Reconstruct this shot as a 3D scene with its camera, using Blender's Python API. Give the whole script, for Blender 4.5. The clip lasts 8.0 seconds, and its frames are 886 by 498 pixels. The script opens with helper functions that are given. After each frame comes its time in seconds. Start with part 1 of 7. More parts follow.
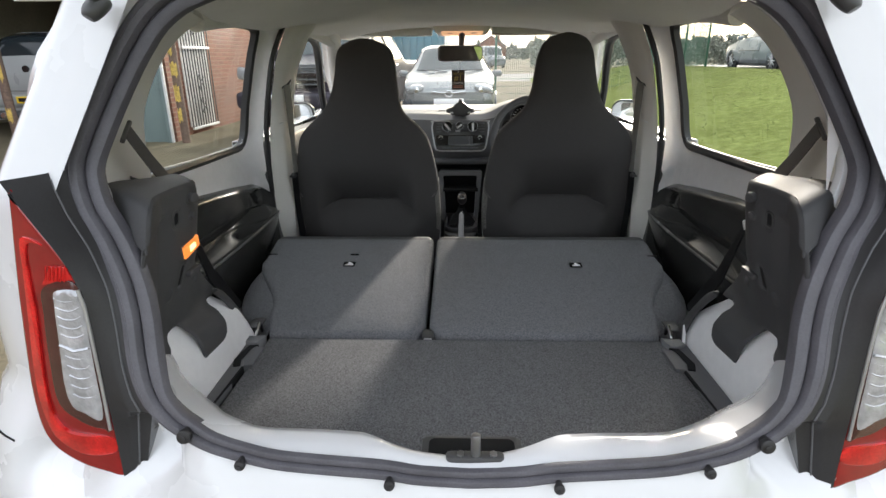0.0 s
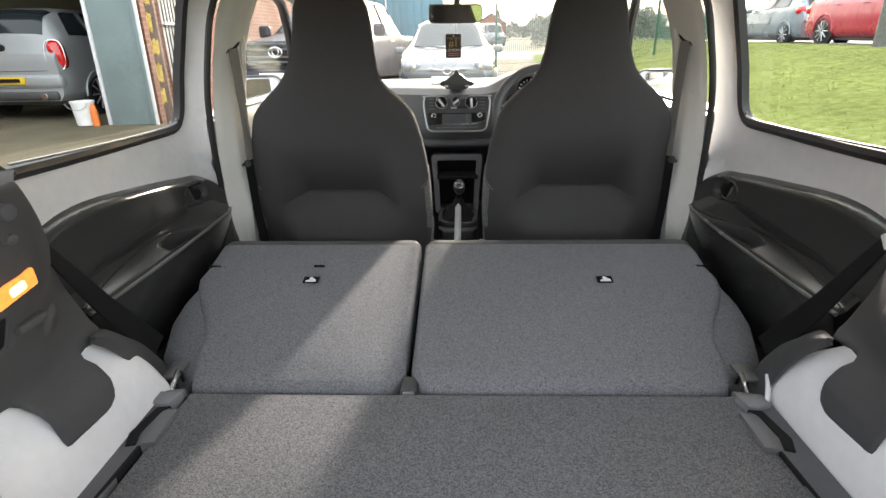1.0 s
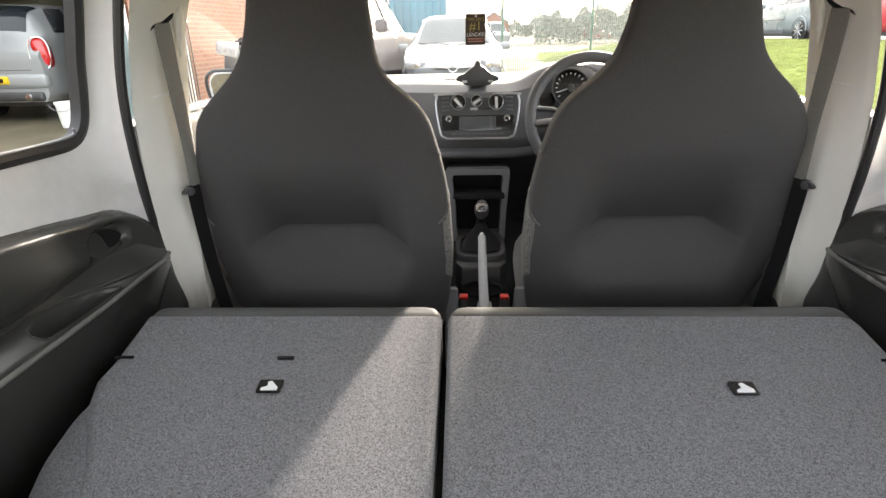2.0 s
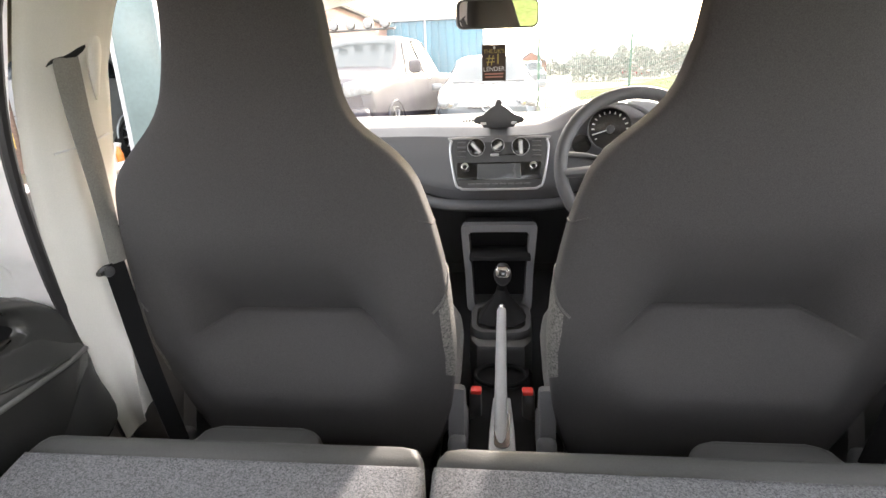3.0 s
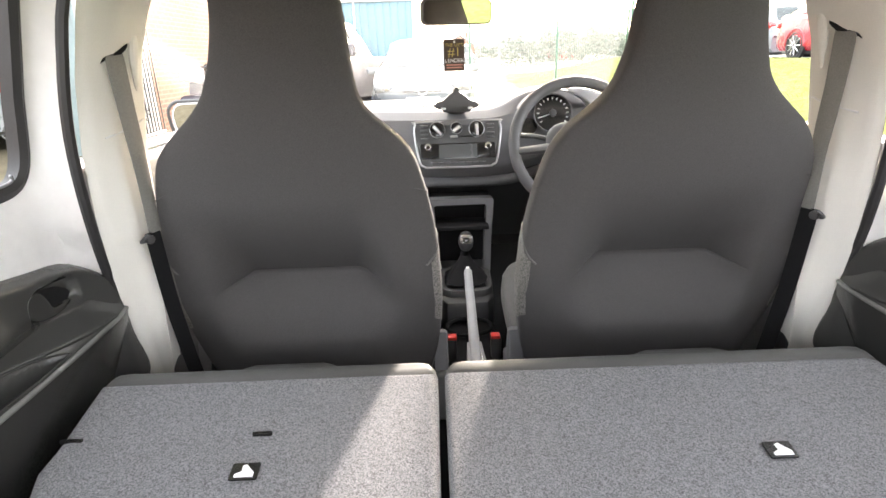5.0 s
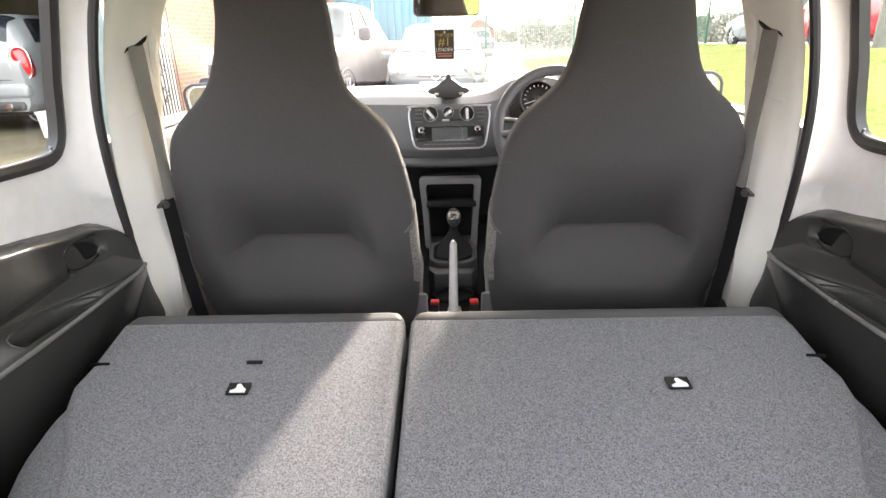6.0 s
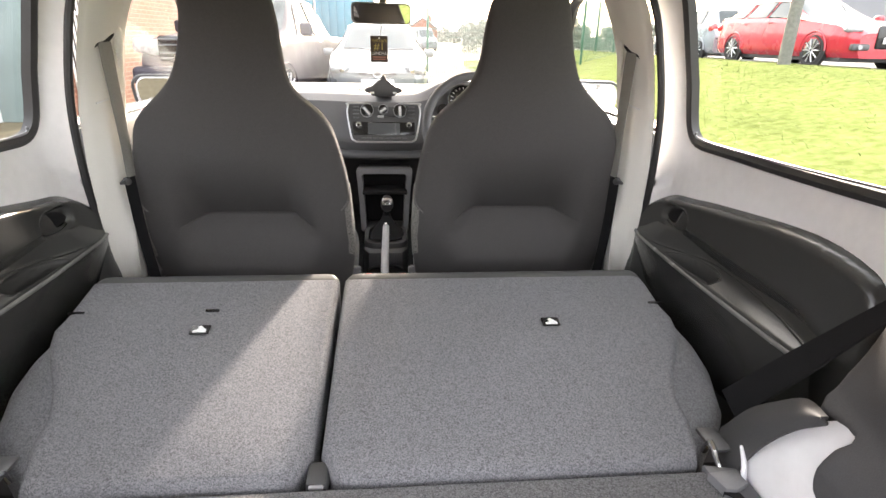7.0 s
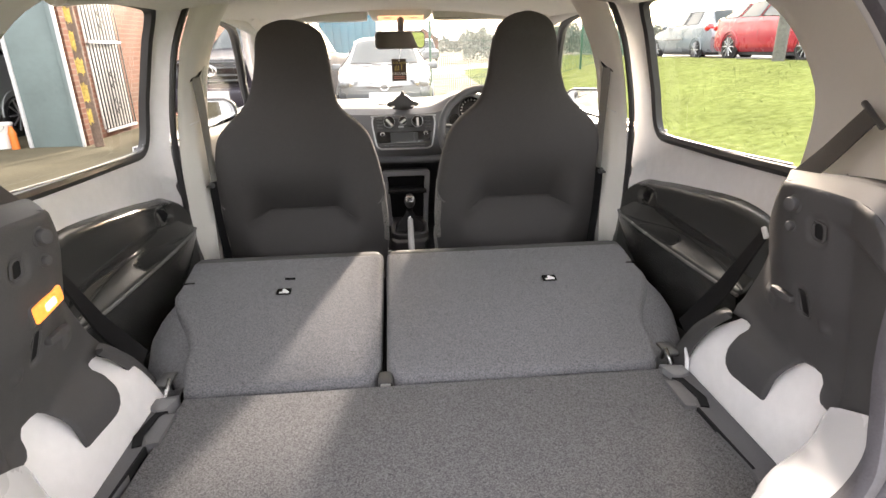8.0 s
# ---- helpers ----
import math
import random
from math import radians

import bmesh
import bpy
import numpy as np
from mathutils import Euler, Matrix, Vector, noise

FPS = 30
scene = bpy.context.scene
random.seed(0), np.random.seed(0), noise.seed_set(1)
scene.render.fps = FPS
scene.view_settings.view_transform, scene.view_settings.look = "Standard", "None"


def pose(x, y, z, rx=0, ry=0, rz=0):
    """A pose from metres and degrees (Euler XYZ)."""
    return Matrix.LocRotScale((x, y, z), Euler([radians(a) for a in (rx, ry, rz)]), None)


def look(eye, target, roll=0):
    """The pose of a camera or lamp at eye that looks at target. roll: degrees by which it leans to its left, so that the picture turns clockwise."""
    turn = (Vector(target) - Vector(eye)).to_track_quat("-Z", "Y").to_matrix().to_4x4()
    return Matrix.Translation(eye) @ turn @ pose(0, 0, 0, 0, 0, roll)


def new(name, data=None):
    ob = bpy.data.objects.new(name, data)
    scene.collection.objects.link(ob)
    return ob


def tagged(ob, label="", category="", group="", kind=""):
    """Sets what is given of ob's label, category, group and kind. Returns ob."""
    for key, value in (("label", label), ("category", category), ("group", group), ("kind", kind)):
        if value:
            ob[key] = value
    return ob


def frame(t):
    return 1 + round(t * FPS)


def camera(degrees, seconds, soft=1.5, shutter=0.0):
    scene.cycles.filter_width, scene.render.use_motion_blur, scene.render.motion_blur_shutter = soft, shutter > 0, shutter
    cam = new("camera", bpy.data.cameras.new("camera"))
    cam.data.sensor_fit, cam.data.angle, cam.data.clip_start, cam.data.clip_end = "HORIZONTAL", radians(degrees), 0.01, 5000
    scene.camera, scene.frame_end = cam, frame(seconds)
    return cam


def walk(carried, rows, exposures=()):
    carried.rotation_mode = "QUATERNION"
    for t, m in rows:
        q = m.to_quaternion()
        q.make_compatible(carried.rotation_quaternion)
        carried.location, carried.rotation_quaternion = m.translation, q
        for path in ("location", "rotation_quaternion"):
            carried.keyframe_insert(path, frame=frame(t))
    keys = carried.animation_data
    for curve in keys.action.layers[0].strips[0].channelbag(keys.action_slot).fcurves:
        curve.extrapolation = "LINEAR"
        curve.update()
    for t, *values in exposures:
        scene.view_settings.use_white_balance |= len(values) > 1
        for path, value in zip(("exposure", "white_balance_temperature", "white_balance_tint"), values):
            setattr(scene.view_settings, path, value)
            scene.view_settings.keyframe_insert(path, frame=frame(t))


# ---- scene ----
cam = camera(78.0, 8.0)
PATH = [
    (0, (-0.001, -0.807, 1.246), (-0.067, 1.078, 0.581), -0.5),
    (0.5, (0.004, -0.645, 1.21), (-0.061, 1.227, 0.508), -0.8),
    (1, (0.014, -0.437, 1.185), (-0.056, 1.424, 0.456), -1.0),
    (1.2, (0.007, -0.353, 1.168), (-0.061, 1.505, 0.431), -1.1),
    (2.3, (-0.059, 0.165, 1.132), (-0.157, 2.028, 0.412), -1.4),
    (2.5, (-0.059, 0.232, 1.132), (-0.201, 2.106, 0.448), -1.9),
    (3, (0.002, 0.333, 1.12), (-0.213, 2.228, 0.516), -2.2),
    (3.5, (0.094, 0.358, 1.105), (0.033, 2.264, 0.504), -0.7),
    (4, (0.121, 0.293, 1.107), (0.251, 2.192, 0.492), 0.1),
    (4.5, (0.038, 0.187, 1.129), (0.217, 2.074, 0.491), -0.6),
    (5, (-0.083, 0.134, 1.144), (-0.062, 2.02, 0.479), -1.9),
    (5.2, (-0.105, 0.094, 1.158), (-0.19, 1.972, 0.475), -2.8),
    (6.5, (0.051, -0.093, 1.157), (0.097, 1.774, 0.441), 0.8),
    (7, (0.031, -0.24, 1.182), (0.205, 1.619, 0.465), 1.3),
    (7.5, (-0.021, -0.423, 1.206), (0.152, 1.443, 0.505), -0.1),
    (8, (-0.033, -0.565, 1.222), (0.111, 1.307, 0.534), -1.2),
]
EXPOSURES = [(0.0, 1.36, 6500, 9), (0.5, 1.72, 6550, 9), (1.0, 2.06, 6700, 10), (2.5, 2.62, 6900, 13), (3.5, 3.1, 6800, 15), (4.5, 3.3, 6900, 14), (6.5, 2.92, 6900, 14), (7.0, 2.8, 7000, 15), (8.0, 2.42, 7200, 16)]
walk(cam, [(t, look(eye, target, roll)) for t, eye, target, roll in PATH], EXPOSURES)

# ---- world and sun ----
SUN_AZ, SUN_EL = 17.0, 19.0   # degrees to the right of straight ahead, and above the horizon
world = bpy.data.worlds.new("sky")
scene.world = world
world.use_nodes = True
wn = world.node_tree.nodes
sky = wn.new("ShaderNodeTexSky")
sky.sky_type = 'NISHITA'
sky.sun_disc = False
sky.sun_elevation = radians(SUN_EL)
sky.sun_rotation = radians(SUN_AZ)
sky.air_density, sky.dust_density, sky.ozone_density = 1.0, 6.0, 1.0
haze = wn.new("ShaderNodeMixRGB")
haze.inputs[0].default_value = 0.5
haze.inputs[2].default_value = (9.0, 9.2, 9.6, 1)
world.node_tree.links.new(sky.outputs[0], haze.inputs[1])
world.node_tree.links.new(haze.outputs[0], wn["Background"].inputs[0])
wn["Background"].inputs[1].default_value = 0.15

sun_data = bpy.data.lights.new("sun", 'SUN')
sun_data.energy, sun_data.angle, sun_data.color = 1.9, radians(3.0), (1.0, 0.94, 0.87)
sun = new("sun", sun_data)
sd = Vector((math.sin(radians(SUN_AZ)) * math.cos(radians(SUN_EL)), math.cos(radians(SUN_AZ)) * math.cos(radians(SUN_EL)), math.sin(radians(SUN_EL))))
sun.rotation_euler = sd.to_track_quat("Z", "Y").to_euler()
sun.location = sd * 50

# ---- materials ----
def mat(name, colour, rough=0.5, metal=0.0, grain=0.0, grain_size=0.005, stain=0.0, stain_size=0.2, bump=0.0, coat=0.0, sheen=0.0, glow=None, second=None, random_tint=0.0, spec=0.5):
    """A procedural surface: fine grain, broad stains, relief, and an optional second colour mixed in by the grain."""
    m = bpy.data.materials.new(name)
    m.use_nodes = True
    nt = m.node_tree
    b = nt.nodes["Principled BSDF"]
    b.inputs["Roughness"].default_value = rough
    b.inputs["Metallic"].default_value = metal
    b.inputs["Coat Weight"].default_value = coat
    b.inputs["Sheen Weight"].default_value = sheen
    b.inputs["Specular IOR Level"].default_value = spec
    base = nt.nodes.new("ShaderNodeRGB")
    base.outputs[0].default_value = (*colour, 1)
    out = base.outputs[0]
    co = nt.nodes.new("ShaderNodeTexCoord").outputs["Object"]
    if grain or bump or second:
        g = nt.nodes.new("ShaderNodeTexNoise")
        g.inputs["Scale"].default_value = 1.0 / grain_size
        g.inputs["Detail"].default_value = 3.0
        nt.links.new(co, g.inputs["Vector"])
        if second:
            mix = nt.nodes.new("ShaderNodeMixRGB")
            ramp = nt.nodes.new("ShaderNodeMapRange")
            ramp.inputs[1].default_value, ramp.inputs[2].default_value = 0.34, 0.68
            nt.links.new(g.outputs[0], ramp.inputs[0])
            nt.links.new(ramp.outputs[0], mix.inputs[0])
            nt.links.new(out, mix.inputs[1])
            mix.inputs[2].default_value = (*second, 1)
            out = mix.outputs[0]
        if grain:
            out = scaled(nt, out, g.outputs[0], grain)
        if bump:
            bn = nt.nodes.new("ShaderNodeBump")
            bn.inputs["Strength"].default_value = min(1.0, bump)
            bn.inputs["Distance"].default_value = grain_size * 0.6
            nt.links.new(g.outputs[0], bn.inputs["Height"])
            nt.links.new(bn.outputs[0], b.inputs["Normal"])
    if stain:
        s = nt.nodes.new("ShaderNodeTexNoise")
        s.inputs["Scale"].default_value = 1.0 / stain_size
        s.inputs["Detail"].default_value = 5.0
        nt.links.new(co, s.inputs["Vector"])
        out = scaled(nt, out, s.outputs[0], stain)
        r = nt.nodes.new("ShaderNodeMapRange")
        r.inputs[1].default_value, r.inputs[2].default_value = 0.3, 0.7
        r.inputs[3].default_value, r.inputs[4].default_value = max(0.02, rough - 0.08), min(1, rough + 0.08)
        nt.links.new(s.outputs[0], r.inputs[0])
        nt.links.new(r.outputs[0], b.inputs["Roughness"])
    if random_tint:
        oi = nt.nodes.new("ShaderNodeObjectInfo")
        out = scaled(nt, out, oi.outputs["Random"], random_tint)
    nt.links.new(out, b.inputs["Base Color"])
    if glow:
        b.inputs["Emission Color"].default_value = (*glow[:3], 1)
        b.inputs["Emission Strength"].default_value = glow[3]
    return m


def scaled(nt, colour, value, amount):
    """colour times 1 -+ amount, as value goes from 0 to 1."""
    r = nt.nodes.new("ShaderNodeMapRange")
    r.inputs[1].default_value, r.inputs[2].default_value = 0.25, 0.75
    r.inputs[3].default_value, r.inputs[4].default_value = 1 - amount, 1 + amount
    nt.links.new(value, r.inputs[0])
    v = nt.nodes.new("ShaderNodeVectorMath")
    v.operation = 'SCALE'
    nt.links.new(colour, v.inputs[0])
    nt.links.new(r.outputs[0], v.inputs["Scale"])
    return v.outputs[0]


def glass_mat(name, tint, gloss=0.02, shine=0.7, veil=0.0):
    """Thin pane: lets light straight through, with a Fresnel reflection."""
    m = bpy.data.materials.new(name)
    m.use_nodes = True
    nt = m.node_tree
    nt.nodes.remove(nt.nodes["Principled BSDF"])
    t = nt.nodes.new("ShaderNodeBsdfTransparent")
    t.inputs[0].default_value = (*tint, 1)
    g = nt.nodes.new("ShaderNodeBsdfGlossy")
    g.inputs["Roughness"].default_value = gloss
    f = nt.nodes.new("ShaderNodeLayerWeight")
    f.inputs[0].default_value = 0.5
    pw = nt.nodes.new("ShaderNodeMath")
    pw.operation = 'POWER'
    pw.inputs[1].default_value = 5.0
    nt.links.new(f.outputs["Facing"], pw.inputs[0])
    k = nt.nodes.new("ShaderNodeMath")
    k.operation = 'MULTIPLY_ADD'
    k.inputs[1].default_value, k.inputs[2].default_value = shine, 0.04 if shine > 0.5 else 0.025
    nt.links.new(pw.outputs[0], k.inputs[0])
    x = nt.nodes.new("ShaderNodeMixShader")
    nt.links.new(k.outputs[0], x.inputs[0])
    nt.links.new(t.outputs[0], x.inputs[1])
    nt.links.new(g.outputs[0], x.inputs[2])
    last = x
    if veil:
        # a thin film added as glare haze; it scatters daylight, uneven at two scales
        film = nt.nodes.new("ShaderNodeBsdfTranslucent")
        film.inputs[0].default_value = (0.80, 0.80, 0.78, 1)
        co = nt.nodes.new("ShaderNodeTexCoord")
        n1 = nt.nodes.new("ShaderNodeTexNoise")
        n1.inputs["Scale"].default_value = 5.0
        n1.inputs["Detail"].default_value = 6.0
        nt.links.new(co.outputs["Object"], n1.inputs["Vector"])
        amount = nt.nodes.new("ShaderNodeMapRange")
        amount.inputs["From Min"].default_value, amount.inputs["From Max"].default_value = 0.3, 0.7
        amount.inputs["To Min"].default_value, amount.inputs["To Max"].default_value = veil * 0.75, veil * 1.25
        nt.links.new(n1.outputs["Fac"], amount.inputs["Value"])
        last = nt.nodes.new("ShaderNodeMixShader")
        nt.links.new(amount.outputs[0], last.inputs[0])
        nt.links.new(x.outputs[0], last.inputs[1])
        nt.links.new(film.outputs[0], last.inputs[2])
    nt.links.new(last.outputs[0], nt.nodes["Material Output"].inputs[0])
    return m


def carpet_mat(name, dark, pale, size):
    """Felted carpet: flecks of single fibres, loose tufts and worn, trodden patches."""
    m = mat(name, dark, 0.96, stain=0.16, stain_size=0.09, sheen=0.08)
    nt = m.node_tree
    b = nt.nodes["Principled BSDF"]
    base = b.inputs["Base Color"].links[0].from_socket
    co = nt.nodes.new("ShaderNodeTexCoord").outputs["Object"]
    warp = nt.nodes.new("ShaderNodeTexNoise")
    warp.inputs["Scale"].default_value = 0.5 / size
    nt.links.new(co, warp.inputs["Vector"])
    bend = nt.nodes.new("ShaderNodeVectorMath")
    bend.operation = 'MULTIPLY_ADD'
    bend.inputs[1].default_value = (size * 1.5, size * 1.5, size * 1.5)
    nt.links.new(warp.outputs["Color"], bend.inputs[0])
    nt.links.new(co, bend.inputs[2])
    fleck = nt.nodes.new("ShaderNodeTexVoronoi")
    fleck.inputs["Scale"].default_value = 1.0 / size
    nt.links.new(bend.outputs[0], fleck.inputs["Vector"])
    hue = nt.nodes.new("ShaderNodeSeparateXYZ")
    nt.links.new(fleck.outputs["Color"], hue.inputs[0])
    tuft = nt.nodes.new("ShaderNodeTexNoise")
    tuft.inputs["Scale"].default_value, tuft.inputs["Detail"].default_value = 0.45 / size, 3.0
    nt.links.new(co, tuft.inputs["Vector"])
    total = nt.nodes.new("ShaderNodeMath")
    total.operation = 'MULTIPLY_ADD'
    total.inputs[1].default_value = 1.25
    nt.links.new(hue.outputs[0], total.inputs[0])
    nt.links.new(tuft.outputs["Fac"], total.inputs[2])
    amount = nt.nodes.new("ShaderNodeMapRange")
    amount.inputs["From Min"].default_value, amount.inputs["From Max"].default_value = 0.42, 1.85
    nt.links.new(total.outputs[0], amount.inputs["Value"])
    mix = nt.nodes.new("ShaderNodeMixRGB")
    mix.inputs[2].default_value = (*pale, 1)
    nt.links.new(amount.outputs[0], mix.inputs[0])
    nt.links.new(base, mix.inputs[1])
    nt.links.new(mix.outputs[0], b.inputs["Base Color"])
    bump = nt.nodes.new("ShaderNodeBump")
    bump.inputs["Strength"].default_value, bump.inputs["Distance"].default_value = 0.5, size * 0.8
    nt.links.new(total.outputs[0], bump.inputs["Height"])
    nt.links.new(bump.outputs[0], b.inputs["Normal"])
    return m


M = dict(
    # body white, darkened to tone down the bright rear
    white=mat("white_paint", (0.69, 0.69, 0.70), 0.25, grain=0.02, grain_size=0.15, stain=0.05, stain_size=0.25, coat=1.0),
    # same white on inner metal: satin, and lightened to brighten the cabin
    inner_white=mat("satin_white_brightened", (0.79, 0.78, 0.78), 0.45, spec=0.4, grain=0.03, grain_size=0.02, stain=0.05, stain_size=0.12, bump=0.05),
    carpet=carpet_mat("speckled_carpet", (0.062, 0.063, 0.067), (0.245, 0.246, 0.258), 0.00125),
    floor_carpet=carpet_mat("boot_carpet", (0.042, 0.042, 0.044), (0.182, 0.181, 0.187), 0.0015),
    fabric=mat("seat_fabric", (0.052, 0.049, 0.048), 0.9, grain=0.25, grain_size=0.0015, stain=0.10, stain_size=0.25, bump=0.35, sheen=0.02),
    fabric_side=mat("seat_side_fabric", (0.10, 0.096, 0.09), 0.85, grain=0.3, grain_size=0.0015, stain=0.08, stain_size=0.2, bump=0.4, sheen=0.2),
    weave=mat("woven_flank_fabric", (0.23, 0.22, 0.20), 0.9, second=(0.05, 0.048, 0.045), grain=0.2, grain_size=0.0035, stain=0.08, stain_size=0.1, bump=0.6),
    edge_vinyl=mat("seat_edge_vinyl", (0.08, 0.08, 0.078), 0.55, grain=0.1, grain_size=0.002, stain=0.1, stain_size=0.1, bump=0.2),
    plastic=mat("black_trim_plastic", (0.062, 0.062, 0.063), 0.40, grain=0.12, grain_size=0.0012, stain=0.06, stain_size=0.3, bump=0.12),
    door_trim=mat("door_trim_plastic", (0.046, 0.046, 0.044), 0.21, grain=0.1, grain_size=0.0012, bump=0.06),
    # trim grey lightened so the armrest edge carries a window glint
    edge_glint=mat("trim_edge_glint", (0.16, 0.157, 0.15), 0.22, grain=0.1, grain_size=0.002, stain=0.2, stain_size=0.06),
    # near-black plastic; also the shade painted into recesses and slots
    deep=mat("black_plastic_and_shade", (0.014, 0.014, 0.015), 0.7, spec=0.12, grain=0.1, grain_size=0.002, stain=0.1, stain_size=0.1),
    grip=mat("pale_grey_grip", (0.36, 0.36, 0.365), 0.45, grain=0.08, grain_size=0.002, stain=0.08, stain_size=0.05, bump=0.1),
    clad=mat("boot_side_plastic", (0.070, 0.069, 0.071), 0.62, spec=0.2, grain=0.12, grain_size=0.0015, stain=0.15, stain_size=0.15, bump=0.3),
    grey_plastic=mat("grey_plastic", (0.11, 0.11, 0.115), 0.5, grain=0.1, grain_size=0.0015, stain=0.1, stain_size=0.1, bump=0.2),
    dash=mat("dash_plastic", (0.16, 0.16, 0.166), 0.5, grain=0.12, grain_size=0.0014, stain=0.1, stain_size=0.25, bump=0.3),
    beige=mat("pillar_trim", (0.72, 0.70, 0.65), 0.6, grain=0.05, grain_size=0.0015, stain=0.05, stain_size=0.2, bump=0.15),
    liner=mat("headlining_fabric", (0.76, 0.745, 0.71), 0.95, grain=0.12, grain_size=0.002, stain=0.06, stain_size=0.3, bump=0.4),
    rubber=mat("seal_rubber", (0.092, 0.088, 0.100), 0.5, grain=0.1, grain_size=0.003, stain=0.25, stain_size=0.06, bump=0.2),
    window_rubber=mat("window_rubber", (0.024, 0.023, 0.024), 0.5, grain=0.1, grain_size=0.003, stain=0.2, stain_size=0.08, bump=0.1),
    gloss_black=mat("gloss_black", (0.012, 0.012, 0.013), 0.2, stain=0.1, stain_size=0.1, coat=0.3),
    chrome=mat("chrome", (0.75, 0.75, 0.76), 0.15, 1.0, stain=0.05, stain_size=0.05),
    silver=mat("satin_silver", (0.55, 0.55, 0.56), 0.35, 0.7, stain=0.06, stain_size=0.05),
    steel=mat("bare_steel", (0.30, 0.30, 0.31), 0.4, 0.9, stain=0.15, stain_size=0.02),
    red_lens=mat("red_lens", (0.26, 0.007, 0.009), 0.10, coat=1.0, stain=0.25, stain_size=0.06),
    dark_lens=mat("smoked_red_lens", (0.06, 0.012, 0.012), 0.15, coat=1.0, stain=0.3, stain_size=0.04),
    red_bright=mat("red_reflector", (0.60, 0.012, 0.012), 0.2, coat=1.0, stain=0.45, stain_size=0.05, grain=0.2, grain_size=0.004),
    clear_lens=mat("clear_lens", (0.50, 0.50, 0.52), 0.12, 0.35, grain=0.2, grain_size=0.02, stain=0.35, stain_size=0.035, bump=0.3, coat=1.0),
    amber=mat("lit_courtesy_lamp", (0.8, 0.30, 0.06), 0.4, glow=(1.0, 0.24, 0.04, 0.34), grain=0.3, grain_size=0.01),
    roof_lamp=mat("lit_roof_lamp", (0.85, 0.76, 0.68), 0.4, glow=(1.0, 0.50, 0.25, 0.30)),
    red=mat("red_button", (0.7, 0.03, 0.02), 0.4),
    webbing=mat("belt_webbing", (0.20, 0.195, 0.18), 0.6, grain=0.2, grain_size=0.002, stain=0.1, stain_size=0.1, bump=0.3),
    print_white=mat("print_white", (0.75, 0.75, 0.75), 0.6),
    screen=mat("radio_screen", (0.10, 0.105, 0.11), 0.25, stain=0.05, stain_size=0.1),
    card=mat("air_freshener_card", (0.055, 0.035, 0.025), 0.6, stain=0.1, stain_size=0.02),
    print_rose=mat("print_rose", (0.50, 0.22, 0.17), 0.5),
    gold=mat("print_gold", (0.45, 0.36, 0.10), 0.5),
    mirror=mat("mirror_glass", (0.9, 0.9, 0.9), 0.02, 1.0),
    glass=glass_mat("clear_window_glass", (0.93, 0.96, 0.94), shine=0.12),
    # windscreen pane with the added haze film
    hazy_glass=glass_mat("hazy_windscreen_glass", (0.93, 0.96, 0.94), veil=0.032),
)


# ---- mesh helpers ----
def part(name, bm, material, parent=None, label="", sharp=38, local=False):
    """Link a bmesh as one mesh object under a thing or part. Built in world metres unless local."""
    if parent is not None and not local:
        m = Matrix.Identity(4)
        o = parent
        while o is not None:
            m = o.matrix_basis @ m
            o = o.parent
        bm.transform(m.inverted())
    bmesh.ops.recalc_face_normals(bm, faces=bm.faces)
    me = bpy.data.meshes.new(name)
    bm.to_mesh(me)
    bm.free()
    me.materials.append(M[material] if isinstance(material, str) else material)
    me.polygons.foreach_set("use_smooth", [True] * len(me.polygons))
    me.set_sharp_from_angle(angle=radians(sharp))
    ob = new(name, me)
    ob.parent = parent
    if label:
        ob["label"] = label
    return ob


def thing(name, at, label, category, group="", kind=""):
    ob = new(name)
    ob.empty_display_size = 0.05
    ob.location = at
    ob.matrix_basis = Matrix.Translation(at)
    return tagged(ob, label, category, group, kind)


def single(name, bm, material, label, category, group="", kind="", sharp=38):
    return tagged(part(name, bm, material, None, "", sharp), label, category, group, kind)


def lerp(a, b, t):
    return a + (b - a) * t


def curve(points, n, closed=False):
    """n points of a smooth curve through the given ones."""
    p = [Vector(q) for q in points]
    k = len(p)
    out = []
    for i in range(n):
        u = i * (k if closed else k - 1) / (n if closed else n - 1)
        j = min(int(u), k - 1 if closed else k - 2)
        t = u - j
        if closed:
            a, b, c, d = p[(j - 1) % k], p[j % k], p[(j + 1) % k], p[(j + 2) % k]
        else:
            a, b, c, d = p[max(j - 1, 0)], p[j], p[j + 1], p[min(j + 2, k - 1)]
        out.append(0.5 * (2 * b + (c - a) * t + (2 * a - 5 * b + 4 * c - d) * t * t + (3 * b - a - 3 * c + d) * t ** 3))
    return out


def interp(x, table):
    """Piecewise smooth value at x of a short table of (x, value)."""
    if x <= table[0][0]:
        return table[0][1]
    for (a, p), (b, q) in zip(table, table[1:]):
        if x <= b:
            return lerp(p, q, (x - a) / (b - a))
    return table[-1][1]


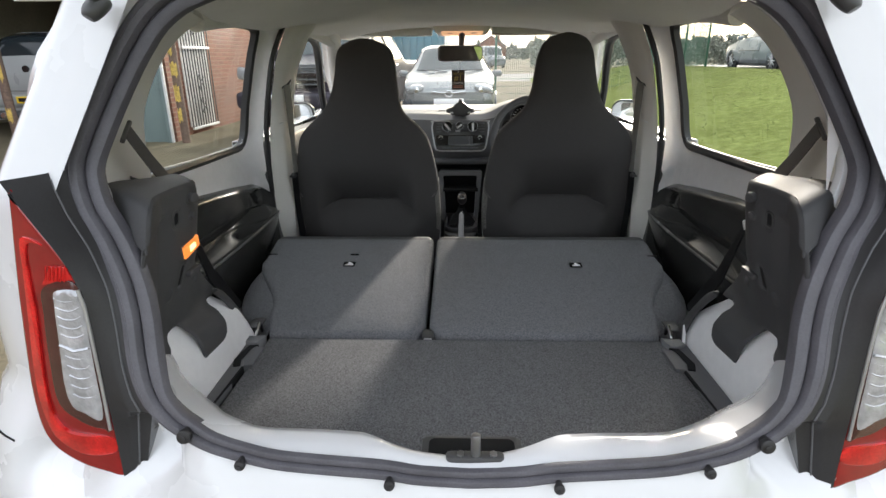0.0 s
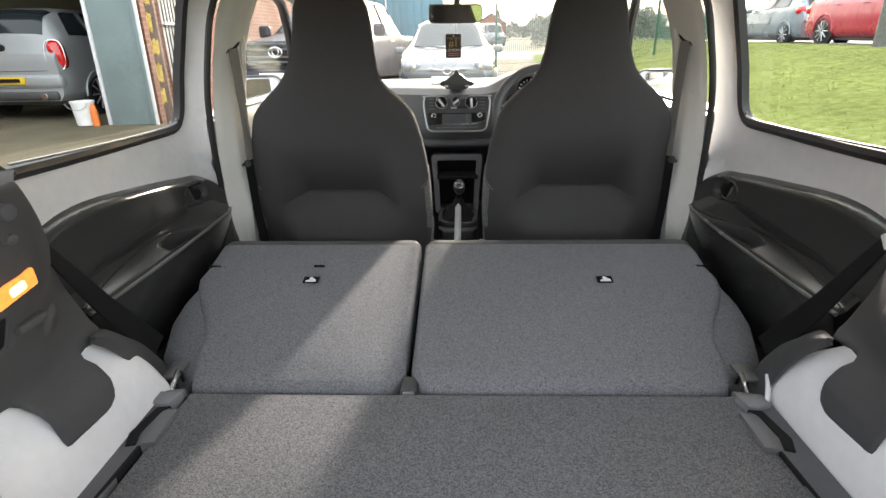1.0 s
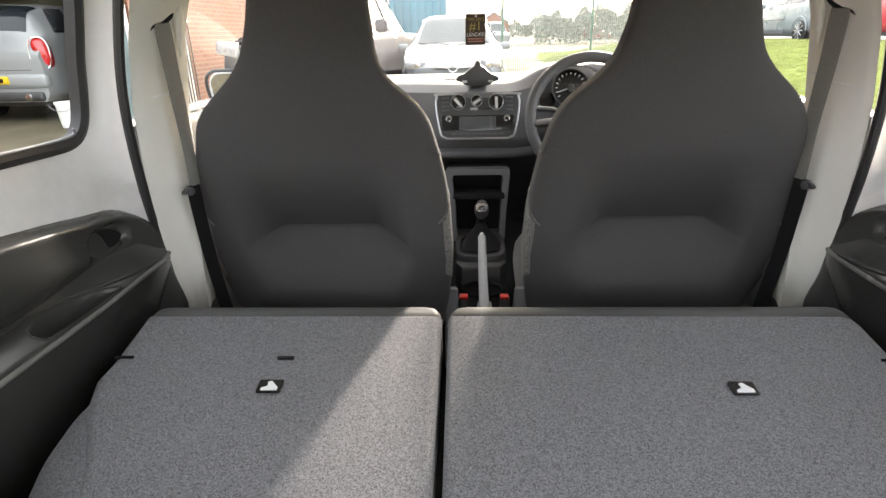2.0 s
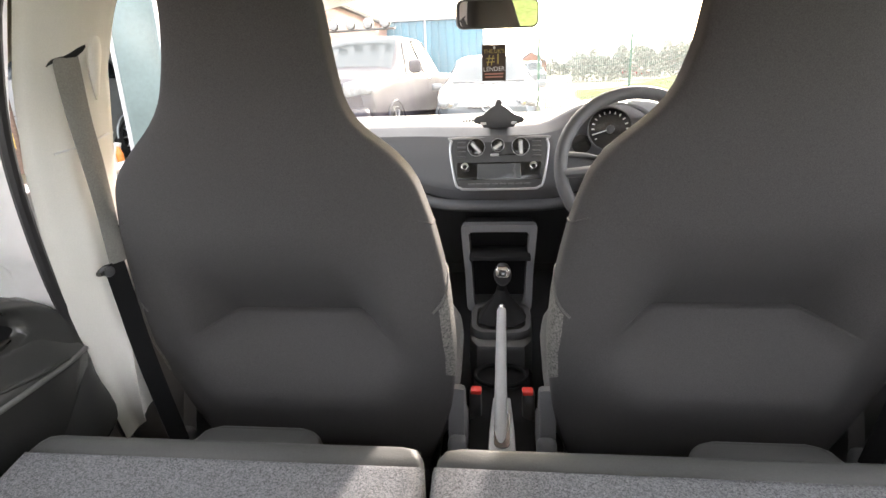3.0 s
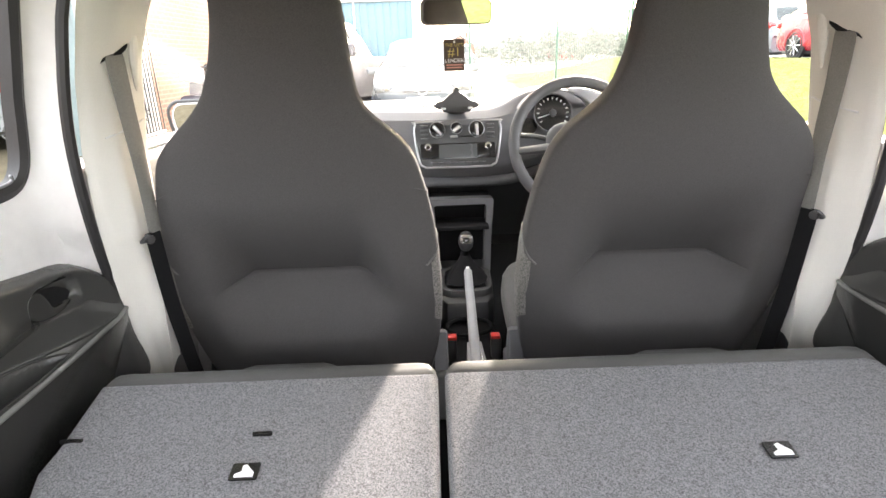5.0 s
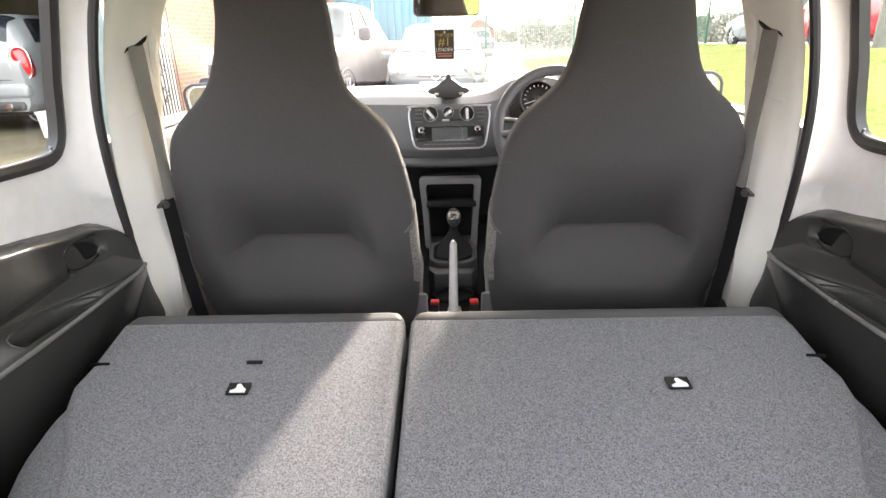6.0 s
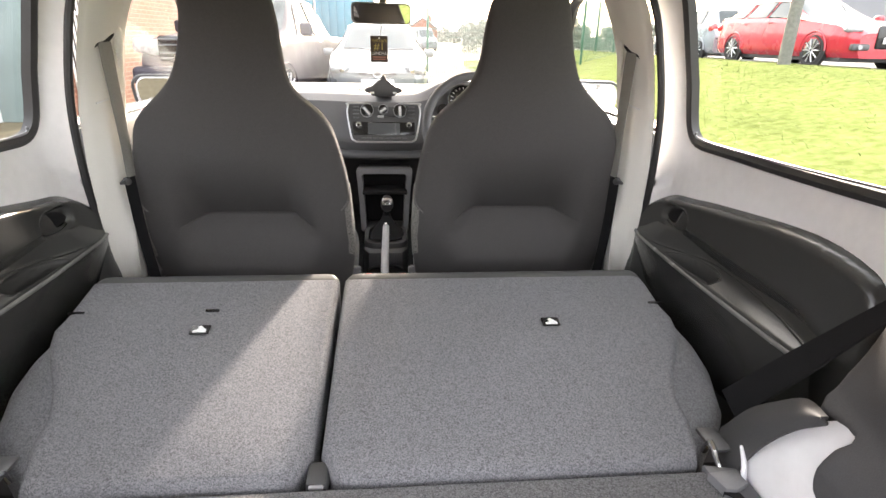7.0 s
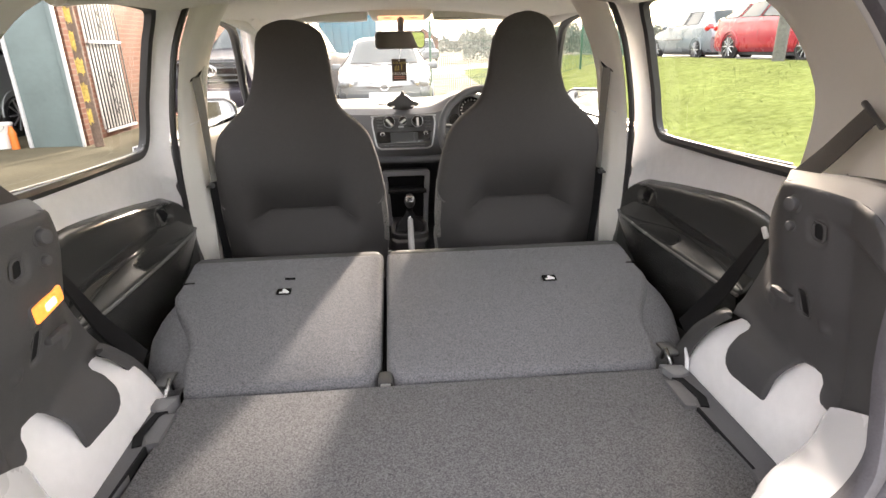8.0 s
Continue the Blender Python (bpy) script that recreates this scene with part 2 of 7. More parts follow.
def rows_mesh(rows, closed_u=False, closed_v=False, caps=False, thick=0.0):
    """A surface through rows of points; with thick, a solid sheet."""
    bm = bmesh.new()
    vs = [[bm.verts.new(p) for p in r] for r in rows]
    nv = len(rows[0])
    for i in range(len(rows) - (0 if closed_u else 1)):
        a, b = vs[i], vs[(i + 1) % len(rows)]
        for j in range(nv - (0 if closed_v else 1)):
            k = (j + 1) % nv
            q = [a[j], a[k], b[k], b[j]]
            if len({v.index if v.index >= 0 else id(v) for v in q}) == 4:
                bm.faces.new(q)
    if caps:
        bm.faces.new(vs[0][::-1])
        bm.faces.new(vs[-1])
    if thick:
        bmesh.ops.recalc_face_normals(bm, faces=bm.faces)
        bmesh.ops.solidify(bm, geom=bm.faces[:], thickness=thick)
    return bm


def grid(f, nu, nv, thick=0.0):
    return rows_mesh([[f(i / nu, j / nv) for j in range(nv + 1)] for i in range(nu + 1)], thick=thick)


def tube(points, r, seg=10, closed=False, flat=1.0, n=None):
    """A round bar along a curve; r may be a function of 0..1; flat squeezes it along z or the second normal."""
    pts = curve(points, n, closed) if n else [Vector(p) for p in points]
    rows = []
    k = len(pts)
    up = None
    for i, p in enumerate(pts):
        d = (pts[(i + 1) % k] - pts[i - 1]) if closed else (pts[min(i + 1, k - 1)] - pts[max(i - 1, 0)])
        d.normalize()
        if up is None:
            up = Vector((0, 0, 1)) if abs(d.z) < 0.8 else Vector((1, 0, 0))
        s = d.cross(up).normalized()
        up = s.cross(d).normalized()
        rr = r(i / (k - 1)) if callable(r) else r
        rows.append([p + s * math.cos(a) * rr + up * math.sin(a) * rr * flat for a in (2 * math.pi * j / seg for j in range(seg))])
    return rows_mesh(rows, closed_u=closed, closed_v=True, caps=not closed)


def box(c, s, bevel=0.0, seg=2, rot=None):
    bm = bmesh.new()
    bmesh.ops.create_cube(bm, size=1.0)
    bm.transform(Matrix.Diagonal((*s, 1)))
    if bevel:
        bmesh.ops.bevel(bm, geom=bm.edges[:], offset=min(bevel, min(s) * 0.49), segments=seg, profile=0.5, affect='EDGES')
    bm.transform(Matrix.Translation(c) @ (rot if rot is not None else Matrix.Identity(4)))
    return bm


def join(*bms):
    out = bmesh.new()
    for b in bms:
        me = bpy.data.meshes.new("tmp")
        b.to_mesh(me)
        out.from_mesh(me)
        bpy.data.meshes.remove(me)
        b.free()
    return out


def prism(outline, to3, d0, d1, bevel=0.0, seg=2):
    """A solid from a 2D outline; to3(a, b, d) places it, d from d0 to d1."""
    bm = bmesh.new()
    lo = [bm.verts.new(to3(a, b, d0)) for a, b in outline]
    hi = [bm.verts.new(to3(a, b, d1)) for a, b in outline]
    bm.faces.new(lo)
    top = bm.faces.new(hi[::-1])
    n = len(outline)
    for i in range(n):
        bm.faces.new([lo[i], hi[i], hi[(i + 1) % n], lo[(i + 1) % n]])
    bmesh.ops.recalc_face_normals(bm, faces=bm.faces)
    if bevel:
        bmesh.ops.bevel(bm, geom=top.edges[:], offset=bevel, segments=seg, profile=0.5, affect='EDGES')
    return bm


def disc(c, r, depth, axis=(0, 0, 1), seg=20, bevel=0.0):
    q = Vector(axis).to_track_quat("Z", "Y").to_matrix().to_4x4()
    bm = bmesh.new()
    bmesh.ops.create_cone(bm, cap_ends=True, segments=seg, radius1=r, radius2=r, depth=depth)
    if bevel:
        bmesh.ops.bevel(bm, geom=[e for e in bm.edges if abs(e.verts[0].co.z - e.verts[1].co.z) < 1e-6], offset=bevel, segments=2, profile=0.5, affect='EDGES')
    bm.transform(Matrix.Translation(c) @ q)
    return bm


def rounded(w, h, r, n=6):
    """A rounded rectangle's outline about 0."""
    pts = []
    for cx, cy, a0 in ((w / 2 - r, h / 2 - r, 0), (-w / 2 + r, h / 2 - r, 90), (-w / 2 + r, -h / 2 + r, 180), (w / 2 - r, -h / 2 + r, 270)):
        pts += [(cx + r * math.cos(radians(a0 + 90 * i / n)), cy + r * math.sin(radians(a0 + 90 * i / n))) for i in range(n + 1)]
    return pts


def smooth_outline(points, n):
    return [(p.x, p.y) for p in curve([(a, b, 0) for a, b in points], n, closed=True)]


def sheet(outline, to3, step, thick=0.0):
    """A shaped sheet: the 2D outline filled with small cells; to3(a, b, e) places a point that lies e inside the edge."""
    bm = bmesh.new()
    bm.faces.new([bm.verts.new((a, b, 0)) for a, b in outline])
    bmesh.ops.triangulate(bm, faces=bm.faces[:])
    o = np.array(outline)
    for ax, nrm in ((0, (1, 0, 0)), (1, (0, 1, 0))):
        lo, hi = o[:, ax].min(), o[:, ax].max()
        for i in range(1, int((hi - lo) / step)):
            co = [0, 0, 0]
            co[ax] = lo + step * i
            bmesh.ops.bisect_plane(bm, geom=bm.verts[:] + bm.edges[:] + bm.faces[:], plane_co=co, plane_no=nrm, dist=1e-6)
    bmesh.ops.remove_doubles(bm, verts=bm.verts[:], dist=step * 0.04)
    p = np.array([(v.co.x, v.co.y) for v in bm.verts])
    dist = np.full(len(p), 9.0)
    for q, r in zip(o, np.roll(o, -1, 0)):
        w = r - q
        t = np.clip(((p - q) @ w) / max(1e-12, w @ w), 0, 1)
        dist = np.minimum(dist, np.hypot(*(p - q - t[:, None] * w).T))
    for v, e in zip(bm.verts, dist):
        v.co = to3(v.co.x, v.co.y, float(e))
    if thick:
        bmesh.ops.recalc_face_normals(bm, faces=bm.faces)
        bmesh.ops.solidify(bm, geom=bm.faces[:], thickness=thick)
    return bm


def ease(t):
    """Smooth step from 0 to 1."""
    t = max(0.0, min(1.0, t))
    return t * t * (3 - 2 * t)


def spot(a, b, ca, cb, ra, rb, soft=0.3):
    """1 inside a rounded oblong, easing to 0 at its edge."""
    r = (abs((a - ca) / ra) ** 3 + abs((b - cb) / rb) ** 3) ** (1 / 3)
    return ease((1 - r) / soft)


def mirrored(bm, s):
    """Turn a right-hand build (s = 1) into the left-hand one (s = -1)."""
    if s < 0:
        bm.transform(Matrix.Diagonal((-1, 1, 1, 1)))
    return bm


def slid(bm, s):
    """As mirrored, for the boot sides."""
    mirrored(bm, s).transform(Matrix.Translation((BOOT_DX, 0, 0)))
    return bm


def words(text, size, name="writing"):
    """Flat lettering as a bmesh, centred, in the xz plane facing -y."""
    cu = bpy.data.curves.new(name, 'FONT')
    cu.body, cu.size, cu.align_x, cu.align_y = text, size, 'CENTER', 'CENTER'
    cu.extrude = size * 0.01
    ob = bpy.data.objects.new(name, cu)
    scene.collection.objects.link(ob)
    me = bpy.data.meshes.new_from_object(ob.evaluated_get(bpy.context.evaluated_depsgraph_get()))
    bpy.data.objects.remove(ob)
    bm = bmesh.new()
    bm.from_mesh(me)
    bpy.data.meshes.remove(me)
    bm.transform(Matrix.Rotation(radians(90), 4, 'X'))
    return bm

# ---- the white hatchback: shell ----
SIDES = ((-1, "passenger side"), (1, "driver side"))
car_body = thing("car_body", (0, 0.9, 0.0), "white painted shell of a small hatchback with its boot open", "car body", kind="structure")

SEAL_HALF = [(0.0, 0.677), (0.07, 0.680), (0.11, 0.685), (0.14, 0.688), (0.19, 0.691), (0.27, 0.697), (0.315, 0.705), (0.37, 0.720), (0.403, 0.737), (0.431, 0.757), (0.455, 0.788), (0.468, 0.835), (0.475, 0.89), (0.487, 0.94), (0.512, 0.998), (0.538, 1.04), (0.550, 1.075), (0.552, 1.105), (0.537, 1.147), (0.508, 1.21), (0.478, 1.265), (0.445, 1.308), (0.39, 1.34), (0.28, 1.366), (0.0, 1.38)]


def gate_y(z):
    """Depth of the slanting plane of the boot opening."""
    return -0.17 + 0.33 * (z - 0.70)


half = curve([(x, 0, z) for x, z in SEAL_HALF], 76)
LOOP = [Vector((p.x, gate_y(p.z), p.z)) for p in half] + [Vector((-p.x, gate_y(p.z), p.z)) for p in half[-2:0:-1]]
for p in LOOP:
    p.x += 0.012 - 0.003 * max(0.0, min(1.0, (p.z - 0.95) / 0.15))


def loop_offset(out, back):
    """The boot opening's loop moved outward in its plane and backward."""
    c = Vector((0, 0, 1.02))
    res = []
    k = len(LOOP)
    for i, p in enumerate(LOOP):
        t = LOOP[(i + 1) % k] - LOOP[i - 1]
        n = Vector((t.z, 0, -t.x)).normalized()
        res.append(p + n * out + Vector((0, -back, 0)))
    return res


seal = thing("boot_seal", (0, -0.17, 0.68), "dark grey rubber seal round the open boot", "seal", kind="structure")


def seal_lip(profile):
    """A lip swept round the opening; it lies narrower along the sill than up the sides."""
    return rows_mesh([[lerp(p, q, 0.55 + 0.45 * ease((p.z - 0.70) / 0.14)) for p, q in zip(LOOP, loop_offset(out, back))] for out, back in profile], closed_u=True, closed_v=True)


part("outer_lip", seal_lip([(0.001, -0.012), (0.001, 0.006), (0.005, 0.014), (0.013, 0.0175), (0.020, 0.0165), (0.0245, 0.010), (0.0255, 0.0), (0.0245, -0.012)]), "rubber", seal)
part("inner_lip", seal_lip([(-0.0205, -0.014), (-0.0215, -0.004), (-0.019, 0.004), (-0.012, 0.0075), (-0.004, 0.0065), (0.0, 0.002), (0.0, -0.012)]), "rubber", seal)
part("crease", seal_lip([(0.0125, 0.0170), (0.0135, 0.0182), (0.0145, 0.0172)]), "rubber", seal)
part("flange", rows_mesh([loop_offset(0.0, -0.006), loop_offset(0.004, -0.03)], closed_v=True, thick=0.003), "rubber", seal)

# white rear frame round the seal, down to the bumper
ring = [loop_offset(0.004, -0.004), loop_offset(0.045, 0.016), loop_offset(0.075, 0.026)]
n_ring = len(LOOP)


def set_back(x, z):
    """1 behind the lamps and their black panels, 0 elsewhere."""
    return ease((abs(x) - 0.36) / 0.10) * max(0.0, min(1.0, (1.12 - z) / 0.03 + 0.25))


def rear_y(x, z):
    """Depth of the white rear panel: it curves forward towards the corners and the lamps."""
    low = gate_y(z) - 0.03
    up = -0.085 + 0.10 * (z - 0.85) - 0.9 * max(0, 0.64 - z) if z < 1.1 else lerp(-0.06, gate_y(z) - 0.02, min(1, (z - 1.1) / 0.25))
    return lerp(low, up, set_back(x, z)) + 0.12 * max(0, (abs(x) - 0.58) / 0.12) ** 1.5


def outer_edge(p):
    """Where the rear panel ends: bumper below, quarter panel at the sides, roof above."""
    a = math.atan2(p.z - 1.0, p.x)
    c, s = math.cos(a), math.sin(a)
    k = 1 / max(abs(c) / 0.70, abs(s) / 0.47)
    x, z = c * k, 1.0 + s * k
    if z > 1.08:
        x *= 1 - 0.42 * ((z - 1.08) / 0.39) ** 1.3
    return Vector((x, rear_y(x, z), z))


for t in (0.3, 0.6, 0.8, 1.0):
    row = [lerp(p, outer_edge(p), t) for p in ring[2]]
    ring.append([Vector((p.x, lerp(q.y, rear_y(p.x, p.z), min(1, t * 1.6)), p.z)) for p, q in zip(row, ring[2])])
for k in (1, 2):
    ring[k] = [Vector((p.x, lerp(p.y, rear_y(p.x, p.z) + 0.01, set_back(p.x, p.z)), p.z)) for p in ring[k]]
part("rear_panel", rows_mesh(ring, closed_v=True, thick=0.0025), "white", car_body)


BUMPER_LINE = curve([(0, -0.258, 0), (0.35, -0.256, 0), (0.52, -0.232, 0), (0.64, -0.19, 0), (0.735, -0.105, 0), (0.80, 0.0, 0), (0.835, 0.12, 0), (0.845, 0.25, 0)], 30)


def bumper(u, v):
    k = abs(2 * u - 1) * 29
    i = min(int(k), 28)
    p = lerp(BUMPER_LINE[i], BUMPER_LINE[i + 1], k - i)
    t = BUMPER_LINE[i + 1] - BUMPER_LINE[i]
    n = Vector((-t.y, t.x, 0)).normalized() * -1
    out = interp(v, [(0, -0.02), (0.06, 0.0), (0.2, 0.035), (0.4, 0.06), (0.75, 0.055), (1.0, 0.01)])
    q = p + n * out
    return Vector((math.copysign(q.x, u - 0.5), q.y, interp(v, [(0, 0.545), (0.06, 0.535), (0.2, 0.52), (0.4, 0.46), (0.75, 0.34), (1, 0.24)])))


part("rear_bumper", grid(bumper, 58, 20), "white", car_body)

# boot sill: white lip inside the seal, then down to the floor
SILL_IN = [(0.0, -0.150), (0.065, -0.147), (0.10, -0.137), (0.15, -0.113), (0.20, -0.108), (0.32, -0.104), (0.38, -0.082), (0.43, -0.045), (0.475, 0.0), (0.49, 0.03)]
def sill_foot(p):
    """Inner end of the sill below a point of the opening: the floor's edge, or the wing at the corners."""
    ax = abs(p.x)
    low = Vector((p.x, interp(ax, SILL_IN), 0.700 + 0.02 * max(0, (ax - 0.3) / 0.18) - 0.012 * max(0, 1 - ax / 0.13)))
    side = Vector((p.x + math.copysign(0.034, p.x), -0.012, p.z - 0.055))
    return lerp(low, side, ease((ax - 0.36) / 0.095))


lip_rows = []
for p in [q for q in LOOP[len(LOOP) // 2:] if q.z < 0.835] + [q for q in LOOP[:len(LOOP) // 2] if q.z < 0.835]:
    q = sill_foot(p)
    lip_rows.append([p + Vector((0, 0, 0.002)), lerp(p, q, 0.4) + Vector((0, 0, 0.008)), lerp(p, q, 0.8) + Vector((0, 0, 0.004)), q, q + Vector((0, 0.008, -0.02)), Vector((q.x, q.y + 0.012, 0.585))])
part("boot_sill", rows_mesh(lip_rows, thick=0.002), "white", car_body, "white painted boot sill with a central dip", sharp=60)


BOOT_DX = 0.0095   # the boot sides lie a little off the middle


def arch(s):
    """White painted inner wing beside the boot floor."""
    def f(u, v):
        y = lerp(-0.10, 0.36, u)
        top = interp(y, [(-0.135, 0.84), (0.19, 0.83), (0.215, 0.79), (0.25, 0.768), (0.29, 0.732), (0.32, 0.695), (0.345, 0.65), (0.36, 0.60)])
        z = lerp(0.585, top, v)
        return Vector((BOOT_DX + s * (0.509 + 0.034 * ((z - 0.60) / 0.2) ** 2 + 0.016 * ease((z - 0.70) / 0.05) + 0.008 * v ** 6 - 0.045 * max(0, (0.02 - y) / 0.15) ** 1.5), y, z))
    return grid(f, 40, 16, thick=0.003)


for s, side in SIDES:
    part("inner_wing", arch(s), "inner_white", car_body, "satin white inner wing")
    part("wing_flap", mirrored(tube([(0.512, 0.339, 0.658), (0.508, 0.322, 0.646), (0.506, 0.313, 0.628), (0.506, 0.306, 0.606)], lambda t: 0.0022 + 0.002 * math.sin(math.pi * t), 8, n=14), s), "white", car_body)

for s, side in SIDES:
    for pts, r in (([(0.612, 1.104), (0.604, 1.118), (0.586, 1.156), (0.564, 1.208), (0.541, 1.252), (0.528, 1.274)], 0.0032), ([(0.640, 1.10), (0.618, 1.16), (0.588, 1.228), (0.553, 1.285)], 0.009)):
        line = [Vector((p.x, rear_y(p.x, p.y) + r * 0.45, p.y)) for p in curve([(a, b, 0) for a, b in pts], 18)]
        part("pressed_rib", mirrored(tube(line, lambda t, r=r: r * (0.15 + 0.85 * min(1.0, 6 * t, 6 * (1 - t))), 8), s), "white", car_body)

# boot stops
for x, z in ((-0.395, 0.737), (-0.315, 0.699), (-0.1015, 0.675), (0.1375, 0.674), (0.345, 0.698), (0.4215, 0.7355)):
    y = gate_y(z) - 0.014
    big = 0.0108 if abs(x) > 0.39 else 0.0078
    stop = single("rubber_stop", join(disc((x, y + 0.016, z + 0.002), big * 0.6, 0.030, (0, -1, 0.15), 14), disc((x, y, z), big, 0.010, (0, -1, 0.15), 18, 0.003), disc((x, y - 0.005, z - 0.001), big * 0.45, 0.003, (0, -1, 0.15), 12, 0.001)), "window_rubber", "small round black rubber stop on the boot frame", "rubber stop", "stops round the boot")
striker = thing("latch_striker", (0.02, -0.155, 0.70), "steel boot latch striker bolted on a black plate", "latch")
part("plate", prism([(x + 0.02, z) for x, z in rounded(0.085, 0.018, 0.008)], lambda a, b, d: (a, -0.160 + b + 0.004, d), 0.692, 0.700, 0.002), "plastic", striker)
part("post", disc((0.021, -0.155, 0.716), 0.007, 0.034, (0, 0.1, 1), 16, 0.002), "steel", striker)
for dx in (-0.022, 0.026):
    part("bolt", disc((0.021 + dx, -0.156, 0.701), 0.006, 0.004, (0, 0, 1), 6), "steel", striker)
for s, side in SIDES:
    hinge = single("gas_strut_mount", tube([(s * 0.470, -0.030, 1.318), (s * 0.478, -0.047, 1.308), (s * 0.484, -0.055, 1.296)], lambda t: 0.008 + 0.005 * math.sin(math.pi * t), 12, n=9), "plastic", "black ball mount of the boot lid strut", "strut mount", "strut mounts")

# raised boot lid on its struts
lid = thing("tailgate", (0, -0.04, 1.42), "raised boot lid with dark tinted glass and black frame", "tailgate")


def lid_at(a, b, d):
    """A point of the raised lid: across, along from the hinge, above its inner face."""
    k = b / 0.74
    return Vector((a, -0.05 - 0.66 * k + 0.25 * d, 1.425 + 0.30 * k + 0.06 * math.sin(math.pi * k) + d))


lid_out = [(a, b + 0.37) for a, b in rounded(1.06, 0.74, 0.16, 8)]
part("glass", sheet(lid_out, lambda a, b, e: lid_at(a, b, 0.012), 0.05, 0.004), "gloss_black", lid, "dark tinted glass")
part("frame", rows_mesh([[lid_at(a * k, 0.37 + (b - 0.37) * k, d) for a, b in lid_out] for k, d in ((0.98, 0.008), (0.96, -0.03), (0.80, -0.034), (0.76, 0.006))], closed_v=True, thick=0.003), "plastic", lid)
for s, side in SIDES:
    st = part("gas_strut", tube([(s * 0.474, -0.045, 1.314), (s * 0.478, -0.10, 1.385)], 0.007, 10), "plastic", lid)
    part("rod", tube([(s * 0.478, -0.10, 1.385), lid_at(s * 0.47, 0.42, -0.03)], 0.005, 8), "steel", st)

# ---- tail lamps and the black panels beside them ----
LAMP_OUT = [(0.592, 1.086), (0.583, 1.074), (0.569, 1.052), (0.546, 1.015), (0.534, 0.991), (0.523, 0.960), (0.517, 0.931), (0.517, 0.893), (0.517, 0.839), (0.516, 0.783), (0.515, 0.735), (0.516, 0.684), (0.517, 0.637), (0.545, 0.644), (0.581, 0.653), (0.617, 0.670), (0.636, 0.688), (0.645, 0.712), (0.647, 0.745), (0.644, 0.790), (0.634, 0.857), (0.621, 0.938), (0.610, 0.997), (0.601, 1.042)]
LAMP_BAND = [(0.560, 1.012), (0.586, 1.007), (0.597, 0.906), (0.610, 0.823), (0.616, 0.765), (0.609, 0.731), (0.587, 0.712), (0.524, 0.710), (0.523, 0.684), (0.576, 0.677), (0.615, 0.697), (0.628, 0.725), (0.632, 0.772), (0.625, 0.830), (0.612, 0.904), (0.600, 0.973), (0.590, 1.022)]
LAMP_RIM = [(0.574, 0.951), (0.524, 0.958), (0.518, 0.877), (0.523, 0.733), (0.534, 0.726), (0.567, 0.737), (0.597, 0.766), (0.594, 0.837), (0.584, 0.909)]
LAMP_CLEAR = [(0.556, 0.947), (0.524, 0.948), (0.522, 0.925), (0.522, 0.892), (0.525, 0.821), (0.530, 0.744), (0.558, 0.753), (0.574, 0.763), (0.578, 0.799), (0.569, 0.873), (0.562, 0.926)]


def rear_face(a, b, d):
    """A point of the rear corner: across, up, proud by d."""
    return Vector((a, -0.118 + 0.02 * (b - 0.85) + 0.5 * max(0, a - 0.54) ** 1.5 - d, b))


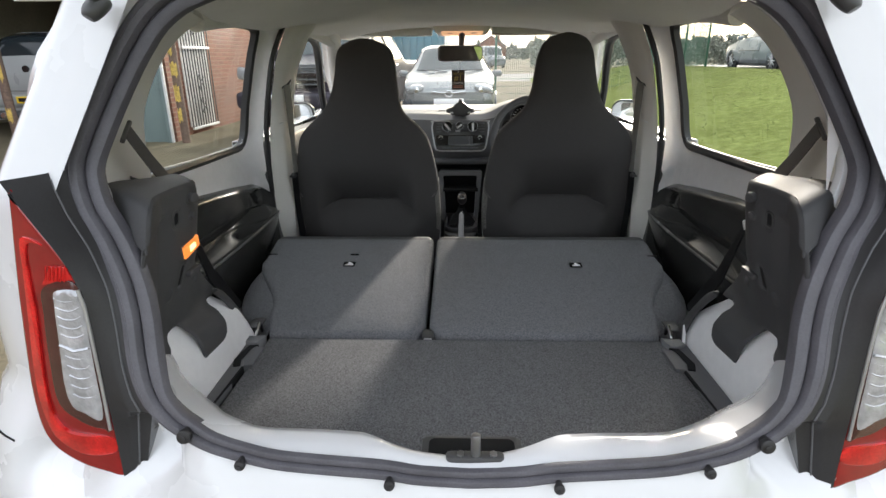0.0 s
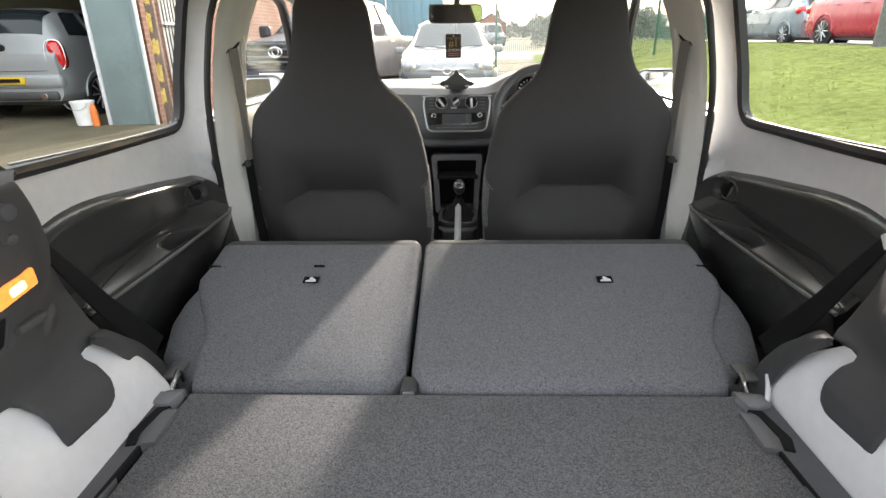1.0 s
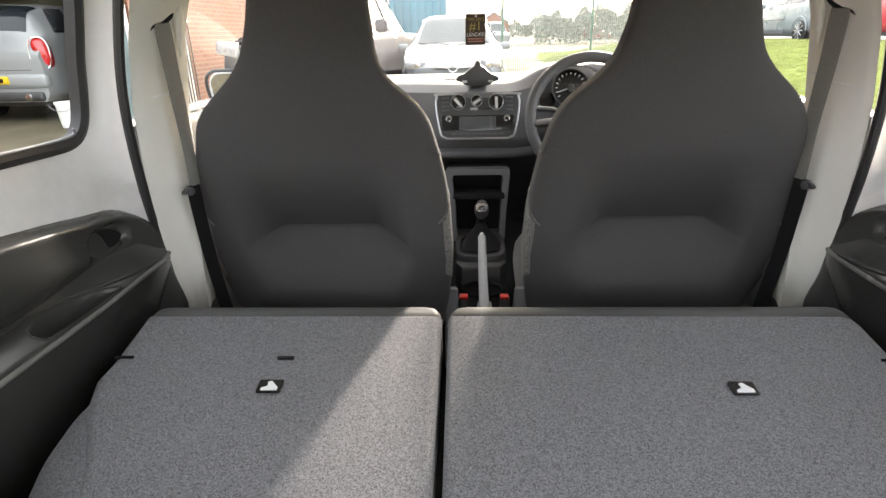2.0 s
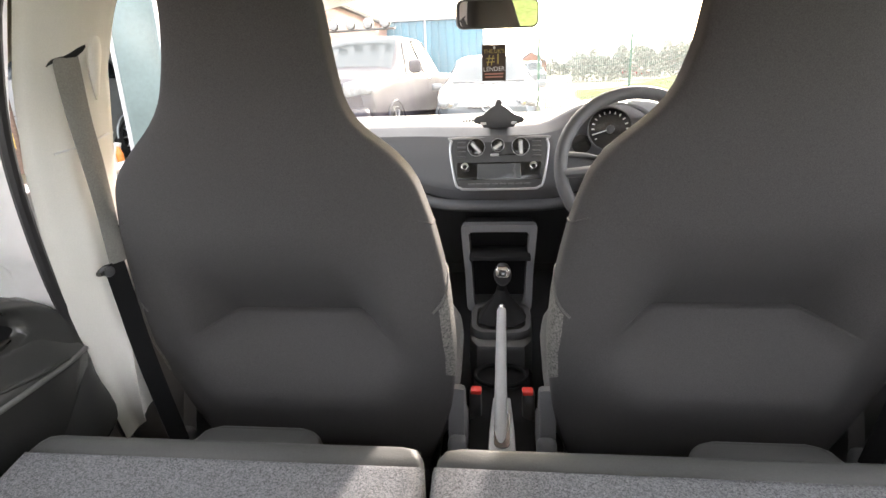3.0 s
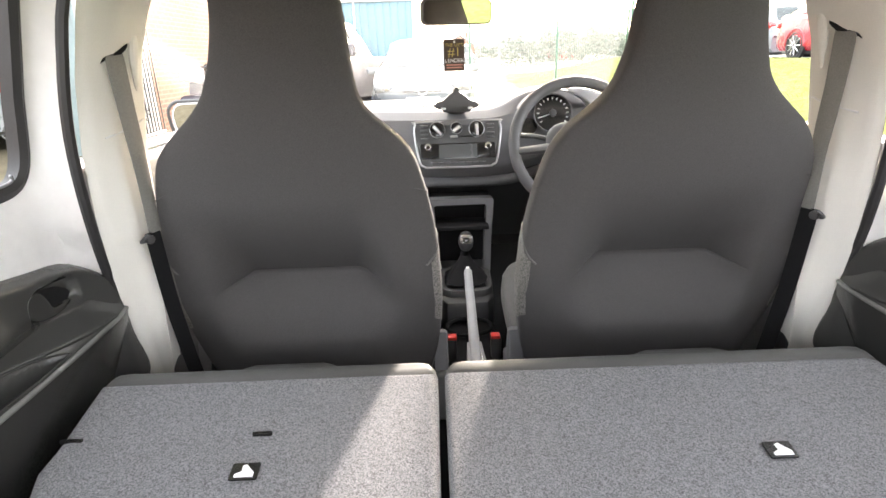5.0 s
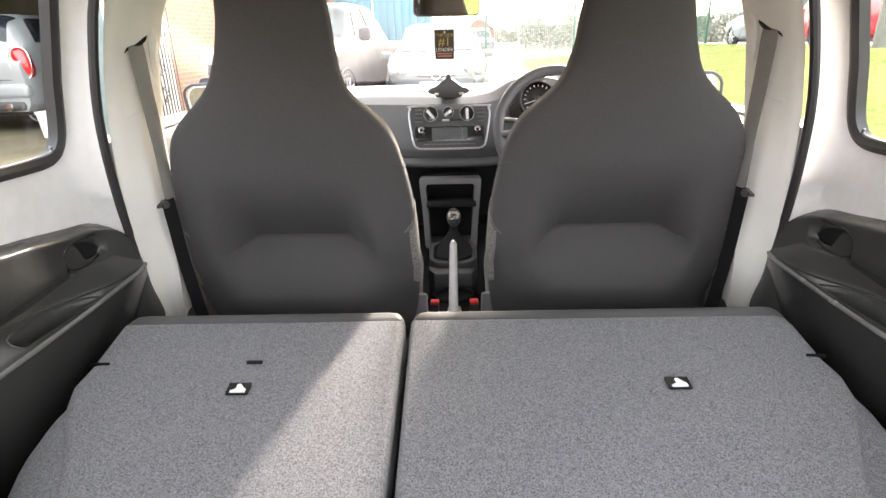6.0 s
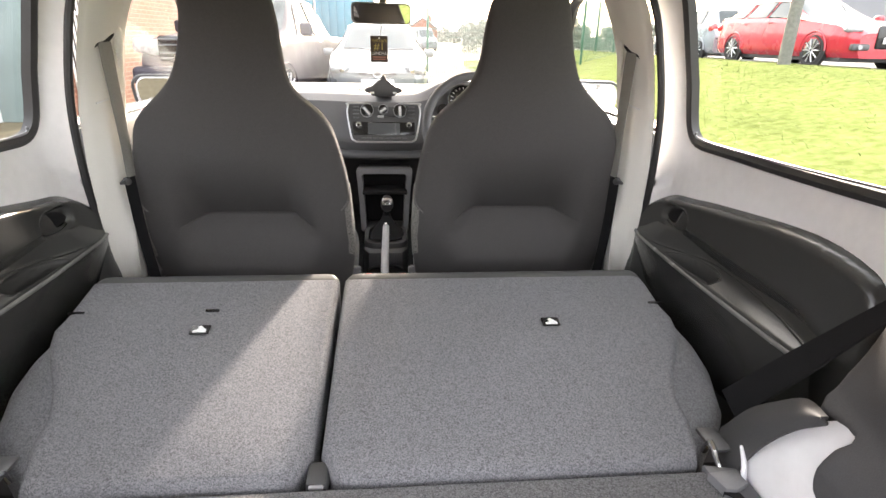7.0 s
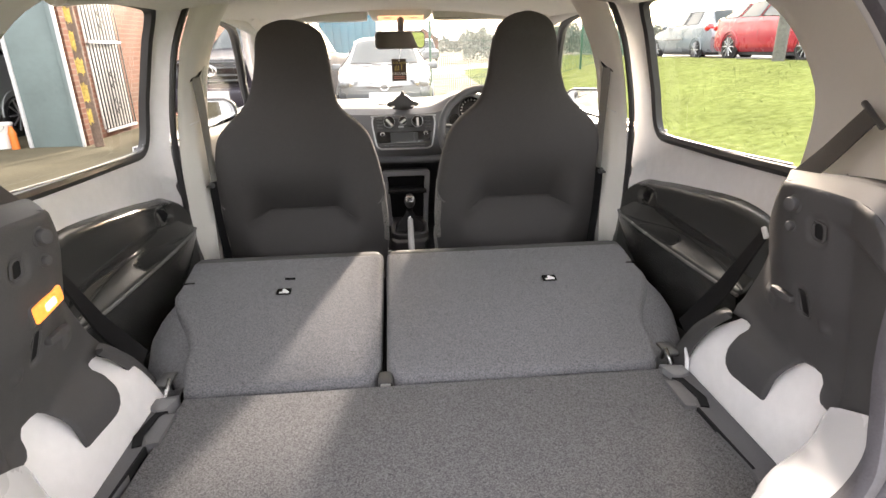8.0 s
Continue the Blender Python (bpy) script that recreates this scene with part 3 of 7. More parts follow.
for s, side in SIDES:
    off = 0.03 if s > 0 else 0.0

    def lens_at(a, b, d, off=off):
        return rear_face(a + off, b, d)

    lamp = thing("tail_lamp", (s * 0.58, -0.15, 0.62), "red tail lamp with a clear inner lens", "tail lamp", "tail lamps")
    part("red_lens", mirrored(prism(smooth_outline(LAMP_OUT, 90), lens_at, -0.02, 0.022, 0.006, 4), s), "red_lens", lamp, "dark red outer lens")
    part("light_guide", mirrored(prism(smooth_outline(LAMP_BAND, 80), lens_at, 0.0, 0.0232, 0.0012, 2), s), "red_bright", lamp, "bright red light guide")
    part("inner_rim", mirrored(prism(smooth_outline(LAMP_RIM, 60), lens_at, 0.0, 0.0236, 0.0012), s), "dark_lens", lamp, "smoked rim round the clear lens")
    refl = part("reflector", mirrored(prism([(0.556, 0.982), (0.532, 0.983), (0.527, 0.964), (0.574, 0.955)], lens_at, 0.0, 0.0240, 0.001), s), "red_bright", lamp)
    for i in range(6):
        a = 0.532 + 0.0055 * i
        part("reflector_rib", mirrored(tube([lens_at(a, 0.984, 0.0242), lens_at(a + 0.006, 0.962, 0.0242)], 0.0012, 5), s), "red_bright", refl)
    clear = part("clear_lens", mirrored(sheet(smooth_outline(LAMP_CLEAR, 50), lambda a, b, e: lens_at(a, b, 0.0268 - 0.003 * max(0, 1 - e / 0.006) ** 2 - 0.0016 * spot(a, b, 0.543, 0.905, 0.022, 0.036) - 0.0016 * spot(a, b, 0.550, 0.812, 0.024, 0.042)), 0.005), s), "clear_lens", lamp, "clear inner lens over silver reflectors")
    part("lens_divider", mirrored(tube([lens_at(0.566, 0.866, 0.0265), lens_at(0.545, 0.858, 0.028), lens_at(0.524, 0.862, 0.0265)], 0.0022, 6), s), "clear_lens", clear)
    for zc, zr in ((0.905, 0.034), (0.812, 0.040)):
        for k in range(5):
            zk = zc + zr * (-0.8 + 0.4 * k)
            part("reflector_ridge", mirrored(tube([lens_at(0.543 + 0.017 * c + 0.04 * (0.90 - zk), zk + 0.006 * c * c, 0.0262 - 0.001 * (1 - c * c)) for c in (-1, -0.6, -0.2, 0.2, 0.6, 1)], 0.0009, 5), s), "clear_lens", clear)
    part("edge_strip", mirrored(tube([lens_at(a, b, 0.024) for a, b in ((0.5225, 0.950), (0.5185, 0.925), (0.5185, 0.88), (0.5195, 0.80), (0.522, 0.725))], 0.0025, 6), s), "silver", lamp)
    side_panel = thing("lamp_surround", (s * 0.51, -0.15, 0.62), "black plastic panel between the tail lamp and the boot seal", "trim panel", "panels beside the tail lamps")
    lamp_side = curve([(a + off, b, 0) for a, b in ((0.600, 1.098), (0.592, 1.086), (0.570, 1.052), (0.547, 1.015), (0.534, 0.990), (0.523, 0.958), (0.518, 0.928), (0.518, 0.89), (0.518, 0.821), (0.517, 0.744), (0.517, 0.70), (0.518, 0.640))], 40)
    rows = []
    for k in range(9):
        t = k / 8
        row = []
        for p in lamp_side:
            z = p.y
            a = rear_face(p.x, z, 0.0235)
            edge_x = interp(z, [(q[1], q[0]) for q in SEAL_HALF[7:18]]) + 0.016 + s * 0.012
            if z > 0.755:
                b = Vector((edge_x, gate_y(z) - 0.008, z))
            else:
                b = rear_face(lerp(0.462, 0.490, (0.755 - z) / 0.11) + off * 0.6, z, 0.006)
            q = lerp(a, b, t)
            row.append(q + Vector((0, 0.007 * ease((t - 0.55) / 0.12) * (1 - t) / 0.45, 0)))
        rows.append(row)
    part("panel", mirrored(rows_mesh(rows), s), "window_rubber", side_panel)
    part("edge_line", mirrored(tube([p + Vector((0, -0.001, 0)) for p in rows[5][3:]], 0.0014, 6), s), "grey_plastic", side_panel)
    part("free_edge", mirrored(rows_mesh([[p for p in rows[-1] if p.z < 0.77], [p + Vector((0.004, 0.05, 0)) for p in rows[-1] if p.z < 0.77]]), s), "gloss_black", side_panel)


# ---- sides of the cabin ----
def side_x(z):
    """Half width of the inner door skin by height."""
    return interp(z, [(0.30, 0.70), (0.60, 0.70), (0.85, 0.712), (0.97, 0.708), (1.10, 0.685), (1.25, 0.645), (1.34, 0.610)])


WIN = [(0.951, 0.999), (0.938, 0.989), (0.915, 0.985), (0.88, 0.985), (0.80, 0.987), (0.64, 0.990), (0.46, 0.996), (0.30, 1.004), (0.262, 1.02), (0.245, 1.08), (0.250, 1.15), (0.30, 1.245), (0.38, 1.295), (0.50, 1.318), (0.72, 1.325), (0.88, 1.324), (0.930, 1.319), (0.944, 1.30), (0.950, 1.25), (0.957, 1.12), (0.959, 1.06), (0.958, 1.02)]


def win_at(a, b, d):
    return Vector((side_x(b) + d, a, b))


def grown(outline, g, n=70):
    """An outline moved outward by g."""
    o = smooth_outline(outline, n)
    area = sum(o[i - 1][0] * o[i][1] - o[i][0] * o[i - 1][1] for i in range(n))
    k = 1 if area > 0 else -1
    res = []
    for i in range(n):
        t = Vector(o[(i + 1) % n]) - Vector(o[i - 1])
        res.append((o[i][0] + k * g * t.y / t.length, o[i][1] - k * g * t.x / t.length))
    return res


def band(o0, d0, o1, d1, s, thick=0.0):
    return mirrored(rows_mesh([[win_at(a, b, d0) for a, b in o0], [win_at(a, b, d1) for a, b in o1]], closed_v=True, thick=thick), s)


FRAME_OUT = [(1.085, 0.60), (0.70, 0.60), (0.30, 0.60), (0.20, 0.85), (0.19, 1.04), (0.20, 1.19), (0.27, 1.29), (0.42, 1.345), (0.65, 1.356), (0.85, 1.36), (1.04, 1.355), (1.02, 1.27), (1.015, 1.10), (1.02, 0.97), (1.045, 0.80)]
SEAL_LINE = [(0.50, 0.672, 1.115), (0.65, 0.666, 1.072), (0.75, 0.660, 1.045), (0.85, 0.653, 1.017), (0.95, 0.646, 0.999), (1.05, 0.633, 0.984), (1.15, 0.613, 0.979), (1.25, 0.592, 0.992), (1.36, 0.555, 1.04)]


def seal_xy(z):
    return interp(z, [(a, b) for a, b, c in SEAL_LINE]), interp(z, [(a, c) for a, b, c in SEAL_LINE])

for s, side in SIDES:
    door = thing("rear_door", (s * 0.72, 0.7, 0.45), "white rear car door with black trim panel and armrest", "car door", "rear doors")
    w0, w1, w2 = grown(WIN, 0.0), grown(WIN, 0.010), grown(WIN, 0.020)
    fo = smooth_outline(FRAME_OUT, 70)
    # start both outlines at the same corner
    skin = bmesh.new()
    i0 = min(range(70), key=lambda i: (w2[i][0] - 0.925) ** 2 + (w2[i][1] - 0.97) ** 2)
    j0 = min(range(70), key=lambda i: (fo[i][0] - 1.05) ** 2 + (fo[i][1] - 0.92) ** 2)
    cw = [w2[(i0 + i) % 70] for i in range(70)]
    def ang(p):
        return math.atan2(p[1] - 1.13, (p[0] - 0.70) * 0.8)
    target = []
    for a, b in cw:
        th = ang((a, b))
        best = None
        for k in range(70):
            p, q = fo[k - 1], fo[k]
            for m in range(5):
                r = (lerp(p[0], q[0], m / 5), lerp(p[1], q[1], m / 5))
                e = abs(math.remainder(ang(r) - th, 2 * math.pi))
                if best is None or e < best[0]:
                    best = (e, r)
        target.append(best[1])
    rows = []
    for t in (0.0, 0.06, 0.2, 0.4, 0.6, 0.8, 1.0):
        rows.append([win_at(lerp(a[0], b[0], t), lerp(a[1], b[1], t), 0.004 - 0.014 * math.sin(math.pi * min(1, t * 1.2)) - (0.045 * t ** 1.4 * max(0, min(1, (lerp(a[0], b[0], t) - (0.965 if lerp(a[1], b[1], t) > 0.88 else 1.0)) / 0.04)))) for a, b in zip(cw, target)])
    part("inner_skin", mirrored(rows_mesh(rows, closed_v=True, thick=0.002), s), "inner_white", door, "white painted inner door metal", sharp=60)
    win = part("window", mirrored(rows_mesh([[win_at(lerp(0.70, a, k), lerp(1.15, b, k), 0.014) for a, b in grown(WIN, 0.008)] for k in (0.001, 0.5, 1.0)], closed_v=True), s), "glass", door, "clear rear side window")
    win.visible_shadow = False
    part("window_rubber", join(band(w0, -0.002, w1, -0.008, s), band(w1, -0.008, w2, -0.004, s), band(w2, -0.004, w2, 0.004, s), band(w0, -0.002, w0, 0.016, s)), "window_rubber", win, "black window rubber")
    part("window_trim", mirrored(tube([win_at(a, b, -0.003) for a, b in ((0.935, 1.00), (0.905, 0.987), (0.64, 0.993), (0.39, 1.006))], 0.0025, 8, n=24), s), "steel", win)

    # trim panel
    card = [(1.068, 0.69), (1.060, 0.755), (1.045, 0.798), (1.010, 0.835), (0.96, 0.854), (0.90, 0.862), (0.78, 0.879), (0.54, 0.905), (0.42, 0.897), (0.375, 0.872), (0.35, 0.80), (0.36, 0.62), (0.70, 0.52), (1.06, 0.56)]
    def card_face(y, z, e):
        proud = 0.034 * (1 - max(0, 1 - e / 0.022) ** 2)
        # set back above the armrest, and the pit of the door pull
        proud -= 0.024 * ease((0.805 - z) / 0.06) * ease((y - 0.40) / 0.16) * ease((0.97 - y) / 0.12)
        proud += 0.022 * ease((y - 0.975) / 0.06) * min(1, e / 0.01)
        proud -= 0.014 * spot(y, z, 0.922, 0.806, 0.060, 0.029, 0.22)
        # faint pressed line under the door pull
        proud -= 0.0025 * spot(y - 0.5 * (z - 0.775), z, 0.925, 0.772, 0.055, 0.004, 0.6)
        return Vector((side_x(z) - proud, y, z))
    part("trim_panel", mirrored(sheet(smooth_outline(card, 72), card_face, 0.006), s), "door_trim", door, "black grained trim panel", sharp=60)
    part("panel_bead", mirrored(tube([Vector((side_x(b) - 0.002, a, b)) for a, b in smooth_outline(card, 72) if b > 0.74], 0.0035, 6), s), "rubber", door)
    # armrest: a tapering ledge with an oblong cup, and its skirt below
    near = [(0.644, 1.04, 0.739), (0.636, 0.98, 0.7375), (0.633, 0.80, 0.736), (0.634, 0.65, 0.737), (0.636, 0.52, 0.738), (0.640, 0.40, 0.740)]
    RIM = [(0.40, 0.652), (0.47, 0.665), (0.53, 0.675), (0.63, 0.685), (0.70, 0.688), (0.765, 0.684), (0.83, 0.669), (0.88, 0.655), (0.94, 0.643), (1.0, 0.640)]
    CUP = [(0.642, 0.70), (0.655, 0.688), (0.670, 0.696), (0.677, 0.735), (0.675, 0.785), (0.665, 0.828), (0.652, 0.856), (0.640, 0.870), (0.638, 0.84), (0.638, 0.77)]
    nz = [(p[1], p[2]) for p in near[::-1]]
    nx = [(p[1], p[0]) for p in near[::-1]]
    cup = smooth_outline(CUP, 60)
    plan = [(p.x, p.y) for p in curve(near, 24)] + [(0.70, 0.40), (0.72, 0.60), (0.735, 0.80), (0.72, 0.95), (0.70, 1.04)]

    ca = np.array(cup)
    cw = np.roll(ca, -1, 0) - ca

    def cup_depth(x, y):
        """How far inside the cup's edge a point lies, 0 outside it."""
        hit = False
        for (xa, ya), (xb, yb) in zip(cup, cup[1:] + cup[:1]):
            if (ya > y) != (yb > y) and x < (xb - xa) * (y - ya) / (yb - ya) + xa:
                hit = not hit
        if not hit:
            return 0.0
        d = np.array((x, y)) - ca
        k = np.clip((d * cw).sum(1) / (cw * cw).sum(1), 0, 1)
        return float(np.hypot(*(d - k[:, None] * cw).T).min())

    def ledge(x, y, e):
        z = interp(y, nz) + 0.45 * max(0, x - interp(y, nx)) - 0.008 * max(0, 1 - e / 0.008) ** 2
        z += min(0.022, 0.8 * max(0, x - interp(y, RIM) - 0.004))
        return Vector((x, y, z - 0.036 * ease(cup_depth(x, y) / 0.007)))
    arm = part("armrest", mirrored(sheet(plan, ledge, 0.003), s), "door_trim", door, "black armrest ledge with an oblong cup recess", sharp=60)
    # near-black sheet low in the cup paints its shade
    part("cup_recess", mirrored(sheet(cup, lambda x, y, e: Vector((x, y, interp(y, nz) + 0.45 * (x - 0.634) - 0.030)), 0.02), s), "deep", arm, "black sheet in the cup for its shade")
    part("ledge_rim", mirrored(tube([ledge(a, b, 1) + Vector((0, 0, 0.001)) for b, a in RIM], 0.0028, 8, n=40), s), "door_trim", arm, "raised rim of the ledge")
    part("cup_rim", mirrored(tube([Vector((x, y, interp(y, nz) + 0.45 * (x - interp(y, nx)) + 0.0005)) for x, y in cup], 0.0016, 6, True), s), "door_trim", arm)
    line = curve(near, 24)
    part("skirt", mirrored(rows_mesh([[p + Vector((0, 0, -0.009)) for p in line], [p + Vector((0.004, 0, -0.03)) for p in line], [p + Vector((0.03, 0, -0.12)) for p in line], [p + Vector((0.06, 0, -0.24)) for p in line]]), s), "door_trim", arm)
    part("edge_bead", mirrored(tube([p + Vector((0.002, 0, -0.004)) for p in line], 0.0042, 10), s), "edge_glint", arm, "glossy front edge, lightened to carry a glint")
    pull = [(0.969, 0.803), (0.939, 0.822), (0.900, 0.829), (0.912, 0.814), (0.920, 0.796), (0.942, 0.792), (0.962, 0.793)]
    # black plate in the shallow pit paints the shade of a deeper pull
    handle = part("door_handle", mirrored(prism(smooth_outline(pull, 36), lambda a, b, d: (side_x(b) - d, a, b), 0.010, 0.0225, 0.001), s), "deep", door, "door pull, black plate for the shade of its recess")
    lever = [(0.962, 0.791), (0.942, 0.790), (0.922, 0.795), (0.914, 0.813), (0.902, 0.828), (0.884, 0.828), (0.870, 0.817), (0.870, 0.800), (0.886, 0.786), (0.915, 0.780), (0.950, 0.782)]
    part("lever", mirrored(prism(smooth_outline(lever, 40), lambda a, b, d: (side_x(b) - d, a, b), 0.012, 0.0275, 0.004, 3), s), "door_trim", handle, "black release lever")
    part("outer_skin", mirrored(grid(lambda u, v: Vector((0.80 + 0.02 * math.sin(math.pi * v), lerp(0.20, 1.08, u), lerp(0.28, 0.93, v))), 8, 8, 0.003), s), "white", door)
    part("sill_edge", mirrored(grid(lambda u, v: Vector((lerp(0.728, 0.80, v), lerp(0.20, 1.08, u), 0.932 + 0.004 * math.sin(math.pi * v))), 4, 3, 0.003), s), "white", door)

    # centre pillar: seal, trim, belt
    def pillar(u, v):
        z = lerp(0.60, 1.36, v)
        xo, yo = seal_xy(z)
        xi = interp(z, [(0.60, 0.604), (1.0, 0.590), (1.15, 0.574), (1.22, 0.555), (1.30, 0.52), (1.36, 0.48)])
        yi = interp(z, [(0.60, 1.105), (1.0, 1.115), (1.15, 1.125), (1.36, 1.15)])
        cols = [(xo - 0.004, yo + 0.012), (lerp(xo, xi, 0.35), yo + 0.022), (lerp(xo, xi, 0.8), lerp(yo, yi, 0.45)), (xi, yi - 0.03), (xi - 0.002, yi), (xi + 0.03, yi + 0.04), (xo + 0.02, yi + 0.06)]
        k = min(int(u * 6), 5)
        t = u * 6 - k
        return Vector((lerp(cols[k][0], cols[k + 1][0], t), lerp(cols[k][1], cols[k + 1][1], t), z - 0.08 * (1 - v) * max(0, 1 - u / 0.6)))
    pil = thing("centre_pillar", (s * 0.62, 1.1, 0.56), "pale beige centre pillar trim of the car", "pillar", "centre pillars", kind="structure")
    part("trim", mirrored(grid(pillar, 24, 40), s), "beige", pil, sharp=60)
    part("joint", mirrored(tube([pillar(u, 0.60) + Vector((-0.001, -0.001, 0)) for u in (0.25, 0.4, 0.5, 0.6, 0.7)], 0.0018, 6), s), "print_white", pil)
    part("door_seal", mirrored(tube([(b, c, a) for a, b, c in SEAL_LINE], 0.0085, 8, n=30), s), "window_rubber", pil, "black rubber door seal")
    belt = thing("front_seat_belt", (s * 0.585, 1.06, 0.56), "grey front seat belt hanging from the pillar slot", "seat belt", "front seat belts")
    left_edge = curve([(0.580, 1.040, 1.162), (0.579, 1.030, 1.148), (0.577, 1.031, 1.071), (0.579, 1.044, 0.97), (0.582, 1.052, 0.868)], 30)
    right_edge = curve([(0.576, 1.074, 1.166), (0.569, 1.066, 1.153), (0.566, 1.061, 1.083), (0.569, 1.070, 1.005), (0.574, 1.078, 0.868)], 30)
    b1 = [(0.580, 1.058, 0.870), (0.584, 1.072, 0.80), (0.586, 1.085, 0.72), (0.583, 1.10, 0.62), (0.578, 1.12, 0.50)]
    part("webbing", mirrored(rows_mesh([[lerp(p, q, t) + Vector((-0.0018 * math.sin(math.pi * t), 0, 0)) for p, q in zip(left_edge, right_edge)] for t in (0, 0.06, 0.3, 0.7, 0.94, 1)], thick=0.0014), s), "webbing", belt)
    # same grey belt, coloured near-black for the shade it hangs in
    part("lower_run", mirrored(rows_mesh([[p + Vector((dx, dy, 0)) for p in curve(b1, 20)] for dx, dy in ((0.006, -0.016), (-0.004, 0.016))], thick=0.0016), s), "deep", belt, "lower run of the belt, edge-on, blackened for its shade")
    # near-black bead laid on the trim as the slot's shade
    part("slot", mirrored(tube([(0.584, 1.024, 1.150), (0.582, 1.036, 1.157), (0.577, 1.060, 1.164), (0.572, 1.082, 1.178), (0.570, 1.104, 1.201)], lambda t: 0.0008 + 0.0048 * math.sin(math.pi * min(1.0, t ** 1.3)) ** 1.3, 8, n=20), s), "deep", belt, "near-black bead for the shade in the belt slot")
    part("slot_lip", mirrored(tube([(0.571, 1.110, 1.206), (0.567, 1.098, 1.178), (0.567, 1.088, 1.145), (0.569, 1.084, 1.105)], lambda t: 0.0015 + 0.0095 * math.sin(math.pi * min(1.0, 0.12 + t * 0.86)), 10, flat=0.7, n=18), s), "beige", belt, "beige moulded lip of the slot")
    part("stop_button", mirrored(join(disc((0.578, 1.040, 0.862), 0.008, 0.012, (-1, -0.5, 0), 14, 0.002), tube([(0.574, 1.030, 0.872), (0.580, 1.026, 0.866), (0.590, 1.036, 0.858), (0.584, 1.060, 0.856)], 0.0032, 8, n=12)), s), "plastic", belt)

# ---- rear pillars, headlining, roof ----
for s, side in SIDES:
    low = [(0.548, -0.015, 1.03), (0.562, -0.008, 1.085), (0.551, 0.008, 1.145), (0.515, 0.028, 1.222), (0.478, 0.052, 1.285), (0.415, 0.07, 1.335)]
    high = [(0.668, 0.335, 1.00), (0.642, 0.292, 1.08), (0.620, 0.274, 1.154), (0.592, 0.304, 1.233), (0.575, 0.365, 1.285), (0.565, 0.47, 1.325)]
    a, b = curve(low, 16), curve(high, 16)
    rows = []
    for t in [i / 8 for i in range(9)]:
        rows.append([lerp(p, q, t) + Vector((0.012 * math.sin(math.pi * t), 0, 0)) for p, q in zip(a, b)])
    rp = thing("rear_pillar", (s * 0.6, 0.15, 1.03), "grey beige rear pillar trim with a belt slot", "pillar", "rear pillars", kind="structure")
    rows.append([p + Vector((0.05, 0.012, 0)) for p in rows[-1]])
    part("trim", mirrored(rows_mesh(rows), s), "beige", rp, sharp=60)
    part("white_edge", mirrored(tube([p + Vector((-0.010, 0.004, 0)) for p in a], 0.011, 8, flat=0.8), s), "white", rp)
    rb = thing("rear_seat_belt", (s * 0.6, 0.17, 1.03), "dark rear seat belt running out of the pillar slot", "seat belt", "rear seat belts")
    inset = Matrix.Translation((0.014 if s < 0 else 0.0, 0, 0))
    web = mirrored(rows_mesh([[Vector(p) for p in ((0.578, 0.120, 1.138), (0.588, 0.19, 1.075), (0.598, 0.262, 1.018))], [Vector(p) for p in ((0.570, 0.090, 1.122), (0.576, 0.145, 1.066), (0.582, 0.205, 1.010))]], thick=0.002), s)
    web.transform(inset)
    part("webbing", web, "fabric", rb)
    slot = mirrored(tube([(0.582, 0.130, 1.144), (0.572, 0.082, 1.118)], 0.004, 8), s)
    slot.transform(inset)
    part("slot", slot, "plastic", rb)


def roof_z(x, y):
    return 1.402 - 0.068 * abs(x / 0.60) ** 2.6 - 0.028 * max(0, y - 1.2) ** 2 - 0.05 * max(0, 0.35 - y) ** 1.2


def liner(u, v):
    y = lerp(0.055, 2.08, v)
    hw = interp(y, [(0.055, 0.41), (0.3, 0.52), (0.62, 0.60), (1.2, 0.60), (1.7, 0.58), (2.08, 0.53)])
    x = lerp(-1, 1, u) * hw
    z = roof_z(x, y) if y > 0.08 else roof_z(x, 0.08) - 0.012
    return Vector((x, y, z))


ceiling = single("ceiling", grid(liner, 28, 40, 0.012), "liner", "pale grey fabric headlining of the car", "headlining", kind="structure", sharp=60)
for s, side in SIDES:
    part("roof_rail", mirrored(tube([(0.60, 0.50, 1.325), (0.605, 0.75, 1.345), (0.603, 1.15, 1.348), (0.59, 1.5, 1.338), (0.575, 1.75, 1.31)], 0.024, 10, n=20), s), "liner", car_body)
part("rear_header", rows_mesh([[Vector((x, gate_y(1.375 - 0.08 * abs(x / 0.42) ** 2.4) + 0.01, 1.368 - 0.055 * abs(x / 0.42) ** 2.6)) for x in [lerp(-0.42, 0.42, i / 24) for i in range(25)]], [Vector((x, 0.10, roof_z(x, 0.10) - 0.004)) for x in [lerp(-0.44, 0.44, i / 24) for i in range(25)]]], thick=0.004), "liner", car_body)
part("roof_skin", grid(lambda u, v: Vector((lerp(-0.62, 0.62, u), lerp(0.0, 2.1, v), 1.475 - 0.10 * abs(2 * u - 1) ** 3 - 0.05 * (2 * v - 1) ** 2)), 16, 20, 0.003), "white", car_body)

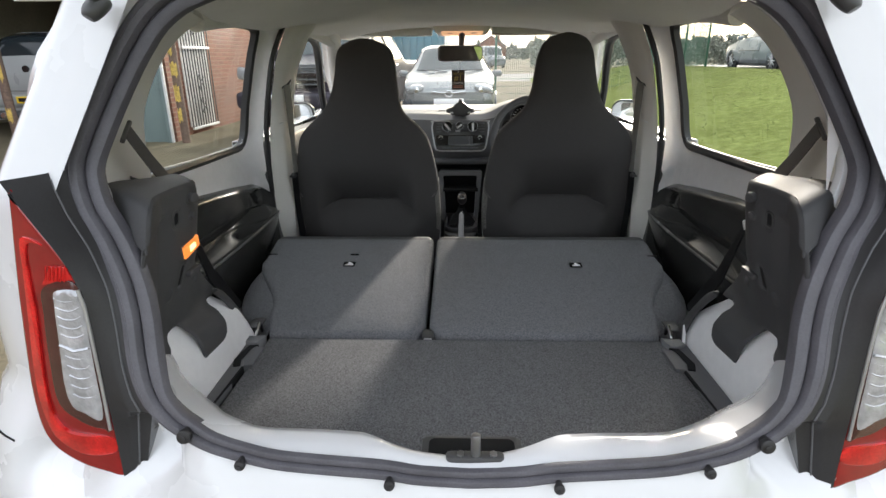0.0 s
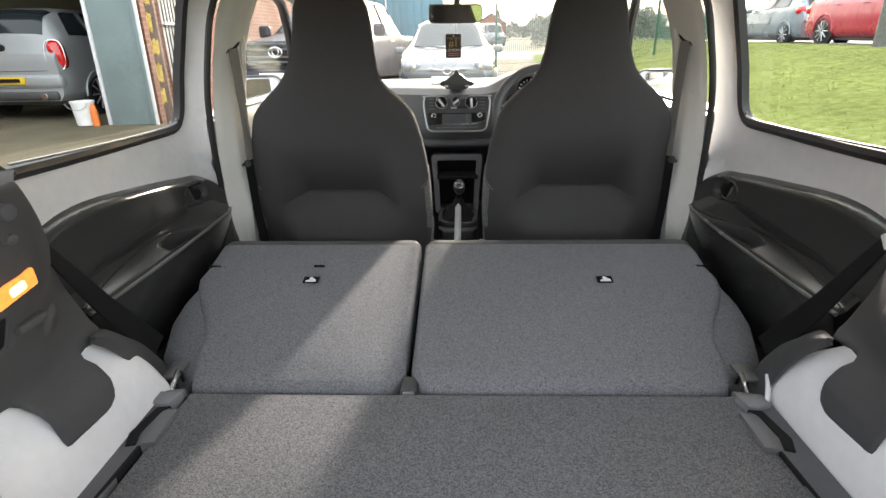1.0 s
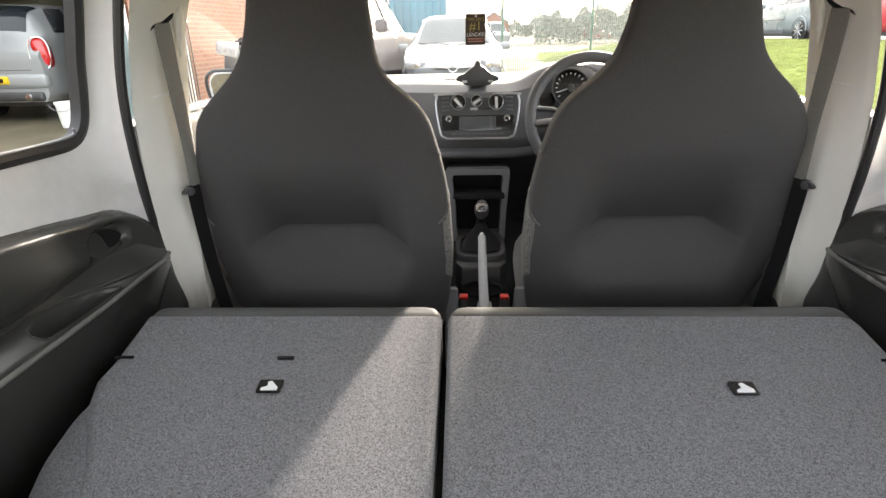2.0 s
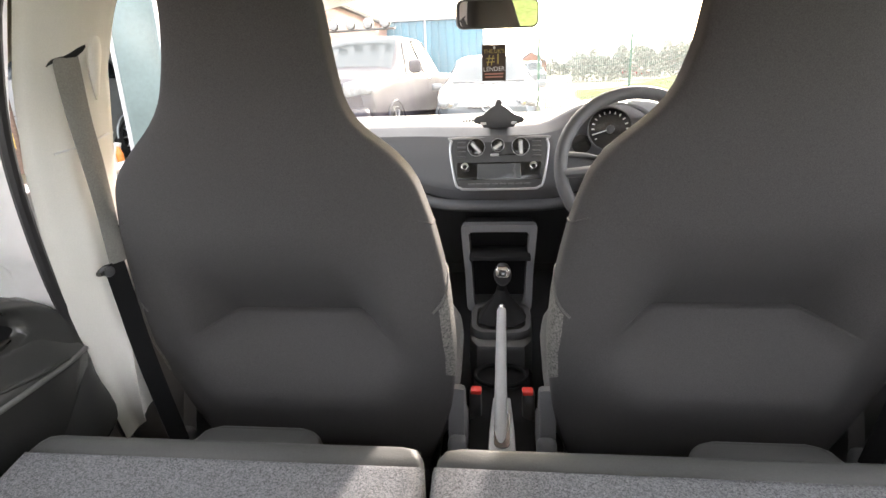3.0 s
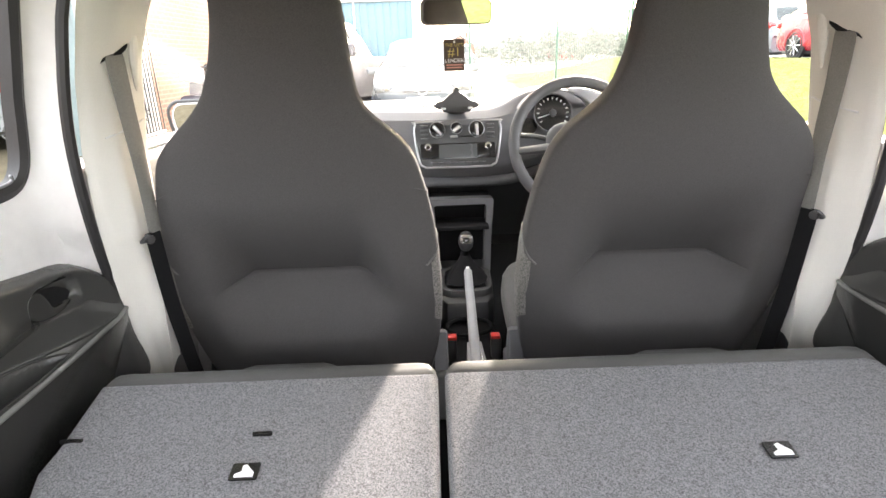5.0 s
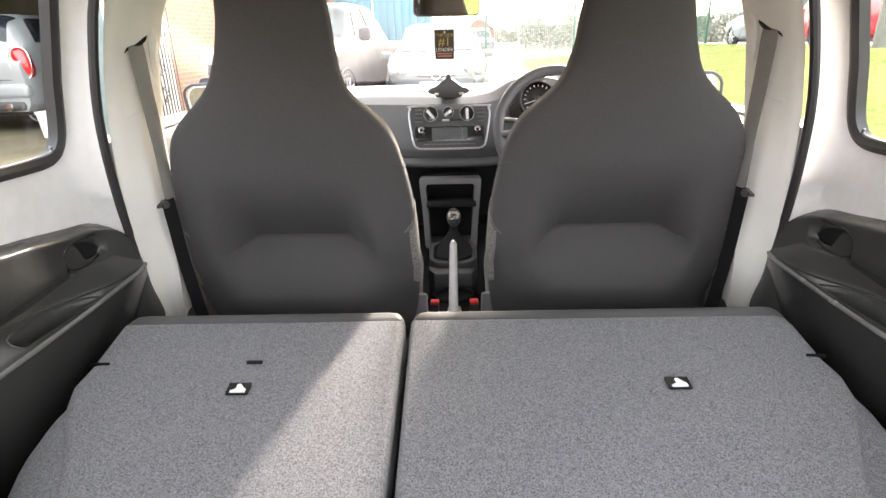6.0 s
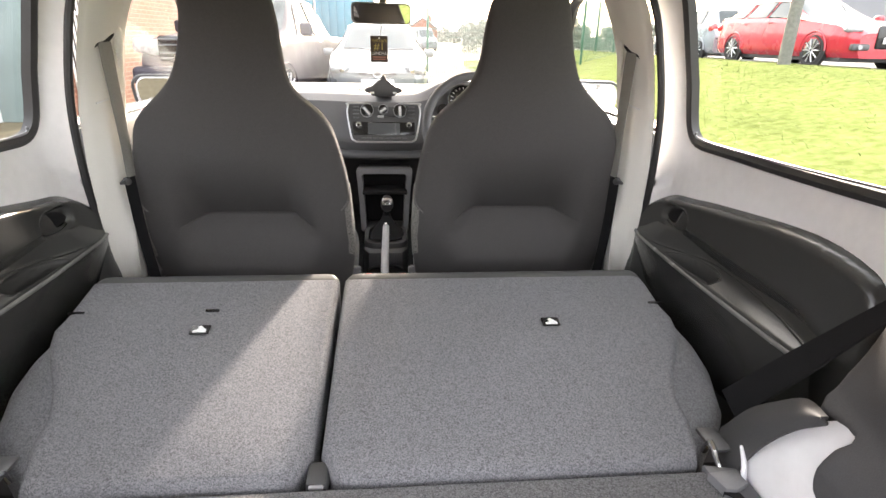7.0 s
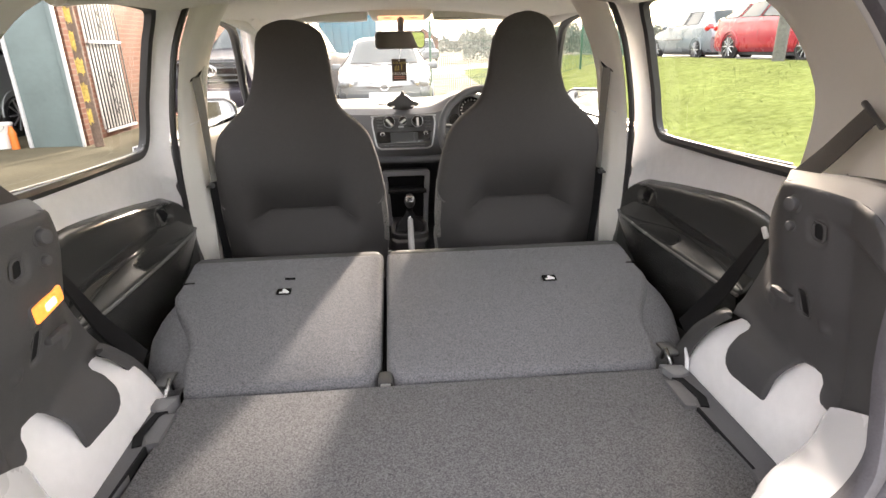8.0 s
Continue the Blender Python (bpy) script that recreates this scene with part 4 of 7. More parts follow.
# ---- front doors, front pillars, windscreen, bonnet ----
FWIN_TOP = [(1.20, 1.335), (1.45, 1.325), (1.62, 1.30), (1.76, 1.225), (1.90, 1.10), (2.02, 0.985)]
for s, side in SIDES:
    fd = thing("front_door", (s * 0.72, 1.7, 0.45), "front car door with black trim and clear window", "car door", "front doors")
    part("trim_panel", mirrored(prism([(1.14, 0.40), (2.25, 0.40), (2.25, 0.93), (2.0, 0.955), (1.5, 0.965), (1.14, 0.965)], lambda a, b, d: (0.72 - d, a, b), 0.0, 0.05, 0.02), s), "plastic", fd)
    part("outer_skin", mirrored(grid(lambda u, v: Vector((0.80 + 0.02 * math.sin(math.pi * v), lerp(1.09, 2.45, u), lerp(0.28, 0.97, v))), 8, 8, 0.003), s), "white", fd)
    part("sill_edge", mirrored(grid(lambda u, v: Vector((lerp(0.728, 0.80, v), lerp(1.09, 2.45, u), 0.972 + 0.004 * math.sin(math.pi * v))), 4, 3, 0.003), s), "white", fd)
    top = curve([(0, a, b) for a, b in FWIN_TOP], 24)
    gl = part("window", mirrored(rows_mesh([[Vector((side_x(p.z) + 0.012, p.y, p.z)) for p in top], [Vector((0.72, p.y, 0.965)) for p in top]]), s), "glass", fd, "clear front side window")
    gl.visible_shadow = False
    part("window_frame", mirrored(tube([(side_x(p.z) - 0.012, p.y, p.z) for p in top], 0.017, 8), s), "window_rubber", gl, "black curved window frame")
    fp = part("front_pillar", mirrored(tube([(0.545, 1.62, 1.355), (0.575, 1.80, 1.30), (0.61, 1.98, 1.17), (0.645, 2.2, 1.04), (0.67, 2.42, 0.96)], 0.032, 10, n=20, flat=0.8), s), "beige", car_body, "pale front pillar trim")
    part("front_pillar_skin", mirrored(tube([(0.59, 1.72, 1.40), (0.63, 1.92, 1.30), (0.67, 2.12, 1.16), (0.70, 2.36, 1.03), (0.72, 2.6, 0.96)], 0.03, 10, n=20, flat=0.8), s), "white", car_body)
    dm = thing("door_mirror", (s * 0.85, 1.98, 0.90), "white door mirror housing with dark rim", "door mirror", "door mirrors")
    shell = bmesh.new()
    bmesh.ops.create_uvsphere(shell, u_segments=24, v_segments=16, radius=1.0)
    for v in shell.verts:
        v.co.y = max(v.co.y, -0.15)
        v.co = Vector((math.copysign(abs(v.co.x) ** 0.7, v.co.x) * 0.098, v.co.y * 0.085, math.copysign(abs(v.co.z) ** 0.75, v.co.z) * 0.066))
    shell.transform(Matrix.Translation((0.835, 1.99, 0.972)))
    part("housing", mirrored(shell, s), "white", dm)
    part("rim", mirrored(tube([(0.835 + a, 1.968 - a * (0.15 if s < 0 else 0.26) - b * (0.26 if s < 0 else 0.0), 0.972 + b) for a, b in smooth_outline(rounded(0.185, 0.125, 0.045), 36)], 0.0055, 8, True), s), "plastic", dm)
    part("mirror_face", mirrored(prism(rounded(0.165, 0.105, 0.04), lambda a, b, d: (0.835 + a * 0.92, d - a * (0.15 if s < 0 else 0.26) - b * (0.26 if s < 0 else 0.0), 0.972 + b), 1.966, 1.962), s), "mirror", dm, "reflecting mirror glass")
    part("stalk", mirrored(box((0.755, 2.0, 0.935), (0.10, 0.05, 0.035), 0.012), s), "plastic", dm)

wind = grid(lambda u, v: Vector((lerp(-1, 1, u) * lerp(0.54, 0.66, v), lerp(2.02, 2.72, v) - 0.16 * (2 * u - 1) ** 2, lerp(1.375, 0.985, v))), 16, 8)
ws = single("windscreen", wind, "hazy_glass", "curved windscreen of the white car with an added haze film", "windscreen", kind="structure")
ws.visible_shadow = False
part("bonnet", grid(lambda u, v: Vector((lerp(-1, 1, u) * lerp(0.798, 0.745, v), lerp(2.60 - 0.14 * (2 * u - 1) ** 2, 3.41 - 0.38 * abs(2 * u - 1) ** 3, v), 0.958 - 0.20 * v ** 1.6 - 0.05 * abs(2 * u - 1) ** 3 * (1 - 0.7 * v))), 16, 12, 0.004), "white", car_body, "white bonnet")
NOSE = [(3.30, 0.80), (3.42, 0.752), (3.475, 0.68), (3.50, 0.58), (3.50, 0.42), (3.46, 0.30), (3.38, 0.22)]
part("front_end", rows_mesh([[Vector((lerp(-0.79, 0.79, i / 40), y - 0.42 * abs(i / 20 - 1) ** 3.2 * (1 if k else 0.8), z - 0.02 * abs(i / 20 - 1) ** 2)) for i in range(41)] for k, (y, z) in enumerate(NOSE)]), "white", car_body, "white rounded front bumper")
part("air_intake", rows_mesh([[Vector((x, 3.506 - 0.42 * abs(x / 0.79) ** 3.2, z)) for x in [lerp(-0.42, 0.42, i / 14) for i in range(15)]] for z in (0.32, 0.36, 0.41)]), "deep", car_body)
part("scuttle", box((0, 2.66, 0.93), (1.25, 0.16, 0.05), 0.015), "plastic", car_body)
for s, side in SIDES:
    part("front_wing", mirrored(grid(lambda u, v: Vector((0.80 - 0.012 * u, lerp(2.45, 3.06, u), lerp(0.30, 0.925 - 0.11 * u, v))), 10, 6, 0.003), s), "white", car_body)
    corner = curve([(0.575, -0.088, 0), (0.610, -0.087, 0), (0.640, -0.085, 0), (0.668, -0.082, 0), (0.690, -0.050, 0), (0.712, 0.01, 0), (0.735, 0.09, 0), (0.77, 0.22, 0)], 18)

    def quarter(i, p, z):
        low, front = ease((0.765 - z) / 0.12), ease((i - 3) / 4)
        flare = 0.045 * ease((0.765 - z) / 0.02) * (0.3 + 0.7 * low) + 0.055 * ease((0.68 - z) / 0.16) + 0.070 * ease((i - 6) / 6) * ease((1.10 - z) / 0.22)
        return Vector((p.x - 0.17 * max(0, z - 1.05) / 0.37 + flare * ease(i / 7), p.y + 0.10 * max(0, z - 1.05) / 0.37 - (0.05 * low * front + 0.10 * ease((0.66 - z) / 0.10) * (1 - front)) * (1 - i / 17), z))

    part("quarter_panel", mirrored(rows_mesh([[quarter(i, p, z) for i, p in enumerate(corner)] for z in [0.42 + 0.02 * k for k in range(51)]]), s), "white", car_body)
    part("panel_gap", mirrored(tube([quarter(i, corner[i], 0.674) + Vector((0.0004, -0.0004, 0)) for i in range(7, 15)], 0.0018, 6), s), "deep", car_body)
    for y in (0.22, 2.62):
        wh = thing("road_wheel", (s * 0.76, y, 0.0), "black tyre on a silver wheel under the white car", "wheel", "road wheels of the white car")
        part("tyre", tube([(s * 0.76, y + 0.24 * math.cos(a), 0.285 + 0.24 * math.sin(a)) for a in (2 * math.pi * i / 28 for i in range(28))], 0.045, 10, True), "rubber", wh)
        part("rim", disc((s * 0.775, y, 0.285), 0.20, 0.07, (1, 0, 0), 24, 0.01), "silver", wh)
part("cabin_floor", box((0, 1.5, 0.30), (1.42, 2.3, 0.03), 0.0), mat("dark_floor_carpet", (0.02, 0.02, 0.021), 0.95, grain=0.2, grain_size=0.004, bump=0.4), car_body)
part("bulkhead", box((0, 2.55, 0.62), (1.40, 0.04, 0.62), 0.0), "plastic", car_body)
part("boot_well", box((0, 0.10, 0.40), (1.02, 0.55, 0.02), 0.0), "plastic", car_body)
for s, side in SIDES:
    part("side_inner", box((s * 0.70, 1.22, 0.45), (0.02, 2.36, 0.32), 0.0), "plastic", car_body)

# ---- boot sides ----
CLAD = [(0.135, 1.043), (0.165, 1.006), (0.205, 0.962), (0.243, 0.934), (0.270, 0.915), (0.280, 0.900), (0.290, 0.85), (0.300, 0.80), (0.301, 0.768), (0.288, 0.757), (0.265, 0.760), (0.243, 0.763), (0.228, 0.763), (0.225, 0.757), (0.230, 0.745), (0.231, 0.728), (0.230, 0.706), (0.224, 0.692), (0.212, 0.684), (0.198, 0.682), (0.160, 0.685), (0.127, 0.687), (0.120, 0.690), (0.117, 0.698), (0.114, 0.715), (0.112, 0.733), (0.106, 0.753), (0.098, 0.768), (0.088, 0.777), (0.070, 0.780), (0.053, 0.778), (0.046, 0.770), (0.040, 0.757), (0.030, 0.749), (0.010, 0.746), (-0.035, 0.748), (-0.062, 0.755), (-0.112, 0.766), (-0.136, 0.775), (-0.128, 0.82), (-0.105, 0.90), (-0.082, 0.98), (-0.075, 1.015), (-0.060, 1.035), (-0.035, 1.045), (0.0, 1.048), (0.05, 1.048)]


ROLL = [(0.60, 0.0), (0.69, 0.003), (0.72, 0.006), (0.745, 0.012), (0.762, 0.024), (0.775, 0.030), (0.79, 0.028), (0.85, 0.012), (0.90, 0.0)]


def clad_x(y, z):
    """Inner face of the boot side panel: it leans outward to the wing and its tongue rolls over the wing's shoulder."""
    x = 0.505 - 0.030 * ease((z - 0.82) / 0.24) - 0.30 * max(0, -y)
    x += 1.38 * max(0, y - 0.10) ** 1.56 * max(0.0, min(1, (z - 0.72) / 0.17))
    roll = (interp(z - 0.006, ROLL) + interp(z, ROLL) + interp(z + 0.006, ROLL)) / 3
    return x + ease((y + 0.04) / 0.09) * roll


def clad_face(y, z, e):
    x = clad_x(y, z) + 0.005 * max(0, 1 - e / 0.006) ** 2
    # hollows round the sockets, and low bosses moulded into the panel
    x += 0.006 * spot(y, z, 0.053, 0.994, 0.020, 0.020, 0.5)
    x += 0.007 * spot(y, z, 0.078, 0.882, 0.016, 0.028, 0.5)
    x -= 0.007 * spot(y, z, 0.185, 0.842, 0.026, 0.018, 0.5) + 0.004 * spot(y, z, 0.040, 0.86, 0.012, 0.012, 0.6)
    # shallow step below the top and a long crease towards the seal
    x += 0.007 * ease((1.020 - 0.25 * max(0, 0.03 - y) - z) / 0.012) * ease((0.045 - y) / 0.05)
    return Vector((x, y, z))


for s, side in SIDES:
    cl = thing("boot_side_trim", (s * 0.52, 0.1, 0.70), "black moulded plastic boot side panel with clips and pegs", "trim panel", "boot side panels")
    part("panel", slid(sheet(CLAD, clad_face, 0.0042, -0.003), s), "clad", cl, sharp=60)

    def on_clad(a, b, d):
        return Vector((clad_x(a, b) - d, a, b))
    # each socket gets a black plate that paints the shade inside it
    for yc, zc, ry, rz in ((0.053, 0.994, 0.010, 0.012), (0.078, 0.882, 0.009, 0.022)):
        hole = smooth_outline([(yc + a, zc + b) for a, b in rounded(2 * ry, 2 * rz, ry * 0.7)], 28)
        part("socket", slid(prism(hole, on_clad, -0.012, -0.0045), s), "deep", cl, "black plate for the shade in a socket")
        part("socket_rim", slid(tube([on_clad(a, b, -0.004) for a, b in hole], 0.0022, 6, True), s), "clad", cl)
    for yc, zc, r, ln in ((0.094, 1.020, 0.0095, 0.012), (0.096, 0.989, 0.0065, 0.009)):
        part("peg", slid(join(disc(on_clad(yc, zc, ln / 2), r, ln, (1, 0.25, 0), 18, 0.003), disc(on_clad(yc, zc, 0.0), r * 1.35, 0.004, (1, 0.1, 0), 18, 0.0015)), s), "clad", cl, "round moulded peg")
    part("peg_arm", slid(box(on_clad(0.115, 0.878, 0.005), (0.012, 0.045, 0.012), 0.004), s), "clad", cl)
    top = curve([(clad_x(a, b) + 0.006, a, b - 0.001) for a, b in ((0.137, 1.041), (0.06, 1.047), (0.0, 1.048), (-0.035, 1.045), (-0.060, 1.035), (-0.075, 1.015), (-0.082, 0.98))], 20)
    far = curve([(0.66, 0.345, 1.006), (0.645, 0.24, 1.022), (0.625, 0.14, 1.04), (0.60, 0.06, 1.052), (0.575, 0.02, 1.052), (0.560, 0.0, 1.03), (0.545, -0.03, 1.0)], 20)
    part("shelf_top", slid(rows_mesh([[lerp(p, q, t) + Vector((0, 0, 0.012 * math.sin(math.pi * t) * (1 - 0.5 * t))) for p, q in zip(top, far)] for t in [i / 10 for i in range(11)]], thick=0.003), s), "clad", cl, "grainy top ledge of the panel")
    edge = curve([(clad_x(a, b) + 0.008, a, b) for a, b in ((0.135, 1.042), (0.165, 1.006), (0.205, 0.962), (0.270, 0.915), (0.280, 0.90), (0.290, 0.85), (0.299, 0.80), (0.300, 0.768))], 24)
    part("front_wall", slid(rows_mesh([edge, [Vector((lerp(p.x, 0.69, 0.5), p.y + 0.02, p.z - 0.004)) for p in edge], [Vector((0.695, min(p.y + 0.12, 0.36), p.z - 0.01)) for p in edge]], thick=0.003), s), "clad", cl)
    strap = thing("rear_belt_strap", (s * 0.575, 0.37, 0.62), "black rear belt strap with a white end clip", "seat belt", "belt straps")
    part("strap", mirrored(rows_mesh([[Vector(p) for p in ((0.552, 0.222, 0.925), (0.588, 0.35, 0.76), (0.578, 0.44, 0.62))], [Vector(p) for p in ((0.560, 0.240, 0.937), (0.598, 0.398, 0.769), (0.587, 0.500, 0.632))]], thick=0.004), s), "deep", strap)
    part("clip", mirrored(box((0.549, 0.226, 0.933), (0.006, 0.009, 0.020), 0.002, 2, Matrix.Rotation(radians(-38), 4, 'X')), s), "print_white", strap)
    low_line = curve([(0.522, 0.232, 0.778), (0.515, 0.273, 0.735), (0.511, 0.305, 0.685), (0.510, 0.325, 0.640), (0.508, 0.338, 0.592)], 18)
    high_line = curve([(0.528, 0.240, 0.784), (0.556, 0.306, 0.760), (0.560, 0.36, 0.714), (0.558, 0.40, 0.672), (0.552, 0.44, 0.605)], 18)
    bol = single("side_bolster", mirrored(rows_mesh([[lerp(p, q, t) + Vector((-0.012 * math.sin(math.pi * t), 0, 0.006 * math.sin(math.pi * t))) for p, q in zip(low_line, high_line)] for t in [i / 8 for i in range(9)]], thick=0.004), s), "clad", "dark grey curved seat bolster beside the wing", "bolster", "side bolsters")
    anchor = thing("seat_latch", (s * 0.50, 0.375, 0.60), "steel seat latch beside the folded seat", "latch", "seat latches")
    part("hook", mirrored(tube([(0.491, 0.385, 0.61), (0.490, 0.372, 0.637), (0.490, 0.350, 0.624), (0.492, 0.330, 0.604)], 0.0045, 8, n=12), s), "chrome", anchor)
    part("plate", mirrored(box((0.503, 0.385, 0.630), (0.03, 0.05, 0.006), 0.002), s), "plastic", anchor)
    strip = thing("floor_side_strip", (s * 0.48, 0.2, 0.60), "dark plastic strip beside the boot floor", "trim strip", "boot floor strips")
    part("strip", mirrored(prism([(0.466, 0.345), (0.513, 0.335), (0.516, 0.06), (0.50, 0.0), (0.47, 0.0)], lambda a, b, d: (a, b, d), 0.585, 0.622, 0.003), s), "grey_plastic", strip)
    part("tab", mirrored(prism([(0.460, 0.322), (0.502, 0.326), (0.505, 0.300), (0.482, 0.289), (0.468, 0.291)], lambda a, b, d: (a, b, d), 0.60, 0.630, 0.003), s), "dash", strip)
    part("gap", mirrored(prism([(0.466, 0.292), (0.486, 0.289), (0.497, 0.225), (0.488, 0.198), (0.474, 0.202), (0.481, 0.228), (0.476, 0.278)], lambda a, b, d: (a, b, d), 0.60, 0.6245), s), "deep", strip)
    part("floor_tab", mirrored(prism([(0.450, 0.287), (0.473, 0.283), (0.478, 0.229), (0.468, 0.204), (0.450, 0.208)], lambda a, b, d: (a, b, d), 0.60, 0.6235, 0.002), s), "grey_plastic", strip)
    part("edge_gap", mirrored(prism([(0.466, 0.20), (0.470, 0.20), (0.476, 0.05), (0.472, 0.05)], lambda a, b, d: (a, b, d), 0.60, 0.6232), s), "deep", strip)
M["bulb"] = mat("lamp_bulb", (0.9, 0.6, 0.3), 0.4, glow=(1.0, 0.62, 0.22, 0.9))
side_lamp = thing("boot_lamp", (-0.497, 0.09, 0.92), "lit amber boot lamp in the black side panel", "lamp")
part("lens", box((-0.484, 0.095, 0.931), (0.014, 0.066, 0.022), 0.003, 2, Matrix.Rotation(radians(4), 4, 'X') @ Matrix.Rotation(radians(4.5), 4, 'Z')), "amber", side_lamp)
part("bezel", box((-0.488, 0.095, 0.931), (0.014, 0.072, 0.028), 0.003, 2, Matrix.Rotation(radians(4), 4, 'X') @ Matrix.Rotation(radians(4.5), 4, 'Z')), "clad", side_lamp)

part("bulb", box((-0.4795, 0.095, 0.931), (0.010, 0.026, 0.012), 0.004, 3, Matrix.Rotation(radians(4), 4, 'X') @ Matrix.Rotation(radians(4.5), 4, 'Z')), "bulb", side_lamp, "bright glow of the bulb")

# ---- boot floor ----
fb = thing("boot_floor", (0, 0.15, 0.585), "dark speckled carpet boot floor board", "boot floor")
FLOOR = [(-0.458, 0.340), (-0.462, 0.20), (-0.466, 0.05), (-0.42, -0.035), (-0.36, -0.085), (-0.30, -0.10), (-0.16, -0.10), (-0.10, -0.125), (-0.06, -0.138), (0.08, -0.138), (0.12, -0.125), (0.17, -0.10), (0.31, -0.10), (0.38, -0.075), (0.44, -0.03), (0.476, 0.05), (0.472, 0.20), (0.47, 0.340)]
part("board", prism(FLOOR, lambda a, b, d: (a, b, d), 0.585, 0.616, 0.006, 3), "floor_carpet", fb)
pocket = part("handle_recess", prism([(x + 0.018, y - 0.043) for x, y in rounded(0.172, 0.064, 0.016)], lambda a, b, d: (a, b, d), 0.600, 0.6195, 0.004), "plastic", fb, "black handle recess")
# black plate on top of the recess paints its shaded opening
part("opening", prism([(x + 0.018, y - 0.043) for x, y in rounded(0.146, 0.046, 0.012)], lambda a, b, d: (a, b, d), 0.61, 0.6205, 0.001), "deep", pocket)

# ---- folded rear seats ----
def fold_z(y):
    """Height of the folded seat back's carpeted rear."""
    return 0.624 + 0.150 * (y - 0.345) - 0.02 * max(0, y - 0.70) ** 1.0


def fold_top(a, b, d):
    return Vector((a, b, fold_z(b) + d))


def folded(name, outline, edge_x, label, tab_x, slits, side, head_x):
    seat = thing(name, (tab_x, 0.6, 0.53), label, "rear seat", "folded rear seats")
    part("carpet_back", prism(outline, fold_top, -0.07, 0.0, 0.016, 3), "carpet", seat, "speckled grey carpet on the seat back")
    x0, x1 = edge_x
    part("front_edge", prism([(x0, 0.85), (x1, 0.85), (x1 - 0.003, 0.874), (x1 - 0.012, 0.888), (x1 - 0.03, 0.892), (x0 + 0.03, 0.892), (x0 + 0.012, 0.888), (x0 + 0.003, 0.874)], fold_top, -0.10, -0.008, 0.014, 3), "edge_vinyl", seat, "dark vinyl front border")
    part("cushion", prism([(x0 + 0.02, 0.40), (x1 - 0.02, 0.40), (x1 - 0.01, 0.88), (x0 + 0.01, 0.88)], fold_top, -0.20, -0.06, 0.02), "fabric", seat)
    s = side

    def lobe(u, v):
        y = lerp(0.385, 0.71, u)
        inner = interp(y, [(0.385, 0.465), (0.48, 0.470), (0.543, 0.495), (0.602, 0.530), (0.655, 0.557), (0.71, 0.568)])
        outer = interp(y, [(0.385, 0.49), (0.44, 0.548), (0.494, 0.592), (0.59, 0.620), (0.65, 0.620), (0.71, 0.602)])
        a = lerp(0, math.pi * 0.8, v)
        z = fold_z(y) - 0.016 - 0.054 * (1 - math.cos(a))
        x = lerp(inner, outer, math.sin(min(a, math.pi / 2)))
        return Vector((s * x, y, z))
    part("side_lobe", grid(lobe, 20, 12, 0.004), "carpet", seat, "carpeted side of the seat back")
    tab = part("release_label", prism([(tab_x + a, 0.677 + b) for a, b in rounded(0.034, 0.024, 0.002)], fold_top, 0.0, 0.0022), "gloss_black", seat, "small black label with a white pictogram")
    part("pictogram", prism([(tab_x - 0.011, 0.668), (tab_x + 0.012, 0.668), (tab_x + 0.012, 0.674), (tab_x + 0.006, 0.680), (tab_x + 0.001, 0.686), (tab_x - 0.004, 0.684), (tab_x - 0.003, 0.676), (tab_x - 0.011, 0.672)], fold_top, 0.002, 0.0032), "print_white", tab)
    for x, y, w in slits:
        part("strap_slit", prism([(x + a, y + b) for a, b in rounded(w, 0.005, 0.002)], fold_top, -0.002, 0.0018), "gloss_black", seat)
    pad = [(head_x + a, 0.955 + b) for a, b in rounded(0.190, 0.105, 0.035, 6)]
    hr = part("headrest", prism(pad, lambda a, b, d: (a, b, d - 0.9 * (a - head_x) ** 2 - 0.25 * (b - 0.93)), 0.590, 0.654, 0.020, 4), "edge_vinyl", seat, "dark vinyl headrest")
    part("seam", tube([(head_x + a, 0.926, 0.6485 - 0.9 * a * a - 3.0 * max(0, abs(a) - 0.062) ** 1.5) for a in [lerp(-0.084, 0.084, i / 14) for i in range(15)]], 0.0018, 6), "rubber", hr)
    return seat


left_outline = [(-0.090, 0.40), (-0.112, 0.358), (-0.135, 0.348), (-0.440, 0.348), (-0.463, 0.356), (-0.474, 0.385), (-0.488, 0.43), (-0.493, 0.483), (-0.517, 0.543), (-0.552, 0.602), (-0.579, 0.655), (-0.592, 0.694), (-0.589, 0.732), (-0.592, 0.784), (-0.596, 0.855), (-0.089, 0.855)]
right_outline = [(-0.078, 0.40), (-0.056, 0.358), (-0.033, 0.348), (0.440, 0.348), (0.466, 0.356), (0.478, 0.385), (0.489, 0.43), (0.493, 0.483), (0.517, 0.543), (0.552, 0.602), (0.576, 0.655), (0.583, 0.694), (0.577, 0.732), (0.580, 0.784), (0.582, 0.820), (0.578, 0.842), (0.562, 0.853), (-0.079, 0.856)]
folded("folded_rear_seat", left_outline, (-0.600, -0.089), "narrow rear seat back folded flat, dark speckled carpet", -0.327, [(-0.572, 0.738, 0.030), (-0.322, 0.738, 0.026)], -1, -0.352)
folded("folded_rear_seat", right_outline, (-0.079, 0.588), "wide rear seat back folded flat, dark speckled carpet", 0.329, [(0.565, 0.735, 0.030)], 1, 0.345)
buckle = thing("rear_buckle", (-0.08, 0.36, 0.60), "black rear belt buckle between the folded seats", "buckle")
part("body", box((-0.080, 0.372, 0.600), (0.030, 0.045, 0.03), 0.006), "plastic", buckle)
